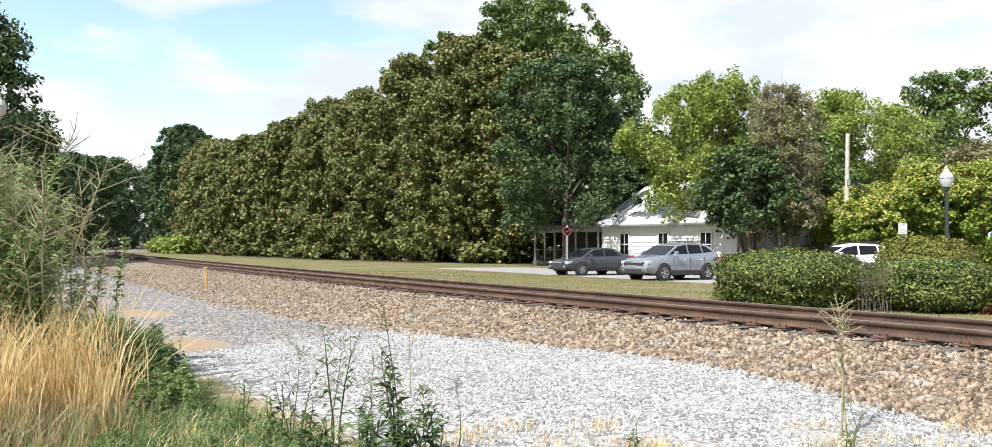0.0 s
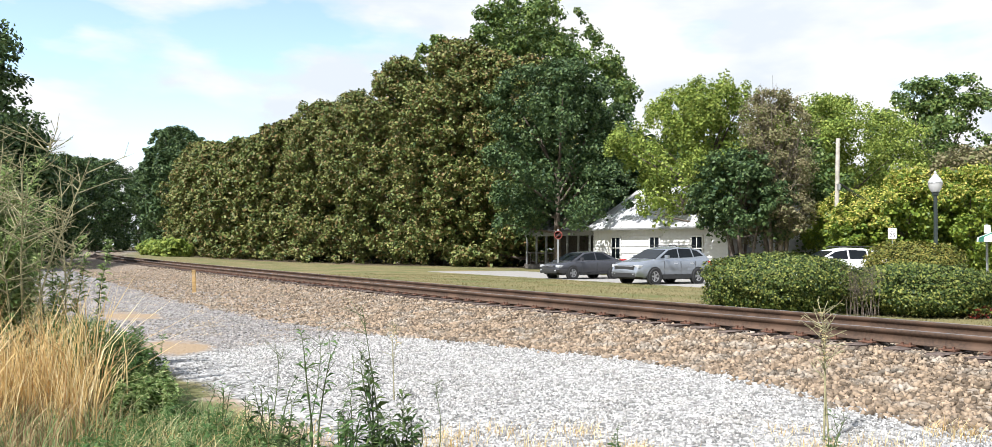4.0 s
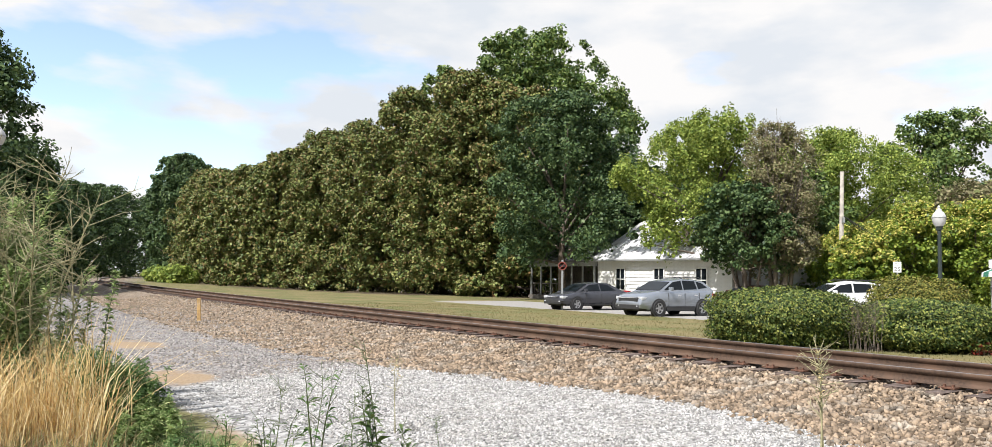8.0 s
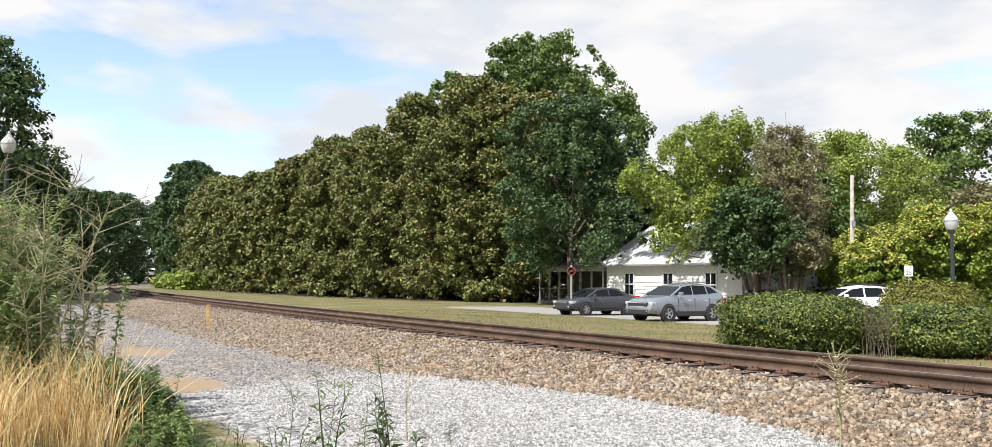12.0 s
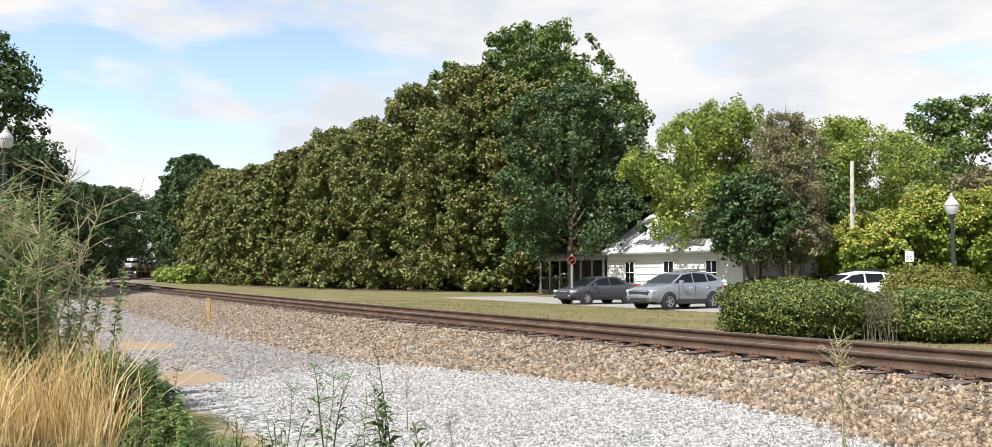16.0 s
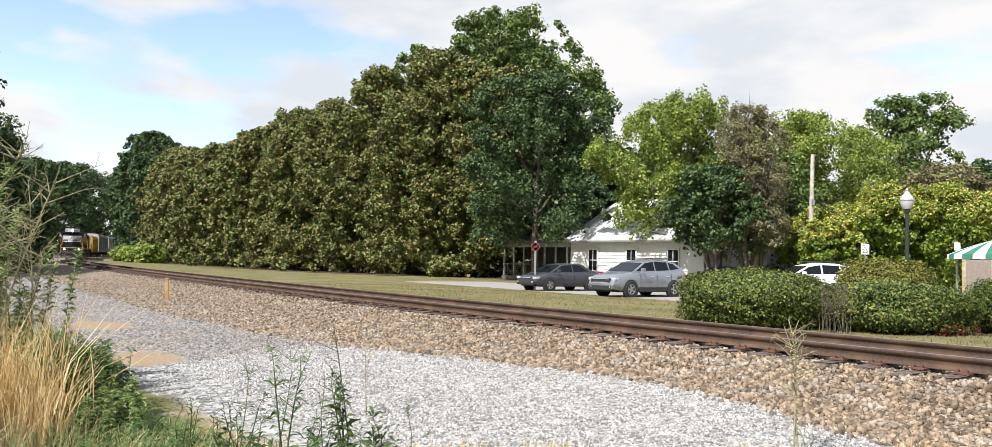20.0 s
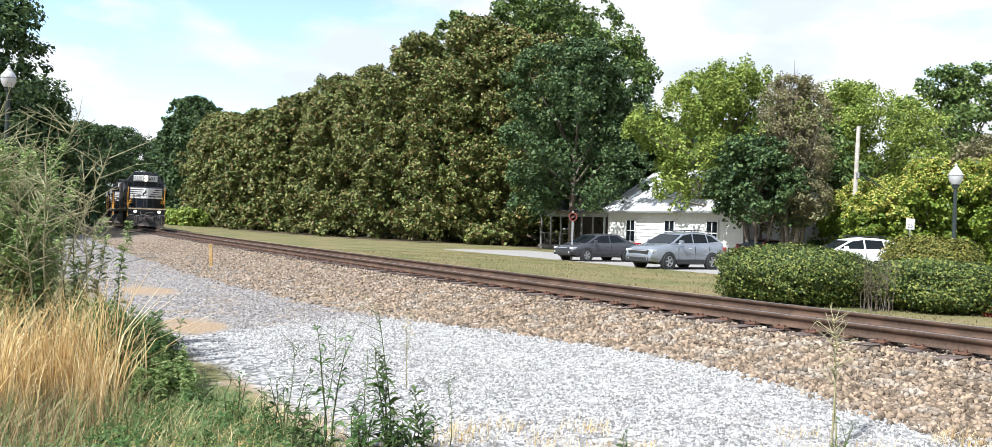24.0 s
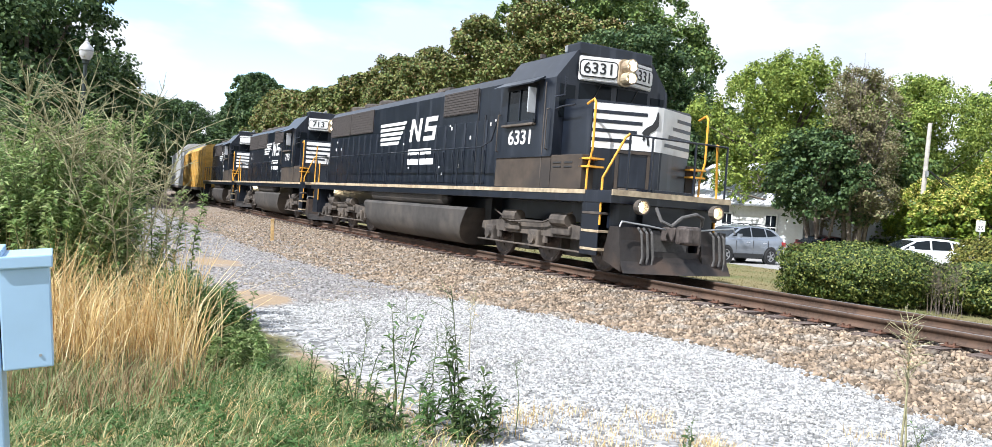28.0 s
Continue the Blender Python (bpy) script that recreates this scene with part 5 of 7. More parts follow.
    # cab
    bm = bmesh.new()
    prism(bm, [(-1.5, 1.62), (-1.5, 3.98), (-1.02, 4.60), (-0.55, 4.74), (0.55, 4.74), (1.02, 4.60), (1.5, 3.98), (1.5, 1.62)], "y", cab0, cab1)
    cab = part("cab", bm, MAT_BLACK, L)
    for sx in (-1, 1):
        w = part("side_window", boxed(min(sx * 1.497, sx * 1.515), max(sx * 1.497, sx * 1.515), cab0 + 0.45, cab0 + 1.62, 3.12, 3.82, bevel=0.004), MAT_WINDOW, cab, "dark cab window")
        bm = bmesh.new()
        for y0, y1, z0, z1 in ((0.38, 1.70, 3.05, 3.12), (0.38, 1.70, 3.82, 3.88), (0.38, 0.45, 3.05, 3.88), (1.62, 1.70, 3.05, 3.88), (0.95, 1.0, 3.1, 3.85)):
            box(bm, min(sx * 1.497, sx * 1.54), max(sx * 1.497, sx * 1.54), cab0 + y0, cab0 + y1, z0, z1)
        part("window_frame", bm, MAT_BLACK, cab)
        bm = bmesh.new()
        prism(bm, [(sx * 1.5, 3.99), (sx * 1.78, 3.86), (sx * 1.78, 3.89), (sx * 1.5, 4.04)], "y", cab0 + 0.15, cab0 + 1.95)
        part("sunshade", bm, MAT_BLACK, cab)
        part("mirror", boxed(min(sx * 1.54, sx * 1.74), max(sx * 1.54, sx * 1.74), cab0 + 1.66, cab0 + 1.69, 3.25, 3.80, bevel=0.01), MAT_LAMPGLASS, cab, "pale wing mirror")
        t = part("number_lettering", lettering(number, 0.46, wide=1.2, bold=0.008), MAT_WHITE, cab, "white road number")
        t.matrix_basis = pose(sx * 1.503, cab0 + 1.05, 2.74, 0, 0, 0 if sx > 0 else 180) @ SIDE
        part("dusty_panel", boxed(min(sx * 1.497, sx * 1.505), max(sx * 1.497, sx * 1.505), cab0, cab1, 1.64, 2.32), MAT_LOWER, cab, "dust-coated lower cab side")
        part("side_cabinet", boxed(min(sx * 1.20, sx * 1.50), max(sx * 1.20, sx * 1.50), cab1 + 0.004, F - 1.2, 1.63, 2.325, bevel=0.012), MAT_LOWER, cab, "dust-coated side cabinet")
        part("curved_handrail", pipe(bmesh.new(), [(sx * 1.46, cab1 - 0.02, 3.30), (sx * 1.48, cab1 + 0.3, 3.34), (sx * 1.48, cab1 + 0.75, 3.34)], 0.02), MAT_BLACK, cab)
        part("cab_door_seam", boxed(min(sx * 1.499, sx * 1.512), max(sx * 1.499, sx * 1.512), cab0 + 2.0, cab0 + 2.03, 1.66, 3.9), MAT_DIRTY, cab)
        bm = bmesh.new()
        for yy in (2.50, 2.92):
            box(bm, min(sx * 1.497, sx * 1.507), max(sx * 1.497, sx * 1.51), cab0 + yy, cab0 + yy + 0.30, 2.06, 2.09)
            box(bm, min(sx * 1.497, sx * 1.507), max(sx * 1.497, sx * 1.51), cab0 + yy, cab0 + yy + 0.30, 2.15, 2.18)
        part("step_slots", bm, MAT_TRIM, cab)
        part("grab_iron", pipe(bmesh.new(), [(sx * 1.52, cab1 + 0.02, 3.55), (sx * 1.35, cab1 + 0.12, 3.6), (sx * 1.35, cab1 + 0.12, 4.0)], 0.02), MAT_BLACK, cab)
    for sx in (-1, 1):
        part("lower_sill_rail", boxed(min(sx * 1.5, sx * 1.53), max(sx * 1.5, sx * 1.53), cab0, cab1, 2.30, 2.335), MAT_BLACK, cab)
        part("arm_rest", boxed(min(sx * 1.5, sx * 1.60), max(sx * 1.5, sx * 1.60), cab0 + 0.3, cab0 + 1.68, 3.0, 3.05, bevel=0.01), MAT_DIRTY, cab)
        for yy in (0.06, 2.20):
            part("grab_iron", pipe(bmesh.new(), [(sx * 1.50, cab0 + yy, 2.45), (sx * 1.56, cab0 + yy, 2.47), (sx * 1.56, cab0 + yy, 3.30), (sx * 1.50, cab0 + yy, 3.32)], 0.014, 5), MAT_DIRTY, cab)
    part("roof_horn", pipe(bmesh.new(), [(0.0, cab1 - 1.2, 4.74), (0.0, cab1 - 1.2, 4.92), (0.0, cab1 - 0.8, 4.95)], 0.05, 8), MAT_GALV, cab)
    for k in range(4):
        part("roof_lift_lug", boxed(-0.06 + 0.5 * (k - 1.5), 0.06 + 0.5 * (k - 1.5), cab1 - 1.9, cab1 - 1.82, 4.70, 4.80), MAT_DIRTY, cab)
    # windscreens above the nose and the board panel with the headlight
    for x0, x1 in ((0.08, 0.92), (-0.92, -0.08)):
        part("windscreen", boxed(x0, x1, cab1, cab1 + 0.015, 3.56, 3.93, bevel=0.004), MAT_WINDOW, cab, "dark windscreen")
        part("wiper", rod(bmesh.new(), (x0 + 0.3, cab1 + 0.03, 3.95), (x0 + 0.45, cab1 + 0.03, 3.65), 0.012, 0.012, 5), MAT_TRIM, cab)
    for sx in (-1, 1):
        part("corner_window", boxed(min(sx * 1.02, sx * 1.4), max(sx * 1.02, sx * 1.4), cab1, cab1 + 0.012, 3.15, 3.85, bevel=0.004), MAT_WINDOW, cab, "dark corner window")
    bm = bmesh.new()
    prism(bm, [(-0.98, cab1), (0.98, cab1), (0.98, cab1 + 0.05), (0.12, cab1 + 0.325), (-0.12, cab1 + 0.325), (-0.98, cab1 + 0.05)], "z", 3.98, 4.50)
    bmesh.ops.bevel(bm, geom=bm.edges[:], offset=0.02, segments=2, affect="EDGES")
    panel = part("number_board_panel", bm, MAT_WHITE, cab, "white number board panel")

    def pill(w, h, r, y0, y1):
        """A flat board with rounded corners."""
        out = []
        for cx, cz, a0 in ((w - r, h - r, 0), (-w + r, h - r, 90), (-w + r, -h + r, 180), (w - r, -h + r, 270)):
            out += [(cx + r * math.cos(radians(a0 + 22.5 * i)), cz + r * math.sin(radians(a0 + 22.5 * i))) for i in range(5)]
        return prism(bmesh.new(), out, "y", y0, y1)
    for sx in (-1, 1):
        m = pose(sx * 0.575, cab1 + 0.184, 4.24, 0, 0, -sx * 17.7)
        placed(part("number_board_frame", pill(0.43, 0.185, 0.10, 0.0, 0.016), MAT_INK_SHADE, cab), m)
        placed(part("number_board", pill(0.405, 0.16, 0.08, 0.010, 0.022), MAT_WHITE, cab), m)
        t = part("number_lettering", lettering(cab_number, 0.33, wide=1.08, bold=0.003), MAT_INK_SHADE, cab, "black road number")
        t.matrix_basis = m @ Matrix.Translation((0, 0.026, 0)) @ FACE
    part("headlight_mount", pill(0.17, 0.29, 0.12, cab1 + 0.30, cab1 + 0.37), MAT_CREAM, panel, "cream headlight mount").matrix_basis = pose(0, 0, 4.22)
    for dz in (0.13, -0.13):
        part("headlight", lathe(bmesh.new(), [(0.135, 0), (0.14, 0.25), (0.130, 0.254), (0.127, 0.01)], 16, pose(0, cab1 + 0.35, 4.22 + dz, -90)), MAT_CREAM, panel, "cream headlight housing")
        # Black sleeve added to stop the lens from lighting the housing walls.
        part("light_trap_liner", lathe(bmesh.new(), [(0.118, 0.002), (0.126, 0.252), (0.114, 0.251), (0.108, 0.010)], 16, pose(0, cab1 + 0.35, 4.22 + dz, -90)), MAT_INK_SHADE, panel)
        part("headlight_lens", lathe(bmesh.new(), [(0.088, 0.012), (0.075, 0.02), (0.02, 0.024)], 14, pose(0, cab1 + 0.35, 4.22 + dz, -90)), MAT_HEADLIGHT, panel, "lit headlight lens")
    part("roof_antenna_box", boxed(0.35, 0.85, cab1 - 0.8, cab1 - 0.2, 4.68, 4.84, bevel=0.03), MAT_GALV, cab)
    part("roof_visor", boxed(-0.98, 0.98, cab1 - 0.5, cab1 + 0.03, 4.52, 4.80, bevel=0.04), MAT_BLACK, cab)
    # nose
    bm = bmesh.new()
    plan = [(-1.28, cab1), (-1.28, nose1 - 0.53), (-0.08, nose1), (0.08, nose1), (1.28, nose1 - 0.53), (1.28, cab1)]
    lo = [bm.verts.new((x, y, 1.62)) for x, y in plan]
    hi = [bm.verts.new((x, y, 3.54 - 0.14 * (y - cab1) / (nose1 - cab1))) for x, y in plan]
    bm.faces.new(lo[::-1]), bm.faces.new(hi)
    for i in range(6):
        bm.faces.new((lo[i], lo[(i + 1) % 6], hi[(i + 1) % 6], hi[i]))
    bmesh.ops.recalc_face_normals(bm, faces=bm.faces[:])
    bmesh.ops.bevel(bm, geom=[e for e in bm.edges if e.calc_length() > 0.3], offset=0.035, segments=2, affect="EDGES")
    nose = part("nose", bm, MAT_BLACK, L)

    # white panel wrapped round the nose, with dark bars on it and a plain dark shape
    drop = 0.53
    slope = math.hypot(1.20, drop)

    def wrapped(z0, z1, a, b, off):
        """A strip round the nose's two faces from a to b metres along them (0: the middle)."""
        def at(u):
            k = min(1, max(0, (abs(u) - 0.08) / slope))
            x, y = min(abs(u), 0.08) + 1.20 * k, nose1 - drop * k
            return Vector((math.copysign(x, u), y, 0)) + Vector((math.copysign(0.40 * off if k > 0 else 0, u), off, 0))
        us = sorted({a, b, *[c for c in (-0.08, 0.08) if a < c < b]})
        bm = bmesh.new()
        rows = [[bm.verts.new(at(u) + Vector((0, dy, z))) for u in us] for z, dy in ((z0, 0), (z1, 0), (z1, -0.02), (z0, -0.02))]
        for i in range(4):
            for j in range(len(us) - 1):
                bm.faces.new((rows[i][j], rows[i][j + 1], rows[(i + 1) % 4][j + 1], rows[(i + 1) % 4][j]))
        bmesh.ops.recalc_face_normals(bm, faces=bm.faces[:])
        return bm
    part("nose_panel", wrapped(2.48, 3.38, -1.38, 1.38, 0.006), MAT_WHITE, nose, "white painted nose panel")
    for k, (z, a, b) in enumerate(((3.205, 0.28, 0.70), (3.02, 0.38, 0.52), (2.835, 0.48, 0.34), (2.65, 0.57, 0.18))):
        part("nose_bar", wrapped(z - 0.035, z + 0.035, a, 1.385, 0.012), MAT_BLACK, nose)
        part("nose_bar", wrapped(z - 0.035, z + 0.035, -1.385, -b, 0.012), MAT_BLACK, nose)
    face = pose(0.08, nose1 + 0.012, 0, 0, 0, -math.degrees(math.atan2(drop, 1.20)))      # x runs along the slanted face
    bm = bmesh.new()
    prism(bm, [(-0.02, 0.34), (0.01, 0.36), (0.04, 0.20), (0.10, 0.09), (0.22, 0.02), (0.31, -0.09), (0.27, -0.12), (0.28, -0.22), (0.25, -0.25), (0.21, -0.15), (0.17, -0.34), (0.13, -0.33),
               (0.16, -0.16), (0.13, -0.08), (0.03, -0.02), (-0.03, 0.07), (-0.03, 0.22)], "y", 0, 0.008)
    placed(part("nose_emblem", bm, MAT_INK_SHADE, nose, "plain dark emblem shape"), face @ pose(0, 0, 2.93))
    placed(part("nose_door", boxed(0.16, 0.74, -0.01, 0.02, 1.72, 2.40, bevel=0.008), MAT_BLACK, nose), face)
    placed(part("nose_door_frame", box(box(boxed(0.10, 0.16, -0.01, 0.04, 1.66, 2.46), 0.74, 0.80, -0.01, 0.04, 1.66, 2.46), 0.10, 0.80, -0.01, 0.05, 2.40, 2.46), MAT_LOWER, nose), face)
    placed(part("nose_step", boxed(0.22, 0.72, 0.0, 0.18, 1.66, 1.70, bevel=0.006), MAT_DIRTY, nose), face)
    # porch, rails, steps, pilot
    part("porch_ledge", boxed(-0.5, 0.5, nose1 + 0.02, F - 0.2, 1.62, 1.70, bevel=0.01), MAT_BLACK, L)
    bm = bmesh.new()
    for x in (-1.40, -0.55, 0.55, 1.10):
        rod(bm, (x, F - 0.22, 1.6), (x, F - 0.22, 2.70), 0.022, 0.022, 6)
    pipe(bm, [(-1.40, F - 0.22, 2.70), (-0.55, F - 0.22, 2.70), (0.55, F - 0.22, 2.70), (1.10, F - 0.22, 2.70)], 0.02)
    part("front_handrail", bm, MAT_BLACK, L)
    for sx in (-1, 1):
        x = sx * 1.46
        bm = pipe(bmesh.new(), [(x, F - 1.2, 3.32), (x, F - 0.98, 3.40), (x, F - 0.92, 3.32), (x, F - 0.92, 2.4), (x, F - 1.05, 2.0), (x, F - 1.05, 0.95)], 0.024)
        pipe(bm, [(x * 0.76, F - 0.22, 2.72), (x * 0.80, F - 0.28, 2.64), (x, F - 0.52, 1.85), (x, F - 0.52, 0.95)], 0.024)
        part("step_handrail", bm, MAT_YELLOWPAINT, L, "yellow step handrail")
        steps = bmesh.new()
        box(steps, min(sx * 0.95, sx * 1.48), max(sx * 0.95, sx * 1.48), F - 1.10, F - 1.06, 0.42, 1.6)
        box(steps, min(sx * 0.95, sx * 0.99), max(sx * 0.95, sx * 0.99), F - 1.10, F - 0.46, 0.42, 1.6)
        st = part("step_well", steps, MAT_BLACK, L)
        part("step_side_plate", boxed(min(sx * 1.46, sx * 1.485), max(sx * 1.46, sx * 1.485), F - 1.10, F - 0.52, 0.36, 1.60, bevel=0.006), MAT_BLACK, st)
        for z in (0.45, 0.80, 1.15):
            part("step_tread", boxed(min(sx * 0.98, sx * 1.5), max(sx * 0.98, sx * 1.5), F - 1.06, F - 0.48, z, z + 0.05, bevel=0.008), MAT_CREAM if z < 1 else MAT_DIRTY, st, "worn step tread")
        for z in (2.06, 2.22):
            part("step_board", boxed(min(sx * 1.16, sx * 1.5), max(sx * 1.16, sx * 1.5), F - 1.3, F - 0.92, z, z + 0.035), MAT_YELLOWPAINT, st, "yellow step edge")
        # walkway rail with its posts
        y0, y1 = hood0 + 0.1, cab0 - 0.9
        rail = part("walkway_rail", pipe(bmesh.new(), [(x, y0, 2.60), (x, y1, 2.60), (x * 0.98, y1 + 0.45, 2.75), (x * 0.96, y1 + 0.75, 3.45)], 0.02, 6), MAT_BLACK, L)
        k = int((y1 - y0) / 1.25)
        for i in range(k + 1):
            part("rail_post", rod(bmesh.new(), (x, y0 + (y1 - y0) * i / k, 1.6), (x, y0 + (y1 - y0) * i / k, 2.60), 0.018, 0.018, 6), MAT_BLACK, rail)
        rear = pipe(bmesh.new(), [(x, -F + 0.5, 3.1), (x, -F + 0.42, 2.2), (x, -F + 0.5, 1.0)], 0.024)
        pipe(rear, [(x, -F + 1.0, 2.4), (x, -F + 1.05, 0.95)], 0.024)
        part("step_handrail", rear, MAT_YELLOWPAINT, L, "yellow step handrail")
        part("rear_steps", boxed(min(sx * 1.0, sx * 1.48), max(sx * 1.0, sx * 1.48), -F + 0.45, -F + 1.05, 0.45, 1.4, bevel=0.01), MAT_BLACK, L)
        part("ditch_light", lathe(bmesh.new(), [(0.10, -0.12), (0.145, -0.06), (0.15, 0.07), (0.13, 0.075), (0.115, 0.07), (0.10, -0.06)], 14, pose(sx * 0.94, F + 0.06, 1.34, -90)), MAT_DIRTY, L)
        part("ditch_light_lens", lathe(bmesh.new(), [(0.098, -0.055), (0.08, -0.045), (0.01, -0.04)], 14, pose(sx * 0.94, F + 0.06, 1.34, -90)), MAT_DITCH, L, "lit ditch light lens")
    bm = bmesh.new()
    xs = (-1.34, -1.0, -0.64, -0.60, -0.25, 0.25, 0.60, 0.64, 1.0, 1.34)
    grid = []
    for x in xs:
        out = 1 - abs(x) / 1.7
        top = 0.95 if abs(x) > 0.62 else 0.52
        grid.append([(x, F - 0.06 + 0.10 * out, top), (x, F - 0.04 + 0.10 * out, top * 0.7 + 0.05), (x, F + 0.02 + 0.18 * out, 0.32), (x, F + 0.12 + 0.28 * out, 0.10)])
    skin = [[[bm.verts.new((x, y - d, z)) for x, y, z in col] for col in grid] for d in (0.0, 0.035)]
    for layer in skin:
        for a, b in zip(layer, layer[1:]):
            for j in range(3):
                bm.faces.new((a[j], b[j], b[j + 1], a[j + 1]))
    for j in (0, 3):
        for i in range(len(xs) - 1):
            bm.faces.new((skin[0][i][j], skin[0][i + 1][j], skin[1][i + 1][j], skin[1][i][j]))
    for i in (0, -1):
        for j in range(3):
            bm.faces.new((skin[0][i][j], skin[0][i][j + 1], skin[1][i][j + 1], skin[1][i][j]))
    bmesh.ops.recalc_face_normals(bm, faces=bm.faces[:])
    prism(bm, [(F - 0.06, 0.95), (F - 0.35, 0.95), (F - 0.55, 0.3), (F + 0.06, 0.12)], "x", 1.30, 1.335)
    prism(bm, [(F - 0.06, 0.95), (F - 0.35, 0.95), (F - 0.55, 0.3), (F + 0.06, 0.12)], "x", -1.335, -1.30)
    part("pilot", bm, MAT_PILOT, L, "dusty black snowplough pilot")
    part("end_plate", boxed(-1.3, 1.3, F - 0.5, F - 0.42, 0.9, 1.5), MAT_BLACK, L)
    bm = bmesh.new()
    box(bm, -0.14, 0.14, F - 0.4, F + 0.25, 0.72, 1.0, 0.03)
    box(bm, -0.22, 0.20, F + 0.2, F + 0.48, 0.68, 1.04, 0.06)
    box(bm, 0.12, 0.24, F + 0.35, F + 0.62, 0.72, 1.0, 0.03)
    part("coupler", bm, MAT_STEEL, L, "rusty knuckle coupler")
    part("mu_cable", pipe(bmesh.new(), [(0.55, F + 0.02, 1.35), (0.50, F + 0.14, 1.10), (0.30, F + 0.2, 1.02), (0.05, F + 0.2, 1.2), (-0.3, F + 0.2, 1.28), (-0.55, F + 0.12, 1.22), (-0.62, F + 0.02, 1.05)], 0.035), MAT_HOSE, L, "grey hanging jumper cable")
    for x, k in ((0.95, 1), (0.82, 1), (0.70, 0), (-0.85, 1), (-1.0, 1), (-1.12, 0)):
        part("air_hose", pipe(bmesh.new(), [(x, F + 0.02, 0.95), (x, F + 0.14, 0.85), (x - 0.04, F + 0.16, 0.4), (x - 0.02, F + 0.14, 0.2 + 0.08 * k)], 0.026), MAT_HOSE, L)
    for sx in (-1, 1):
        part("cut_lever", pipe(bmesh.new(), [(sx * 0.35, F + 0.1, 0.95), (sx * 0.8, F + 0.12, 1.0), (sx * 1.4, F + 0.1, 1.05), (sx * 1.45, F + 0.1, 0.95)], 0.018), MAT_GALV, L)
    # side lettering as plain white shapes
    y0 = cab0 - 9.4 * (half / 10.2) ** 1.5
    k = 1.0 if half > 9 else 0.8
    for sx in (1, -1):
        for i in range(5):
            z = 3.66 - i * 0.155 * k
            bm = bmesh.new()
            a, b = (0.02 * i, 2.35 * k - 0.14 * i)
            prism(bm, [(y0 + a, z - 0.10 * k), (y0 + a + 0.05, z), (y0 + b, z), (y0 + b - 0.08, z - 0.10 * k)], "x", min(sx * 0.967, sx * 0.974), max(sx * 0.967, sx * 0.974))
            part("white_bar", bm, MAT_WHITE, hood)
        for y, w in ((2.62 * k, 0.95 * k), (3.72 * k, 0.95 * k)):
            x0, x1 = min(sx * 0.967, sx * 0.974), max(sx * 0.967, sx * 0.974)
            if y < 3 * k:
                bars = [[(0.0, 2.98), (0.16, 3.68), (0.36, 3.68), (0.20, 2.98)], [(0.64, 2.98), (0.80, 3.68), (1.0, 3.68), (0.84, 2.98)], [(0.21, 3.68), (0.36, 3.68), (0.83, 2.98), (0.64, 2.98)]]
            else:
                bars = [[(0.0, 2.98), (0.03, 3.12), (0.85, 3.12), (0.82, 2.98)], [(0.07, 3.26), (0.10, 3.40), (0.92, 3.40), (0.89, 3.26)], [(0.13, 3.54), (0.16, 3.68), (1.0, 3.68), (0.97, 3.54)],
                        [(0.66, 3.11), (0.69, 3.27), (0.89, 3.27), (0.86, 3.11)], [(0.10, 3.39), (0.13, 3.55), (0.33, 3.55), (0.30, 3.39)]]
            for i, bar in enumerate(bars):
                bm = bmesh.new()
                prism(bm, [(y0 + y + c * k, z) for c, z in bar], "x", x0 - 0.0008 * i, x1 + 0.0008 * i)
                part("white_block", bm, MAT_WHITE, hood)
        for z, w in ((2.66, 1.75), (2.36, 1.95)):
            part("white_bar", boxed(min(sx * 0.97, sx * 0.976), max(sx * 0.97, sx * 0.976), y0 + 2.6 * k, y0 + (2.6 + w) * k, z - 0.09, z + 0.09), MAT_WHITE, hood)
    # tanks and trucks
    t0, t1 = -trucks + spacing * (axles - 1) / 2 + 1.0, trucks - spacing * (axles - 1) / 2 - 0.95
    bm = bmesh.new()
    belly = [(1.36, 1.10), (1.42, 1.02)] + [(0.86 + 0.56 * math.cos(radians(a)), 0.74 + 0.62 * math.sin(radians(a))) for a in range(0, -91, -15)]
    prism(bm, belly + [(-x, z) for x, z in belly[::-1]], "y", t0, t1)
    for v in bm.verts:
        if v.co.z < 1.0:
            v.co.y += (1.0 - v.co.z) * (0.5 if v.co.y < 0 else -0.75)
    smooth(part("fuel_tank", bm, MAT_TANK, L, "long dusty fuel tank"), 35)
    for sx in (-1, 1):
        part("air_reservoir", lathe(bmesh.new(), [(0.05, 0), (0.19, 0.08), (0.2, 0.2), (0.2, t1 - t0 - 2.2), (0.19, t1 - t0 - 2.1), (0.05, t1 - t0 - 2.0)], 16, pose(sx * 1.2, t0 + 0.5, 1.30, -90)), MAT_TANK, L)
    for y in (-trucks, trucks):
        truck(L, y, axles, spacing)
        for k in range(axles):
            yy = y - spacing * (axles - 1) / 2 + k * spacing
            # Traction motor blocks, added as dark mass to darken the gap under the frame.
            part("motor_dark_mass", boxed(-0.62, 0.62, yy + 0.12, yy + 0.95, 0.20, 0.92, bevel=0.08), MAT_HOSE, L)
    # Added black box: stands in for the shade between tank and truck.
    part("underframe_shade_block", boxed(-0.9, 0.9, t1 + 0.05, trucks - spacing * (axles - 1) / 2 - 0.55, 0.55, 1.38, bevel=0.02), MAT_INK_SHADE, L)
    rng = random.Random(17)
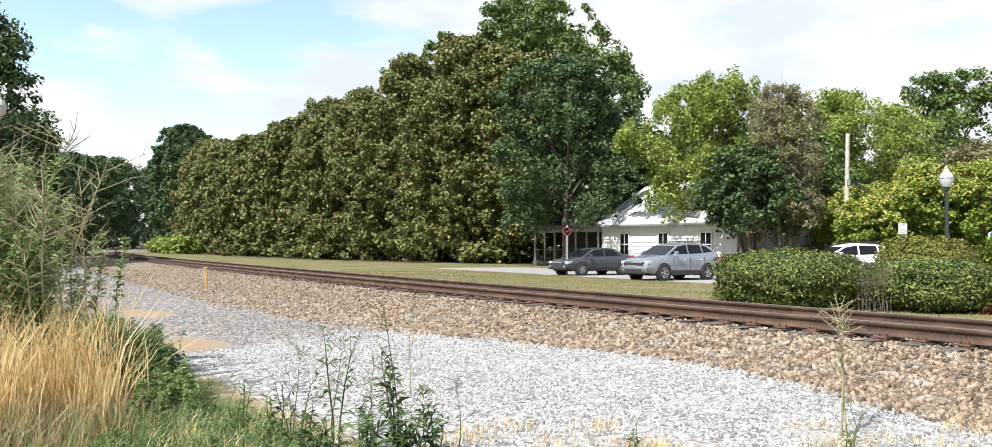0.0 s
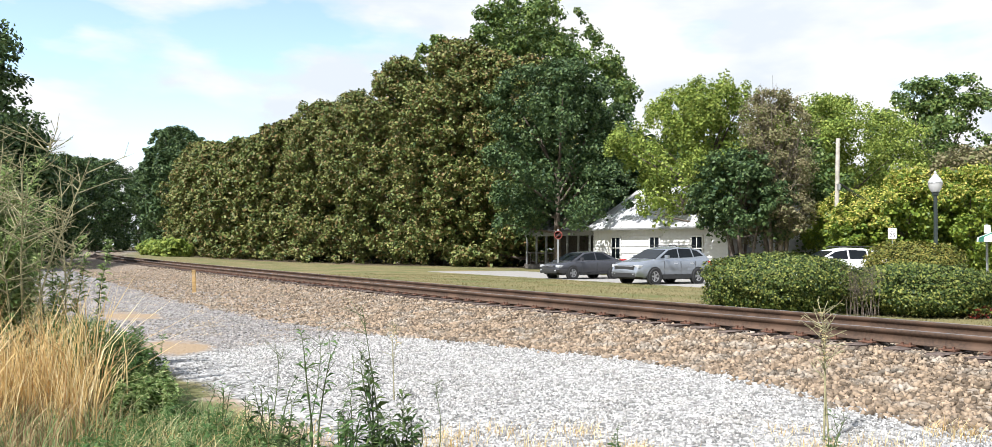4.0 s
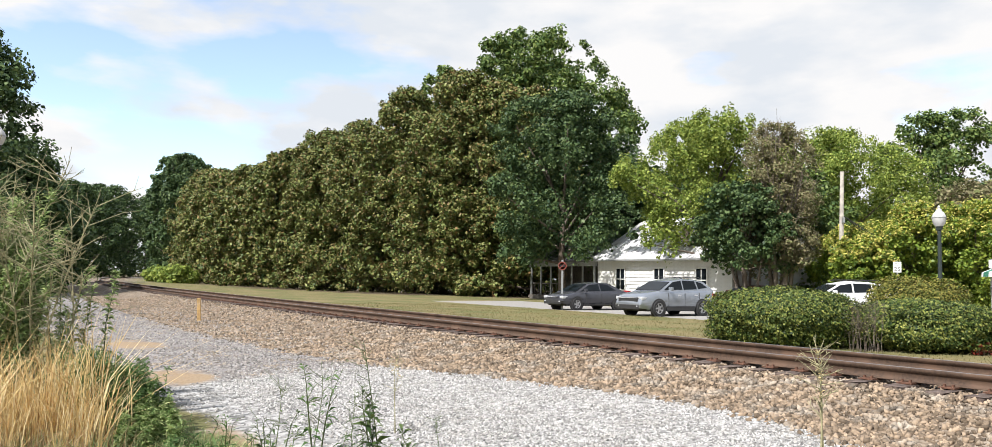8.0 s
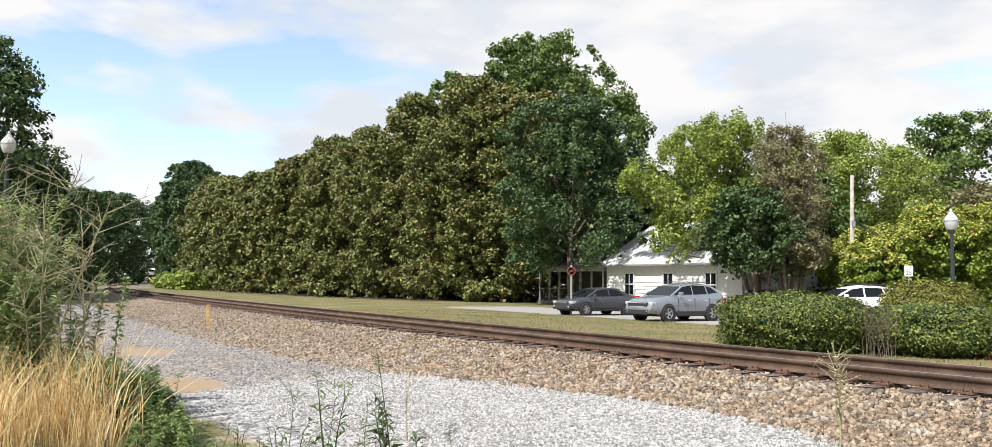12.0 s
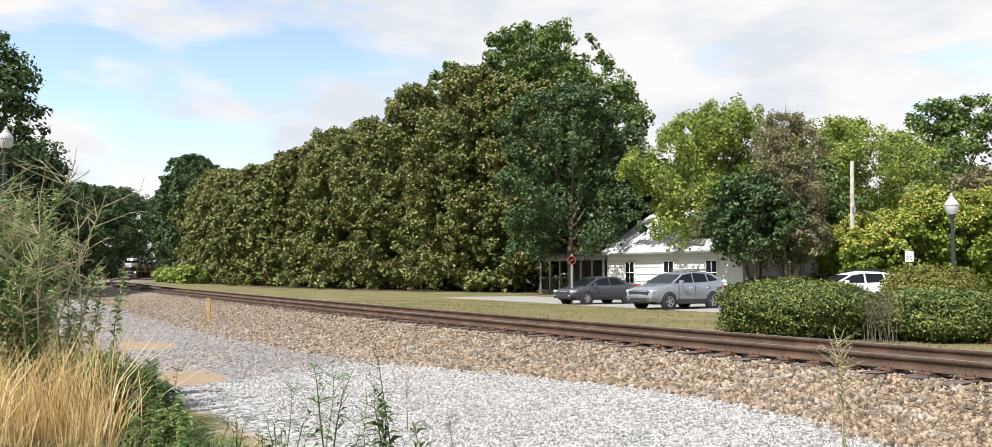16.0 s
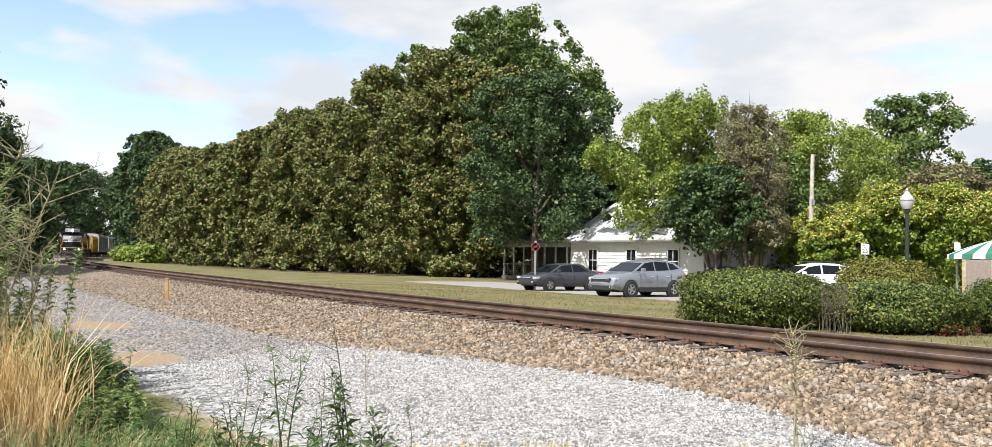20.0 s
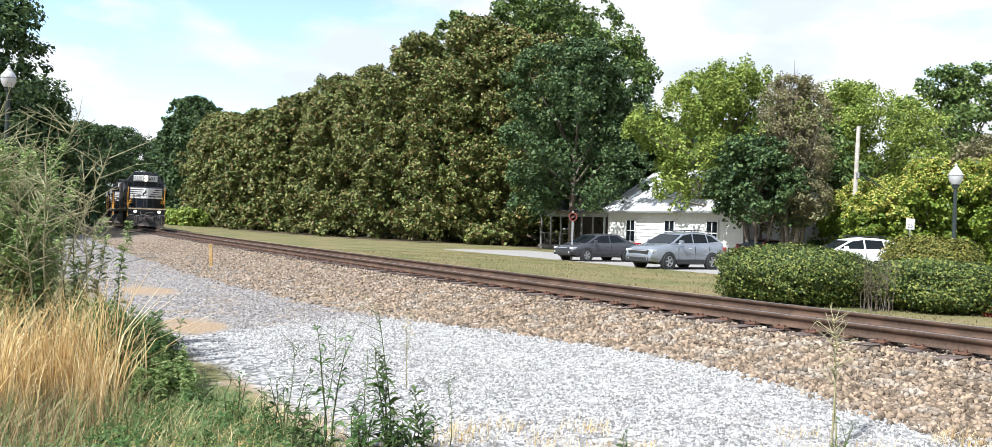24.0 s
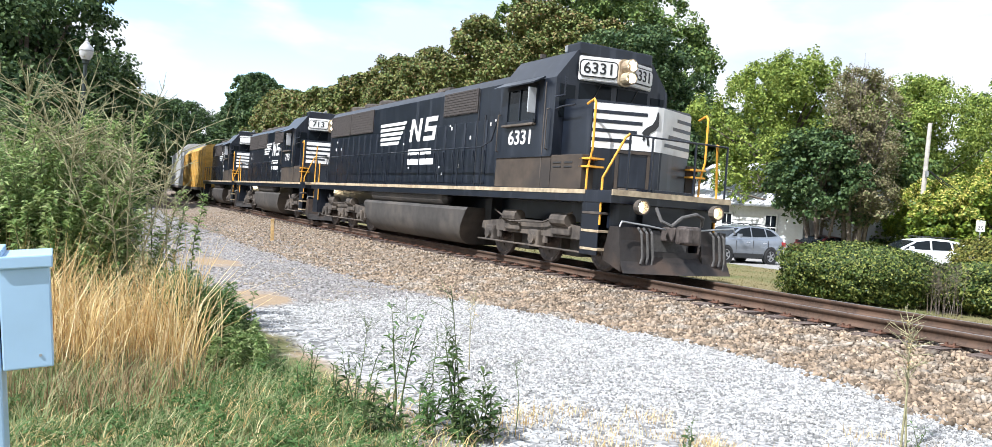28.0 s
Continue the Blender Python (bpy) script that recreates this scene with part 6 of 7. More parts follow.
    for k in range(16):
        yy, zz = rng.uniform(hood0 + 0.6, cab0 - 0.6), rng.choice((1.95, 2.15, 2.9, 3.2, 3.3))
        for sx in (-1, 1):
            part("data_decal", boxed(min(sx * 0.968, sx * 0.976), max(sx * 0.968, sx * 0.976), yy, yy + 0.07, zz, zz + rng.uniform(0.05, 0.12)), MAT_WHITE, hood, "small white decal")
    for sx in (-1, 1):
        for yy, z0, z1 in ((cab0 - 1.75, 1.70, 3.5), (cab0 - 0.95, 1.70, 3.5), (cab0 - 2.15, 1.64, 4.2)):
            part("hood_seam", boxed(min(sx * 0.95, sx * 0.972), max(sx * 0.95, sx * 0.972), yy, yy + 0.03, z0, z1), MAT_TRIM, hood)
        part("hood_grab_rail", pipe(bmesh.new(), [(sx * 0.97, cab0 - 4.4, 4.34), (sx * 0.99, cab0 - 4.3, 4.36), (sx * 0.99, hood0 + 0.4, 4.36)], 0.012, 5), MAT_DIRTY, hood)
    return L


lead = locomotive(10.2, 6.9, 3, 2.08, "6331", "6331", "dusty black diesel locomotive with white nose panel and yellow handrails")
second = locomotive(8.2, 5.2, 2, 2.6, "713", "713", "black diesel locomotive with yellow handrails, coupled behind another")
third = locomotive(7.6, 4.8, 2, 2.6, "", "", "black diesel locomotive with white stripes at the end of the engines")


def freight_car(length, height, mat, label, ribs):
    """A covered car: ribbed sides, roof, ends with ladders, two trucks."""
    c = root("freight_car", pose(0, 0, 0), label, "freight car", "freight cars of the train")
    h = length / 2
    bm = bmesh.new()
    prism(bm, [(-1.48, 1.05), (-1.48, height - 0.5), (-1.2, height - 0.12), (-0.6, height), (0.6, height), (1.2, height - 0.12), (1.48, height - 0.5), (1.48, 1.05)], "y", -h, h)
    body = part("body", bm, mat, c)
    rib = boxed(0, 0.07, -0.06, 0.06, 1.05, height - 0.5, bevel=0.008)
    rme = bpy.data.meshes.new("side_post")
    rib.to_mesh(rme)
    rib.free()
    rme.materials.append(mat)
    pan = boxed(0, 0.025, -length / ribs / 2 + 0.12, length / ribs / 2 - 0.12, 1.5, height - 0.9, bevel=0.006)
    pme = bpy.data.meshes.new("side_panel")
    pan.to_mesh(pme)
    pan.free()
    pme.materials.append(MAT_CARGREY if mat is not MAT_CARYELLOW else MAT_CARYELLOW)
    for i in range(ribs + 1):
        for sx in (-1, 1):
            y = -h + length * i / ribs
            placed(new("side_post", rme), pose(sx * 1.48, y, 0, 0, 0, 0 if sx > 0 else 180)).parent = body
            if i < ribs:
                placed(new("side_panel", pme), pose(sx * 1.48, y + length / ribs / 2, 0, 0, 0, 0 if sx > 0 else 180)).parent = body
    part("sill", boxed(-1.5, 1.5, -h - 0.3, h + 0.3, 0.85, 1.08), MAT_DIRTY, c)
    for e in (-1, 1):
        bm = bmesh.new()
        for x in (0.95, 1.35):
            rod(bm, (x, e * (h + 0.05), 1.0), (x, e * (h + 0.05), height - 0.6), 0.02, 0.02, 5)
        for k in range(9):
            rod(bm, (0.95, e * (h + 0.05), 1.2 + 0.32 * k), (1.35, e * (h + 0.05), 1.2 + 0.32 * k), 0.014, 0.014, 5)
        part("end_ladder", bm, mat, c)
        truck(c, e * (h - 2.6), 2, 1.78)
    return c


CARS = [(second, 18.5 + 0.75 + 8.2, 5.2), (third, 18.5 + 0.75 + 16.4 + 0.7 + 7.6, 4.8)]
_back = 18.5 + 0.75 + 16.4 + 0.7 + 15.2 + 0.9
for _i in range(6):
    if _i == 0:
        _car, _len = freight_car(17.0, 4.55, MAT_CARYELLOW, "faded yellow covered freight car", 12), 17.0
    else:
        _car, _len = freight_car(26.0, 5.3, MAT_CARGREY, "pale grey ribbed covered freight car", 16), 26.0
    CARS.append((_car, _back + _len / 2, _len / 2 - 2.6))
    _back += _len + 1.4


# ---- parked cars ----
def tyre_part(parent, x, y, r, w=0.21):
    s = 1 if x > 0 else -1
    m = Matrix.Translation((x, y, r)) @ Matrix.Rotation(s * math.pi / 2, 4, "Y")
    wheel = part("wheel", lathe(bmesh.new(), [(r * 0.62, -w / 2), (r * 0.94, -w / 2), (r, -w * 0.35), (r, w * 0.35), (r * 0.94, w / 2), (r * 0.66, w / 2), (r * 0.62, w * 0.3)], 24, m), MAT_RUBBER, parent, "black tyre")
    bm = lathe(bmesh.new(), [(r * 0.66, w * 0.22), (r * 0.66, w * 0.42), (r * 0.58, w * 0.40), (r * 0.56, w * 0.2), (r * 0.1, w * 0.2)], 20, m)
    for k in range(5):
        a = 2 * math.pi * k / 5
        box(bm, -0.035, 0.035, 0, r * 0.6, w * 0.28, w * 0.42, 0.006, m @ Matrix.Rotation(a, 4, "Z"))
    part("rim", bm, MAT_ALLOY, wheel, "alloy rim")


def car(name, m, paint, label, lower, green, width, wheel_r, wheel_y, roof_in, panes, rails=False):
    """A parked car from its side outlines: the lower body, and the cabin with its glass. Front is +y."""
    c = root(name, m, label, "car", "parked cars")
    wy = wheel_y
    tops = [p for p in lower if p[1] > 0.58]
    ty, tz = [p[0] for p in tops][::-1], [p[1] for p in tops][::-1]
    fy, ry = max(p[0] for p in lower), min(p[0] for p in lower)

    def loft(rings):
        bm = bmesh.new()
        rows = [[bm.verts.new(p) for p in r] for r in rings]
        n = len(rows[0])
        for r, q in zip(rows, rows[1:]):
            for i in range(n - 1):
                bm.faces.new((r[i], r[i + 1], q[i + 1], q[i]))
            bm.faces.new((r[n - 1], r[0], q[0], q[n - 1]))
        bm.faces.new(rows[0][::-1]), bm.faces.new(rows[-1])
        bmesh.ops.recalc_face_normals(bm, faces=bm.faces[:])
        return bm
    rings = []
    for k in range(33):
        y = ry + (fy - ry) * (0.5 - 0.5 * math.cos(math.pi * k / 32))
        end = min(1.0, (y - ry) / 0.55, (fy - y) / 0.75)
        w = width / 2 * (0.80 + 0.20 * math.sqrt(max(0.0, 1 - (1 - end) ** 2)))
        zt = float(np.interp(y, ty, tz))
        zl = 0.26 + 0.10 * (1 - end)
        zt = max(zt - 0.10 * max(0.0, 1 - end * 3.5), 0.62)
        half = [(w * 0.90, zl), (w * 0.985, zl + 0.14), (w, zl + (zt - zl) * 0.45), (w * 0.985, zl + (zt - zl) * 0.74), (w * 0.955, zt - 0.07), (w * 0.88, zt - 0.015), (w * 0.5, zt + 0.02)]
        rings.append([(x, y, z) for x, z in half] + [(0, y, zt + 0.03)] + [(-x, y, z) for x, z in half[::-1]])
    body = smooth(part("body", loft(rings), paint, c), 50)
    for sx in (-1, 1):
        for y in (-wy, wy):
            m2 = Matrix.Translation((sx * (width / 2 - 0.12), y, wheel_r)) @ Matrix.Rotation(sx * math.pi / 2, 4, "Y")
            part("wheel_arch", lathe(bmesh.new(), [(wheel_r + 0.07, 0.0), (wheel_r + 0.07, 0.124), (wheel_r + 0.05, 0.127), (wheel_r + 0.04, 0.122)], 24, m2), MAT_TRIM, c, "black wheel arch")
    part("underbody", boxed(-width / 2 + 0.12, width / 2 - 0.12, -wy - 0.6, wy + 0.6, 0.22, 0.5), MAT_TRIM, c)
    top = max(p[1] for p in green)
    base = min(p[1] for p in green)
    hw = width / 2 - 0.09

    def inset(z):
        return hw - roof_in * (z - base) / (top - base)
    gy, gzs = [p[0] for p in green][::-1], [p[1] for p in green][::-1]
    rings = []
    stations = sorted(set(list(np.linspace(green[-1][0] + 0.02, green[0][0] - 0.02, 26)) + gy[1:-1]))
    for y in stations:
        zr = float(np.interp(y, gy, gzs))
        half = [(inset(base - 0.05), base - 0.08)] + [(inset(base + (zr - base) * f), base + (zr - base) * f) for f in (0.25, 0.5, 0.75, 0.9)] + [(inset(zr) - 0.07, zr - 0.012)]
        rings.append([(x, y, z) for x, z in half] + [(0, y, zr)] + [(-x, y, z) for x, z in half[::-1]])
    smooth(part("cabin", loft(rings), paint, c), 35)
    # glass lies just proud of the cabin
    for quad in panes:
        for sx in (-1, 1):
            bm = bmesh.new()
            a = [bm.verts.new((sx * (inset(z) + 0.008), y, z)) for y, z in quad]
            b = [bm.verts.new((sx * (inset(z) - 0.01), y, z)) for y, z in quad]
            n = len(quad)
            fs = [bm.faces.new(a), bm.faces.new(b)] + [bm.faces.new((a[i], a[(i + 1) % n], b[(i + 1) % n], b[i])) for i in range(n)]
            bmesh.ops.recalc_face_normals(bm, faces=fs)
            part("side_window", bm, MAT_WINDOW, c, "dark side window")
    for (ya, za), (yb, zb2), nm in ((green[0], green[1], "windscreen"), (green[-1], green[-2], "rear_window")):
        bm = bmesh.new()
        d = Vector((0, yb - ya, zb2 - za))
        nrm = Vector((0, d.z, -d.y)).normalized() * (0.014 if nm == "windscreen" else -0.014)
        if nm == "windscreen" and nrm.y < 0:
            nrm = -nrm
        pts = []
        for f in (0.10, 0.90):
            y, z = ya + (yb - ya) * f, za + (zb2 - za) * f
            pts.append((y, z))
        vs = [bm.verts.new(Vector((sx * (inset(z) - 0.06), y, z)) + nrm) for (y, z), sx in ((pts[0], -1), (pts[0], 1), (pts[1], 1), (pts[1], -1))]
        ws = [bm.verts.new(v.co - nrm * 2) for v in vs]
        fs = [bm.faces.new(vs), bm.faces.new(ws)] + [bm.faces.new((vs[i], vs[(i + 1) % 4], ws[(i + 1) % 4], ws[i])) for i in range(4)]
        bmesh.ops.recalc_face_normals(bm, faces=fs)
        part(nm, bm, MAT_WINDOW, c, "dark " + nm.replace("_", " "))
    hz = [p[1] for p in lower if p[0] > fy - 0.2][-1]
    for sx in (-1, 1):
        for y in (-wy, wy):
            tyre_part(c, sx * (width / 2 - 0.065), y, wheel_r)
        part("headlight", boxed(min(sx * 0.52, sx * (width / 2 - 0.055)), max(sx * 0.52, sx * (width / 2 - 0.055)), fy - 0.44, fy - 0.07, hz - 0.16, hz - 0.02, bevel=0.04), MAT_LAMPGLASS, c, "clear headlight")
        part("tail_light", boxed(min(sx * 0.55, sx * (width / 2 - 0.03)), max(sx * 0.55, sx * (width / 2 - 0.03)), ry + 0.0, ry + 0.26, 0.82, 1.02, bevel=0.03), MAT_REDLAMP, c, "red tail light")
        part("wing_mirror", boxed(min(sx * (width / 2 - 0.02), sx * (width / 2 + 0.18)), max(sx * (width / 2 - 0.02), sx * (width / 2 + 0.18)), green[0][0] - 0.62, green[0][0] - 0.48, base + 0.04, base + 0.20, bevel=0.03), paint, c)
        for y in (0.05, -0.95):
            part("door_handle", boxed(min(sx * (width / 2 - 0.035), sx * (width / 2 - 0.005)), max(sx * (width / 2 - 0.035), sx * (width / 2 - 0.005)), y - 0.1, y + 0.1, base - 0.18, base - 0.14, bevel=0.008), MAT_CHROME if rails else paint, c)
        for y in (0.75, -0.25, -1.15):
            part("door_seam", boxed(min(sx * (width / 2 - 0.02), sx * (width / 2 + 0.001)), max(sx * (width / 2 - 0.02), sx * (width / 2 + 0.001)), y - 0.006, y + 0.006, 0.36, base - 0.06), MAT_TRIM, c)
        part("sill_trim", boxed(min(sx * (width / 2 - 0.05), sx * (width / 2 + 0.005)), max(sx * (width / 2 - 0.05), sx * (width / 2 + 0.005)), -wy + wheel_r + 0.1, wy - wheel_r - 0.1, 0.25, 0.44 if rails else 0.34, bevel=0.01), MAT_TRIM, c)
        if rails:
            part("roof_rail", pipe(bmesh.new(), [(sx * (inset(top) - 0.04), green[1][0] - 0.2, top + 0.0), (sx * (inset(top) - 0.04), green[1][0] - 0.35, top + 0.05), (sx * (inset(top) - 0.04), green[-2][0] + 0.25, top + 0.05), (sx * (inset(top) - 0.04), green[-2][0] + 0.1, top)], 0.018, 6), MAT_TRIM, c)
    g = 0.62 if rails else 0.48
    part("grille", boxed(-g, g, fy - 0.10, fy - 0.004, hz - 0.32, hz - 0.05, bevel=0.03), MAT_TRIM, c, "black grille")
    for dz in (0.08,):
        part("grille_bar", boxed(-g * 0.92, g * 0.92, fy - 0.02, fy + 0.008, hz - dz - 0.012, hz - dz + 0.012, bevel=0.005), MAT_CHROME, c)
    part("bonnet_seam", boxed(-0.62, 0.62, fy - 0.30, fy - 0.285, hz + 0.02, hz + 0.05), MAT_TRIM, c)
    part("bumper_intake", boxed(-0.70, 0.70, fy - 0.06, fy + 0.012, 0.30, 0.50 if rails else 0.44, bevel=0.02), MAT_TRIM, c)
    for sx in (-1, 1):
        part("fog_light", lathe(bmesh.new(), [(0.05, 0.0), (0.05, 0.02), (0.01, 0.024)], 12, pose(sx * 0.60, fy - 0.01, 0.44, -90)), MAT_LAMPGLASS, c)
    return c


SUV_LOWER = [(2.20, 0.28), (2.30, 0.45), (2.31, 0.70), (2.24, 0.87), (2.0, 0.97), (1.1, 1.10), (-2.0, 1.17), (-2.22, 1.06), (-2.28, 0.55), (-2.2, 0.30)]
SUV_GREEN = [(1.24, 1.08), (0.34, 1.56), (-0.35, 1.68), (-1.0, 1.66), (-1.65, 1.56), (-2.14, 1.15)]
SUV_PANES = [[(0.92, 1.16), (0.33, 1.49), (-0.20, 1.575), (-0.20, 1.17)], [(-0.28, 1.17), (-0.28, 1.58), (-1.05, 1.56), (-1.12, 1.20)], [(-1.20, 1.21), (-1.14, 1.545), (-1.45, 1.49), (-1.80, 1.27)]]
SEDAN_LOWER = [(2.18, 0.26), (2.26, 0.42), (2.24, 0.60), (2.10, 0.74), (1.25, 0.92), (-1.55, 0.98), (-2.12, 0.97), (-2.26, 0.86), (-2.26, 0.5), (-2.18, 0.30)]
SEDAN_GREEN = [(1.40, 0.90), (0.42, 1.36), (-0.25, 1.43), (-0.85, 1.40), (-1.85, 0.96)]
SEDAN_PANES = [[(1.02, 0.97), (0.40, 1.28), (-0.22, 1.34), (-0.22, 0.98)], [(-0.30, 0.98), (-0.30, 1.34), (-0.78, 1.32), (-1.32, 1.02)]]


def facing_track(x, y, extra=0.0):
    """The pose of a car parked square to the line, its nose towards it."""
    s, l = track_sl(x, y)
    h = float(on_track(float(s[0]))[2])
    return pose(x, y, gz(x, y), 0, 0, math.degrees(h) + 90 + extra)


car("silver_car", facing_track(7.7, 36.7), MAT_SILVER, "silver compact sport utility car parked beside a dark sedan", SUV_LOWER, SUV_GREEN, 1.85, 0.355, 1.33, 0.20, SUV_PANES, True)
car("grey_sedan", facing_track(4.75, 42.3), MAT_DARKGREY, "dark grey four-door sedan parked facing the track", SEDAN_LOWER, SEDAN_GREEN, 1.76, 0.32, 1.34, 0.24, SEDAN_PANES)
car("white_car", facing_track(15.45, 36.5, -30), MAT_CARWHITE, "white sport utility car parked behind clipped shrubs", SUV_LOWER, SUV_GREEN, 1.85, 0.355, 1.33, 0.20, SUV_PANES, True)
car("dark_red_car", facing_track(14.6, 46.5, 4), material("dark_red_car_paint", (0.07, 0.012, 0.014), 0.3, 0.1, 0.05, 3), "dark red car mostly hidden behind others", SEDAN_LOWER, SEDAN_GREEN, 1.76, 0.32, 1.34, 0.24, SEDAN_PANES)


# ---- white house ----
def by_track(s, l, z=None):
    """A pose square to the line: x towards smaller s, y away from the rails."""
    x, y, h = on_track(s, l)
    return pose(float(x), float(y), gz(float(x), float(y)) if z is None else z, 0, 0, math.degrees(float(h)) - 90)


def build_house():
    H = root("white_house", by_track(33, 27), "white clapboard house with a pale metal roof and shade-toned porch", "house")
    x0, x1, d, eave, ridge = -4.8, 7.6, 9.0, 3.0, 5.9
    core = part("wall", boxed(x0 + 0.03, x1 - 0.03, 0.03, d - 0.03, 0, eave), MAT_SIDING, H)
    board = bmesh.new()
    prism(board, [(-0.05, 0.0), (0.0, 0.0), (0.0, 0.24), (-0.008, 0.24)], "x", x0, x1)
    me = bpy.data.meshes.new("siding_board")
    board.to_mesh(me)
    board.free()
    me.materials.append(MAT_SIDING)
    for k in range(12):
        placed(new("siding_board", me), pose(0, 0.03, 0.10 + 0.24 * k)).parent = core
    bm = bmesh.new()
    prism(bm, [(-0.45, eave - 0.10), (d / 2, ridge), (d + 0.45, eave - 0.10), (d + 0.45, eave + 0.04), (d / 2, ridge + 0.14), (-0.45, eave + 0.04)], "x", x0 - 0.3, x1 + 0.4)
    roof = part("roof", bm, MAT_ROOFMETAL, H, "pale metal roof")
    bm = bmesh.new()
    prism(bm, [(-0.5, 2.85), (d / 2, 4.7), (d, 3.6), (d, 3.72), (d / 2, 4.84), (-0.5, 2.99)], "x", -13.2, x0 - 0.3)
    part("porch_roof", bm, MAT_SHINGLE, H, "grey shingled porch roof, its colour darkened for shade")
    for k in range(22):
        x = x0 - 0.2 + k * 0.6
        if x < x1 + 0.3:
            bm = bmesh.new()
            prism(bm, [(-0.45, eave + 0.04), (d / 2, ridge + 0.14), (d / 2, ridge + 0.18), (-0.45, eave + 0.08)], "x", x, x + 0.03)
            part("roof_seam", bm, MAT_ROOFMETAL, roof)
    part("gutter", boxed(x0 - 0.3, x1 + 0.4, -0.55, -0.45, eave - 0.14, eave - 0.02, bevel=0.02), MAT_GALV, H)
    for xa in (x0, x1):
        bm = bmesh.new()
        prism(bm, [(0.03, eave), (d / 2, ridge - 0.05), (d - 0.03, eave)], "x", xa - 0.02, xa + 0.02)
        part("gable", bm, MAT_SIDING, H)
    for x in (-2.3, 1.5, 5.2):
        w = part("window", boxed(x - 0.42, x + 0.42, -0.045, -0.02, 0.95, 2.35), MAT_WINDOW, H, "dark sash window")
        bm = bmesh.new()
        for a, b, c, e in ((-0.52, -0.42, 0.88, 2.45), (0.42, 0.52, 0.88, 2.45), (-0.52, 0.52, 2.35, 2.47), (-0.55, 0.55, 0.83, 0.95), (-0.42, 0.42, 1.62, 1.68), (-0.02, 0.02, 0.95, 2.35)):
            box(bm, x + a, x + b, -0.075, -0.02, c, e)
        part("window_frame", bm, MAT_SIDING, w)
    # porch: dark boards and grey posts carry the shade under its roof
    part("porch_floor", boxed(-13.0, x0, -0.3, 4.0, 0, 0.35), MAT_PORCH_SHADE, H)
    part("porch_wall", boxed(-13.0, x0, 3.2, 3.4, 0.35, 3.0), MAT_PORCH_SHADE, H, "back wall of the porch in a shade-dark colour")
    part("porch_beam", boxed(-13.1, x0, -0.3, -0.05, 2.55, 2.95), MAT_GALV, H)
    for k in range(7):
        part("porch_post", boxed(-12.95 + k * 1.32, -12.83 + k * 1.32, -0.25, -0.13, 0.35, 2.55, bevel=0.01), MAT_GALV, H)
    bm = boxed(-13.0, x0, -0.22, -0.16, 1.2, 1.28)
    part("porch_handrail", bm, MAT_PORCH_SHADE, H)
    for k in range(17):
        part("baluster", boxed(-12.9 + k * 0.48, -12.86 + k * 0.48, -0.21, -0.17, 0.4, 1.2), MAT_PORCH_SHADE, H)


build_house()


# ---- lamps, signs, poles ----
def street_lamp(x, y, height, label):
    t = root("street_lamp", pose(x, y, gz(x, y)), label, "street lamp", "ornamental street lamps")
    part("base", lathe(bmesh.new(), [(0.20, -0.05), (0.20, 0.12), (0.15, 0.18), (0.13, 0.55), (0.09, 0.65)], 12), MAT_POSTDARK, t)
    h = height - 0.80
    part("post", lathe(bmesh.new(), [(0.085, 0.6), (0.075, 1.2), (0.06, h - 0.15), (0.055, h - 0.12), (0.10, h - 0.08), (0.11, h), (0.14, h + 0.04)], 12), MAT_POSTDARK, t)
    smooth(part("globe", lathe(bmesh.new(), [(0.13, h + 0.04), (0.20, h + 0.16), (0.235, h + 0.30), (0.23, h + 0.42), (0.17, h + 0.53), (0.10, h + 0.60)], 16), MAT_GLOBE, t, "pale acorn globe"))
    part("collar", lathe(bmesh.new(), [(0.245, h + 0.34), (0.25, h + 0.36), (0.245, h + 0.38)], 16), MAT_GALV, t)
    part("finial", lathe(bmesh.new(), [(0.105, h + 0.58), (0.10, h + 0.64), (0.04, h + 0.69), (0.05, h + 0.73), (0.02, h + 0.80)], 12), MAT_GLOBE, t)
    return t


street_lamp(15.89, 29.0, 4.61 - gz(15.89, 29.0), "dark ornamental street lamp with a pale acorn globe")
street_lamp(-16.9, 27.0, 6.66 - gz(-16.9, 27.0), "tall dark street lamp with a pale acorn globe among trees")


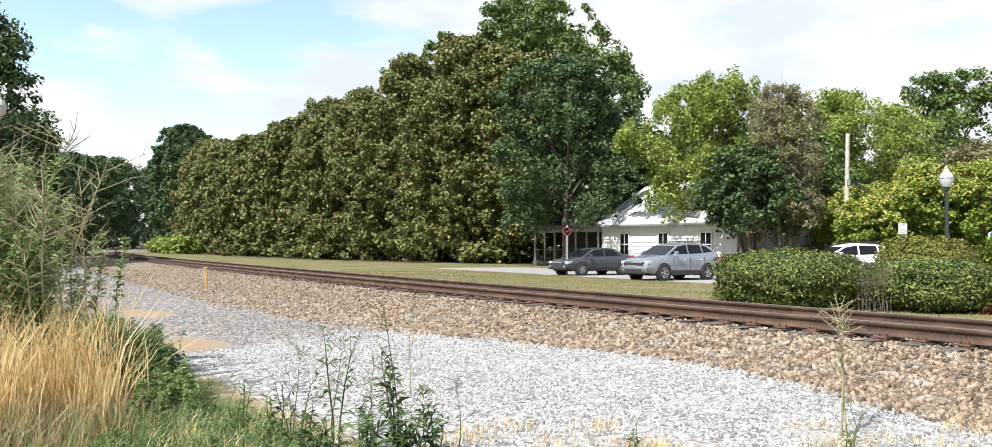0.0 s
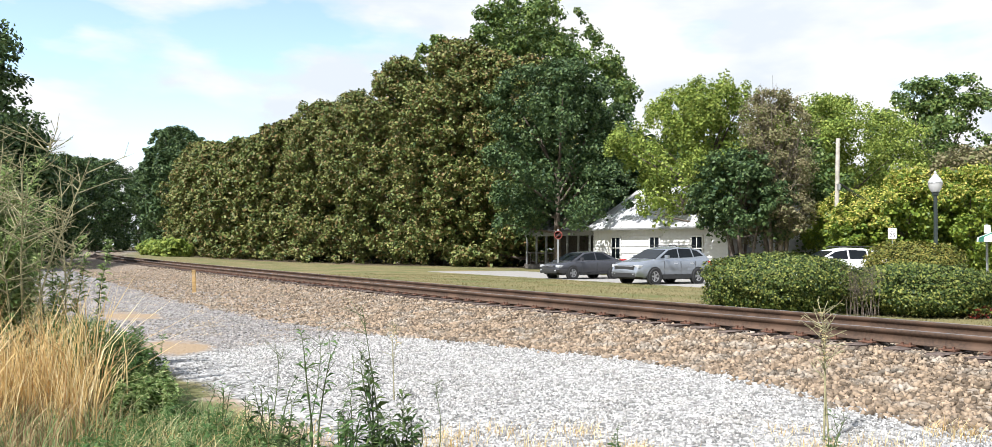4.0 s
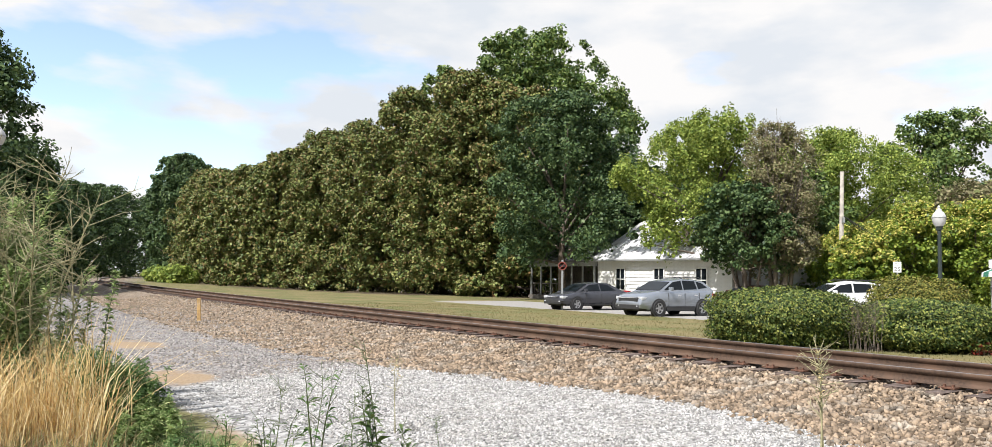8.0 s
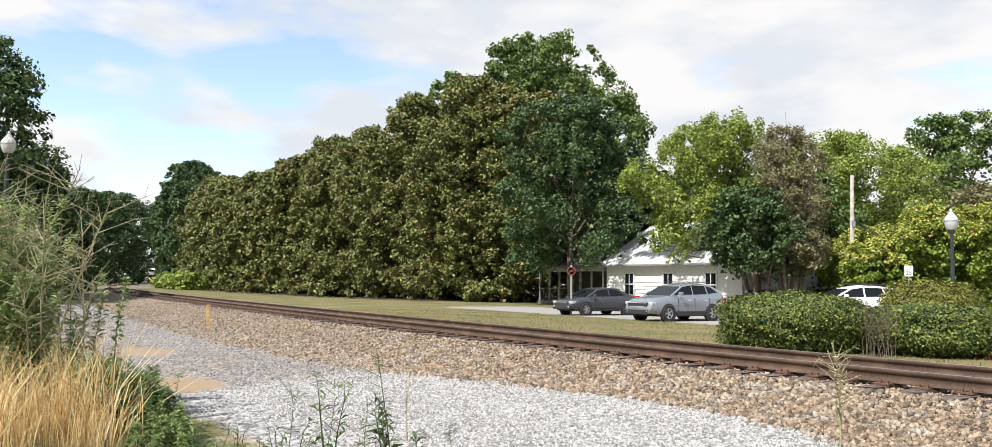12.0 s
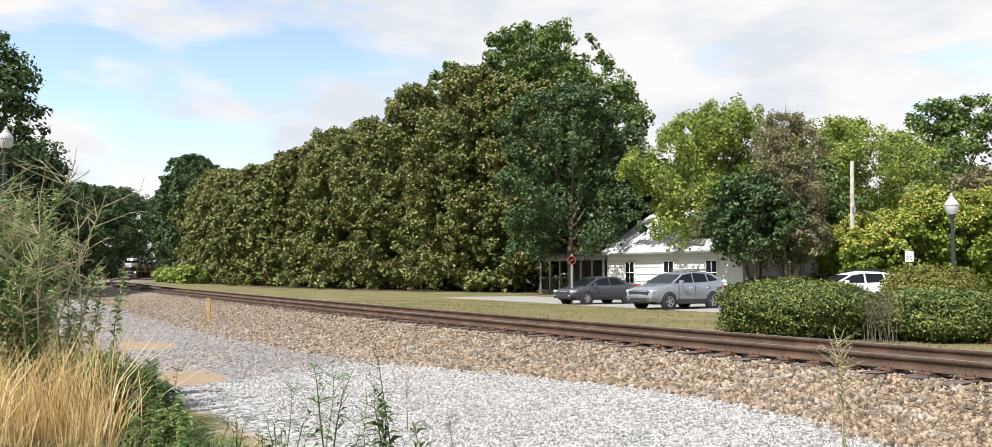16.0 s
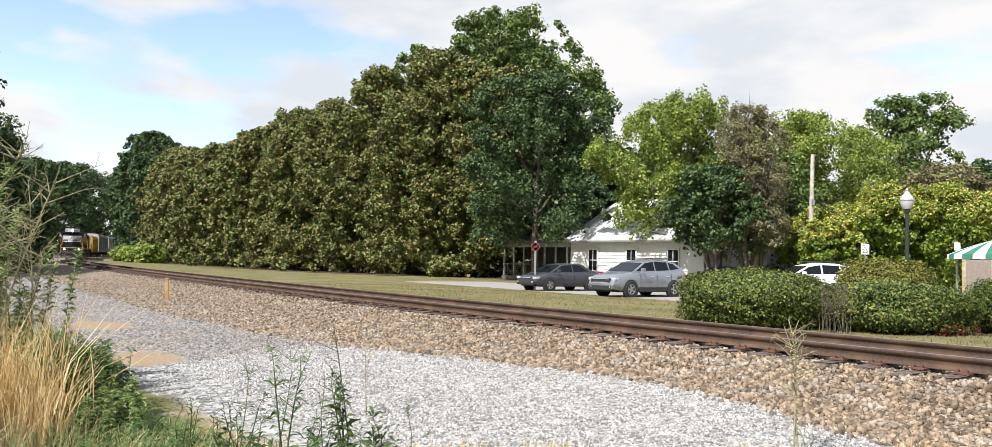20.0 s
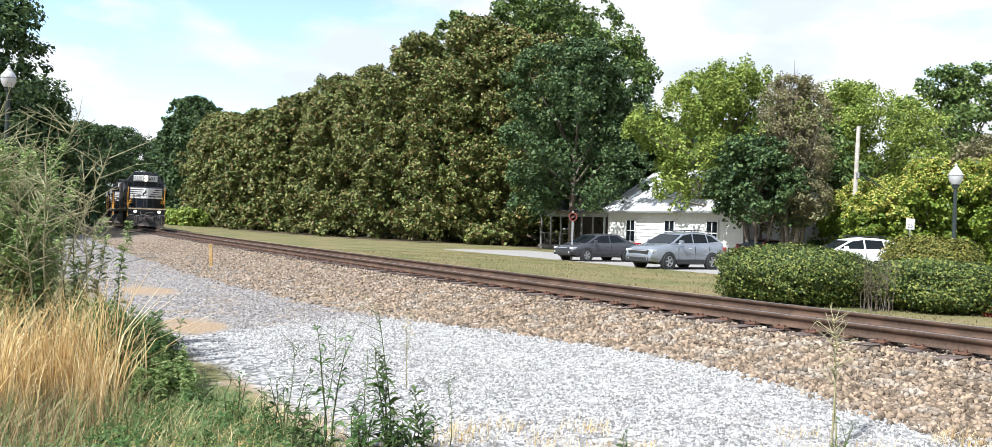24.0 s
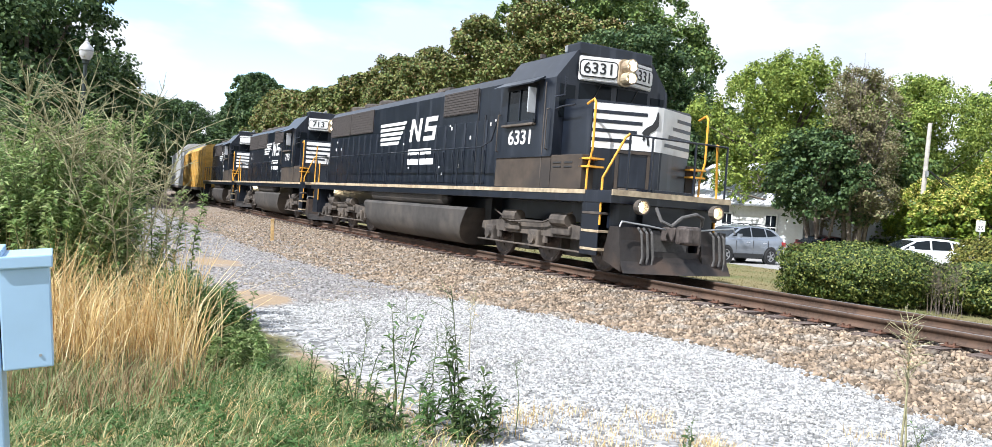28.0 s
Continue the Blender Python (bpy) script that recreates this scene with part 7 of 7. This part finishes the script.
def build_signs():
    x, y = 19.78, 40.0
    t = root("speed_sign", pose(x, y, gz(x, y), 0, 0, -22), "white speed limit sign on a metal post", "sign")
    z = 2.62 - gz(x, y)
    part("post", boxed(-0.025, 0.025, 0.0, 0.03, -0.1, z + 0.3), MAT_GALV, t)
    plate = part("plate", boxed(-0.185, 0.185, -0.012, 0.0, z - 0.26, z + 0.26, bevel=0.004), MAT_SIGNWHITE, t)
    for text, dz, size in (("SPEED", 0.185, 0.095), ("LIMIT", 0.085, 0.095), ("25", -0.10, 0.28)):
        ob = part("lettering", lettering(text, size, 0.003), MAT_INK_SHADE, plate, "black lettering")
        ob.matrix_basis = Matrix.Translation((0, -0.015, z + dz)) @ Matrix.Rotation(math.pi / 2, 4, "X")
    # round red-ringed sign by the cars
    x, y = 3.35, 41.2
    t = root("prohibition_sign", pose(x, y, gz(x, y), 0, 0, 0), "round red-ringed prohibition sign on a post", "sign")
    z = 2.42 - gz(x, y)
    part("post", boxed(-0.05, 0.05, 0.0, 0.06, -0.1, z + 0.3), MAT_GALV, t)
    m = pose(0, -0.01, z, 90)
    plate = part("plate", lathe(bmesh.new(), [(0.215, 0.0), (0.215, 0.012)], 24, m), MAT_SIGNWHITE, t)
    part("ring", lathe(bmesh.new(), [(0.175, 0.012), (0.175, 0.018), (0.215, 0.018), (0.215, 0.012)], 24, m), MAT_SIGNRED, plate, "red ring")
    part("bar", boxed(-0.016, 0.016, -0.030, -0.026, -0.18, 0.18, m=Matrix.Translation((0, 0, z)) @ Matrix.Rotation(radians(45), 4, "Y")), MAT_SIGNRED, plate, "red bar")
    part("symbol", boxed(-0.12, 0.12, -0.026, -0.022, z - 0.055, z + 0.055, bevel=0.002), MAT_INK_SHADE, plate, "dark symbol")


build_signs()


def build_pole():
    x, y = 18.45, 43.5
    t = root("utility_pole", pose(x, y, gz(x, y), 0, 1.2, 0), "weathered wooden utility pole with guy wires", "utility pole")
    h = 7.82 - gz(x, y)
    part("pole", rod(bmesh.new(), (0, 0, -0.2), (0, 0, h), 0.14, 0.10, 10), MAT_POLE, t)
    part("bracket", boxed(-0.05, 0.05, -0.3, 0.0, h - 2.8, h - 2.5), MAT_GALV, t)
    for d in ((4.0, 0.5), (5.5, -0.5), (6.5, 3.0)):
        part("wire", rod(bmesh.new(), (0.1, 0, h - 2.4), (d[0], d[1], h - 2.4 - d[0] * 0.62), 0.02, 0.02, 5), MAT_TRIM, t)


build_pole()


def build_stake():
    x, y = at_track(20.0, -4.1)
    t = root("marker_stake", pose(x, y, gz(x, y), 2, -2.5, 12), "weathered yellow marker stake in the ballast", "stake")
    bm = boxed(-0.055, 0.055, -0.055, 0.055, -0.15, 0.72, bevel=0.01)
    part("stake", bm, MAT_STAKE, t)
    part("stake_cap", boxed(-0.06, 0.06, -0.06, 0.06, 0.70, 0.76, bevel=0.012), MAT_STAKE, t)


build_stake()


def build_umbrella():
    x, y = 20.1, 30.4
    z0 = gz(x, y)
    t = root("patio_umbrella", pose(x, y, z0), "green and white striped patio umbrella", "umbrella")
    top, low, R = 2.86 - z0, 2.27 - z0, 1.62
    part("pole", rod(bmesh.new(), (0, 0, -0.05), (0, 0, top + 0.1), 0.025, 0.025, 8), MAT_GALV, t)
    n = 24
    for k in range(n):
        a0, a1 = 2 * math.pi * k / n, 2 * math.pi * (k + 1) / n
        bm = bmesh.new()
        def P(a, f, dz=0.0):
            return bm.verts.new((R * f * math.cos(a), R * f * math.sin(a), top - (top - low) * f ** 1.25 + dz))
        rings = [[P(a0, f), P(a1, f)] for f in (0.03, 0.35, 0.7, 1.0)]
        rings.append([P(a0, 1.01, -0.16), P(a1, 1.01, -0.16)])
        under = [[P(a0, f, -0.012), P(a1, f, -0.012)] for f in (0.03, 0.35, 0.7, 0.99)]
        for r in (rings, under):
            for p, q in zip(r, r[1:]):
                bm.faces.new((p[0], p[1], q[1], q[0]))
        part("canopy_gore", bm, MAT_CANVASGREEN if k % 2 else MAT_CANVASWHITE, t)
    b = root("booth", pose(20.42, 33.2, gz(20.2, 33.2), 0, 0, -33), "tan rendered booth with pale corner boards behind an umbrella", "booth")
    part("wall", boxed(0.1, 3.6, 0, 2.4, 0, 1.95, bevel=0.01), MAT_TAN, b)
    # No opening is cut; a black panel paints the shade inside the doorway.
    part("doorway", boxed(1.36, 2.2, -0.01, 0.0, 0, 1.9), MAT_INK_SHADE, b, "black panel standing in for a doorway's dark inside")
    for x in (0.08, 1.12):
        part("corner_board", boxed(x, x + 0.14, -0.03, 0.0, 0, 1.95), MAT_CREAM, b)
    s = root("sign_post", pose(18.95, 31.0, gz(18.95, 31.0)), "thin pale post with a small green plate", "post")
    part("post", boxed(-0.03, 0.03, -0.03, 0.03, -0.1, 2.6), MAT_GALV, s)
    part("plate", boxed(-0.12, 0.12, -0.04, -0.03, 2.25, 2.55), MAT_CANVASWHITE, s)


build_umbrella()


def build_box():
    """The service pedestal: a tall narrow back with a box hung on its side."""
    t = root("utility_pedestal", pose(-2.298, 3.12, gz(-2.41, 3.09) + 0.012, 0, -5.4, 33), "pale blue-grey metal utility pedestal with a side box", "utility box")
    z0 = gz(-2.47, 3.25) + 0.05
    part("cabinet", boxed(-0.45, 0.02, -0.14, 0.16, -0.05, 1.50 - z0, bevel=0.008), MAT_BOX, t)
    part("cap", boxed(-0.47, 0.04, -0.16, 0.18, 1.50 - z0, 1.535 - z0, bevel=0.006), MAT_BOX, t)
    side = part("side_box", boxed(0.025, 0.20, -0.15, 0.15, 1.06 - z0, 1.46 - z0, bevel=0.006), MAT_BOX, t)
    part("lid", boxed(0.022, 0.212, -0.165, 0.165, 1.46 - z0, 1.51 - z0, bevel=0.006), MAT_BOX, side)
    for x, z in ((0.155, 1.11), (-0.03, 0.9), (-0.03, 0.75), (-0.03, 0.55)):
        part("screw", rod(bmesh.new(), (x, -0.154 if x > 0 else -0.144, z - z0), (x, -0.146 if x > 0 else -0.136, z - z0), 0.006, 0.006, 10), MAT_GALV, t)


build_box()


# ---- motion ----
SPEED, HEAD_S28, HEAD_Y = 15.51, 6.72, 8.3


def train_pose(s_mid, base):
    """Pose of a vehicle whose middle is s_mid along the line; its trucks stand base metres to either side."""
    xa, ya, _ = on_track(s_mid - base)
    xb, yb, _ = on_track(s_mid + base)
    return Matrix.Translation(((xa + xb) / 2, (ya + yb) / 2, RAIL_Z)) @ Matrix.Rotation(math.atan2(-(xa - xb), ya - yb), 4, "Z")


def motions():
    times = [0.5 * i for i in range(57)]
    for ob, back, base in [(lead, HEAD_Y, 6.9)] + CARS:
        walk(ob, [(t, train_pose(HEAD_S28 + SPEED * (28 - t) + back, base)) for t in times])
    for w in WHEELS[:14]:
        here = w.matrix_basis.translation
        walk(w, [(i / 30, Matrix.Translation(here) @ Matrix.Rotation(-SPEED * i / 30 / 0.51, 4, "X")) for i in range(841)])


motions()
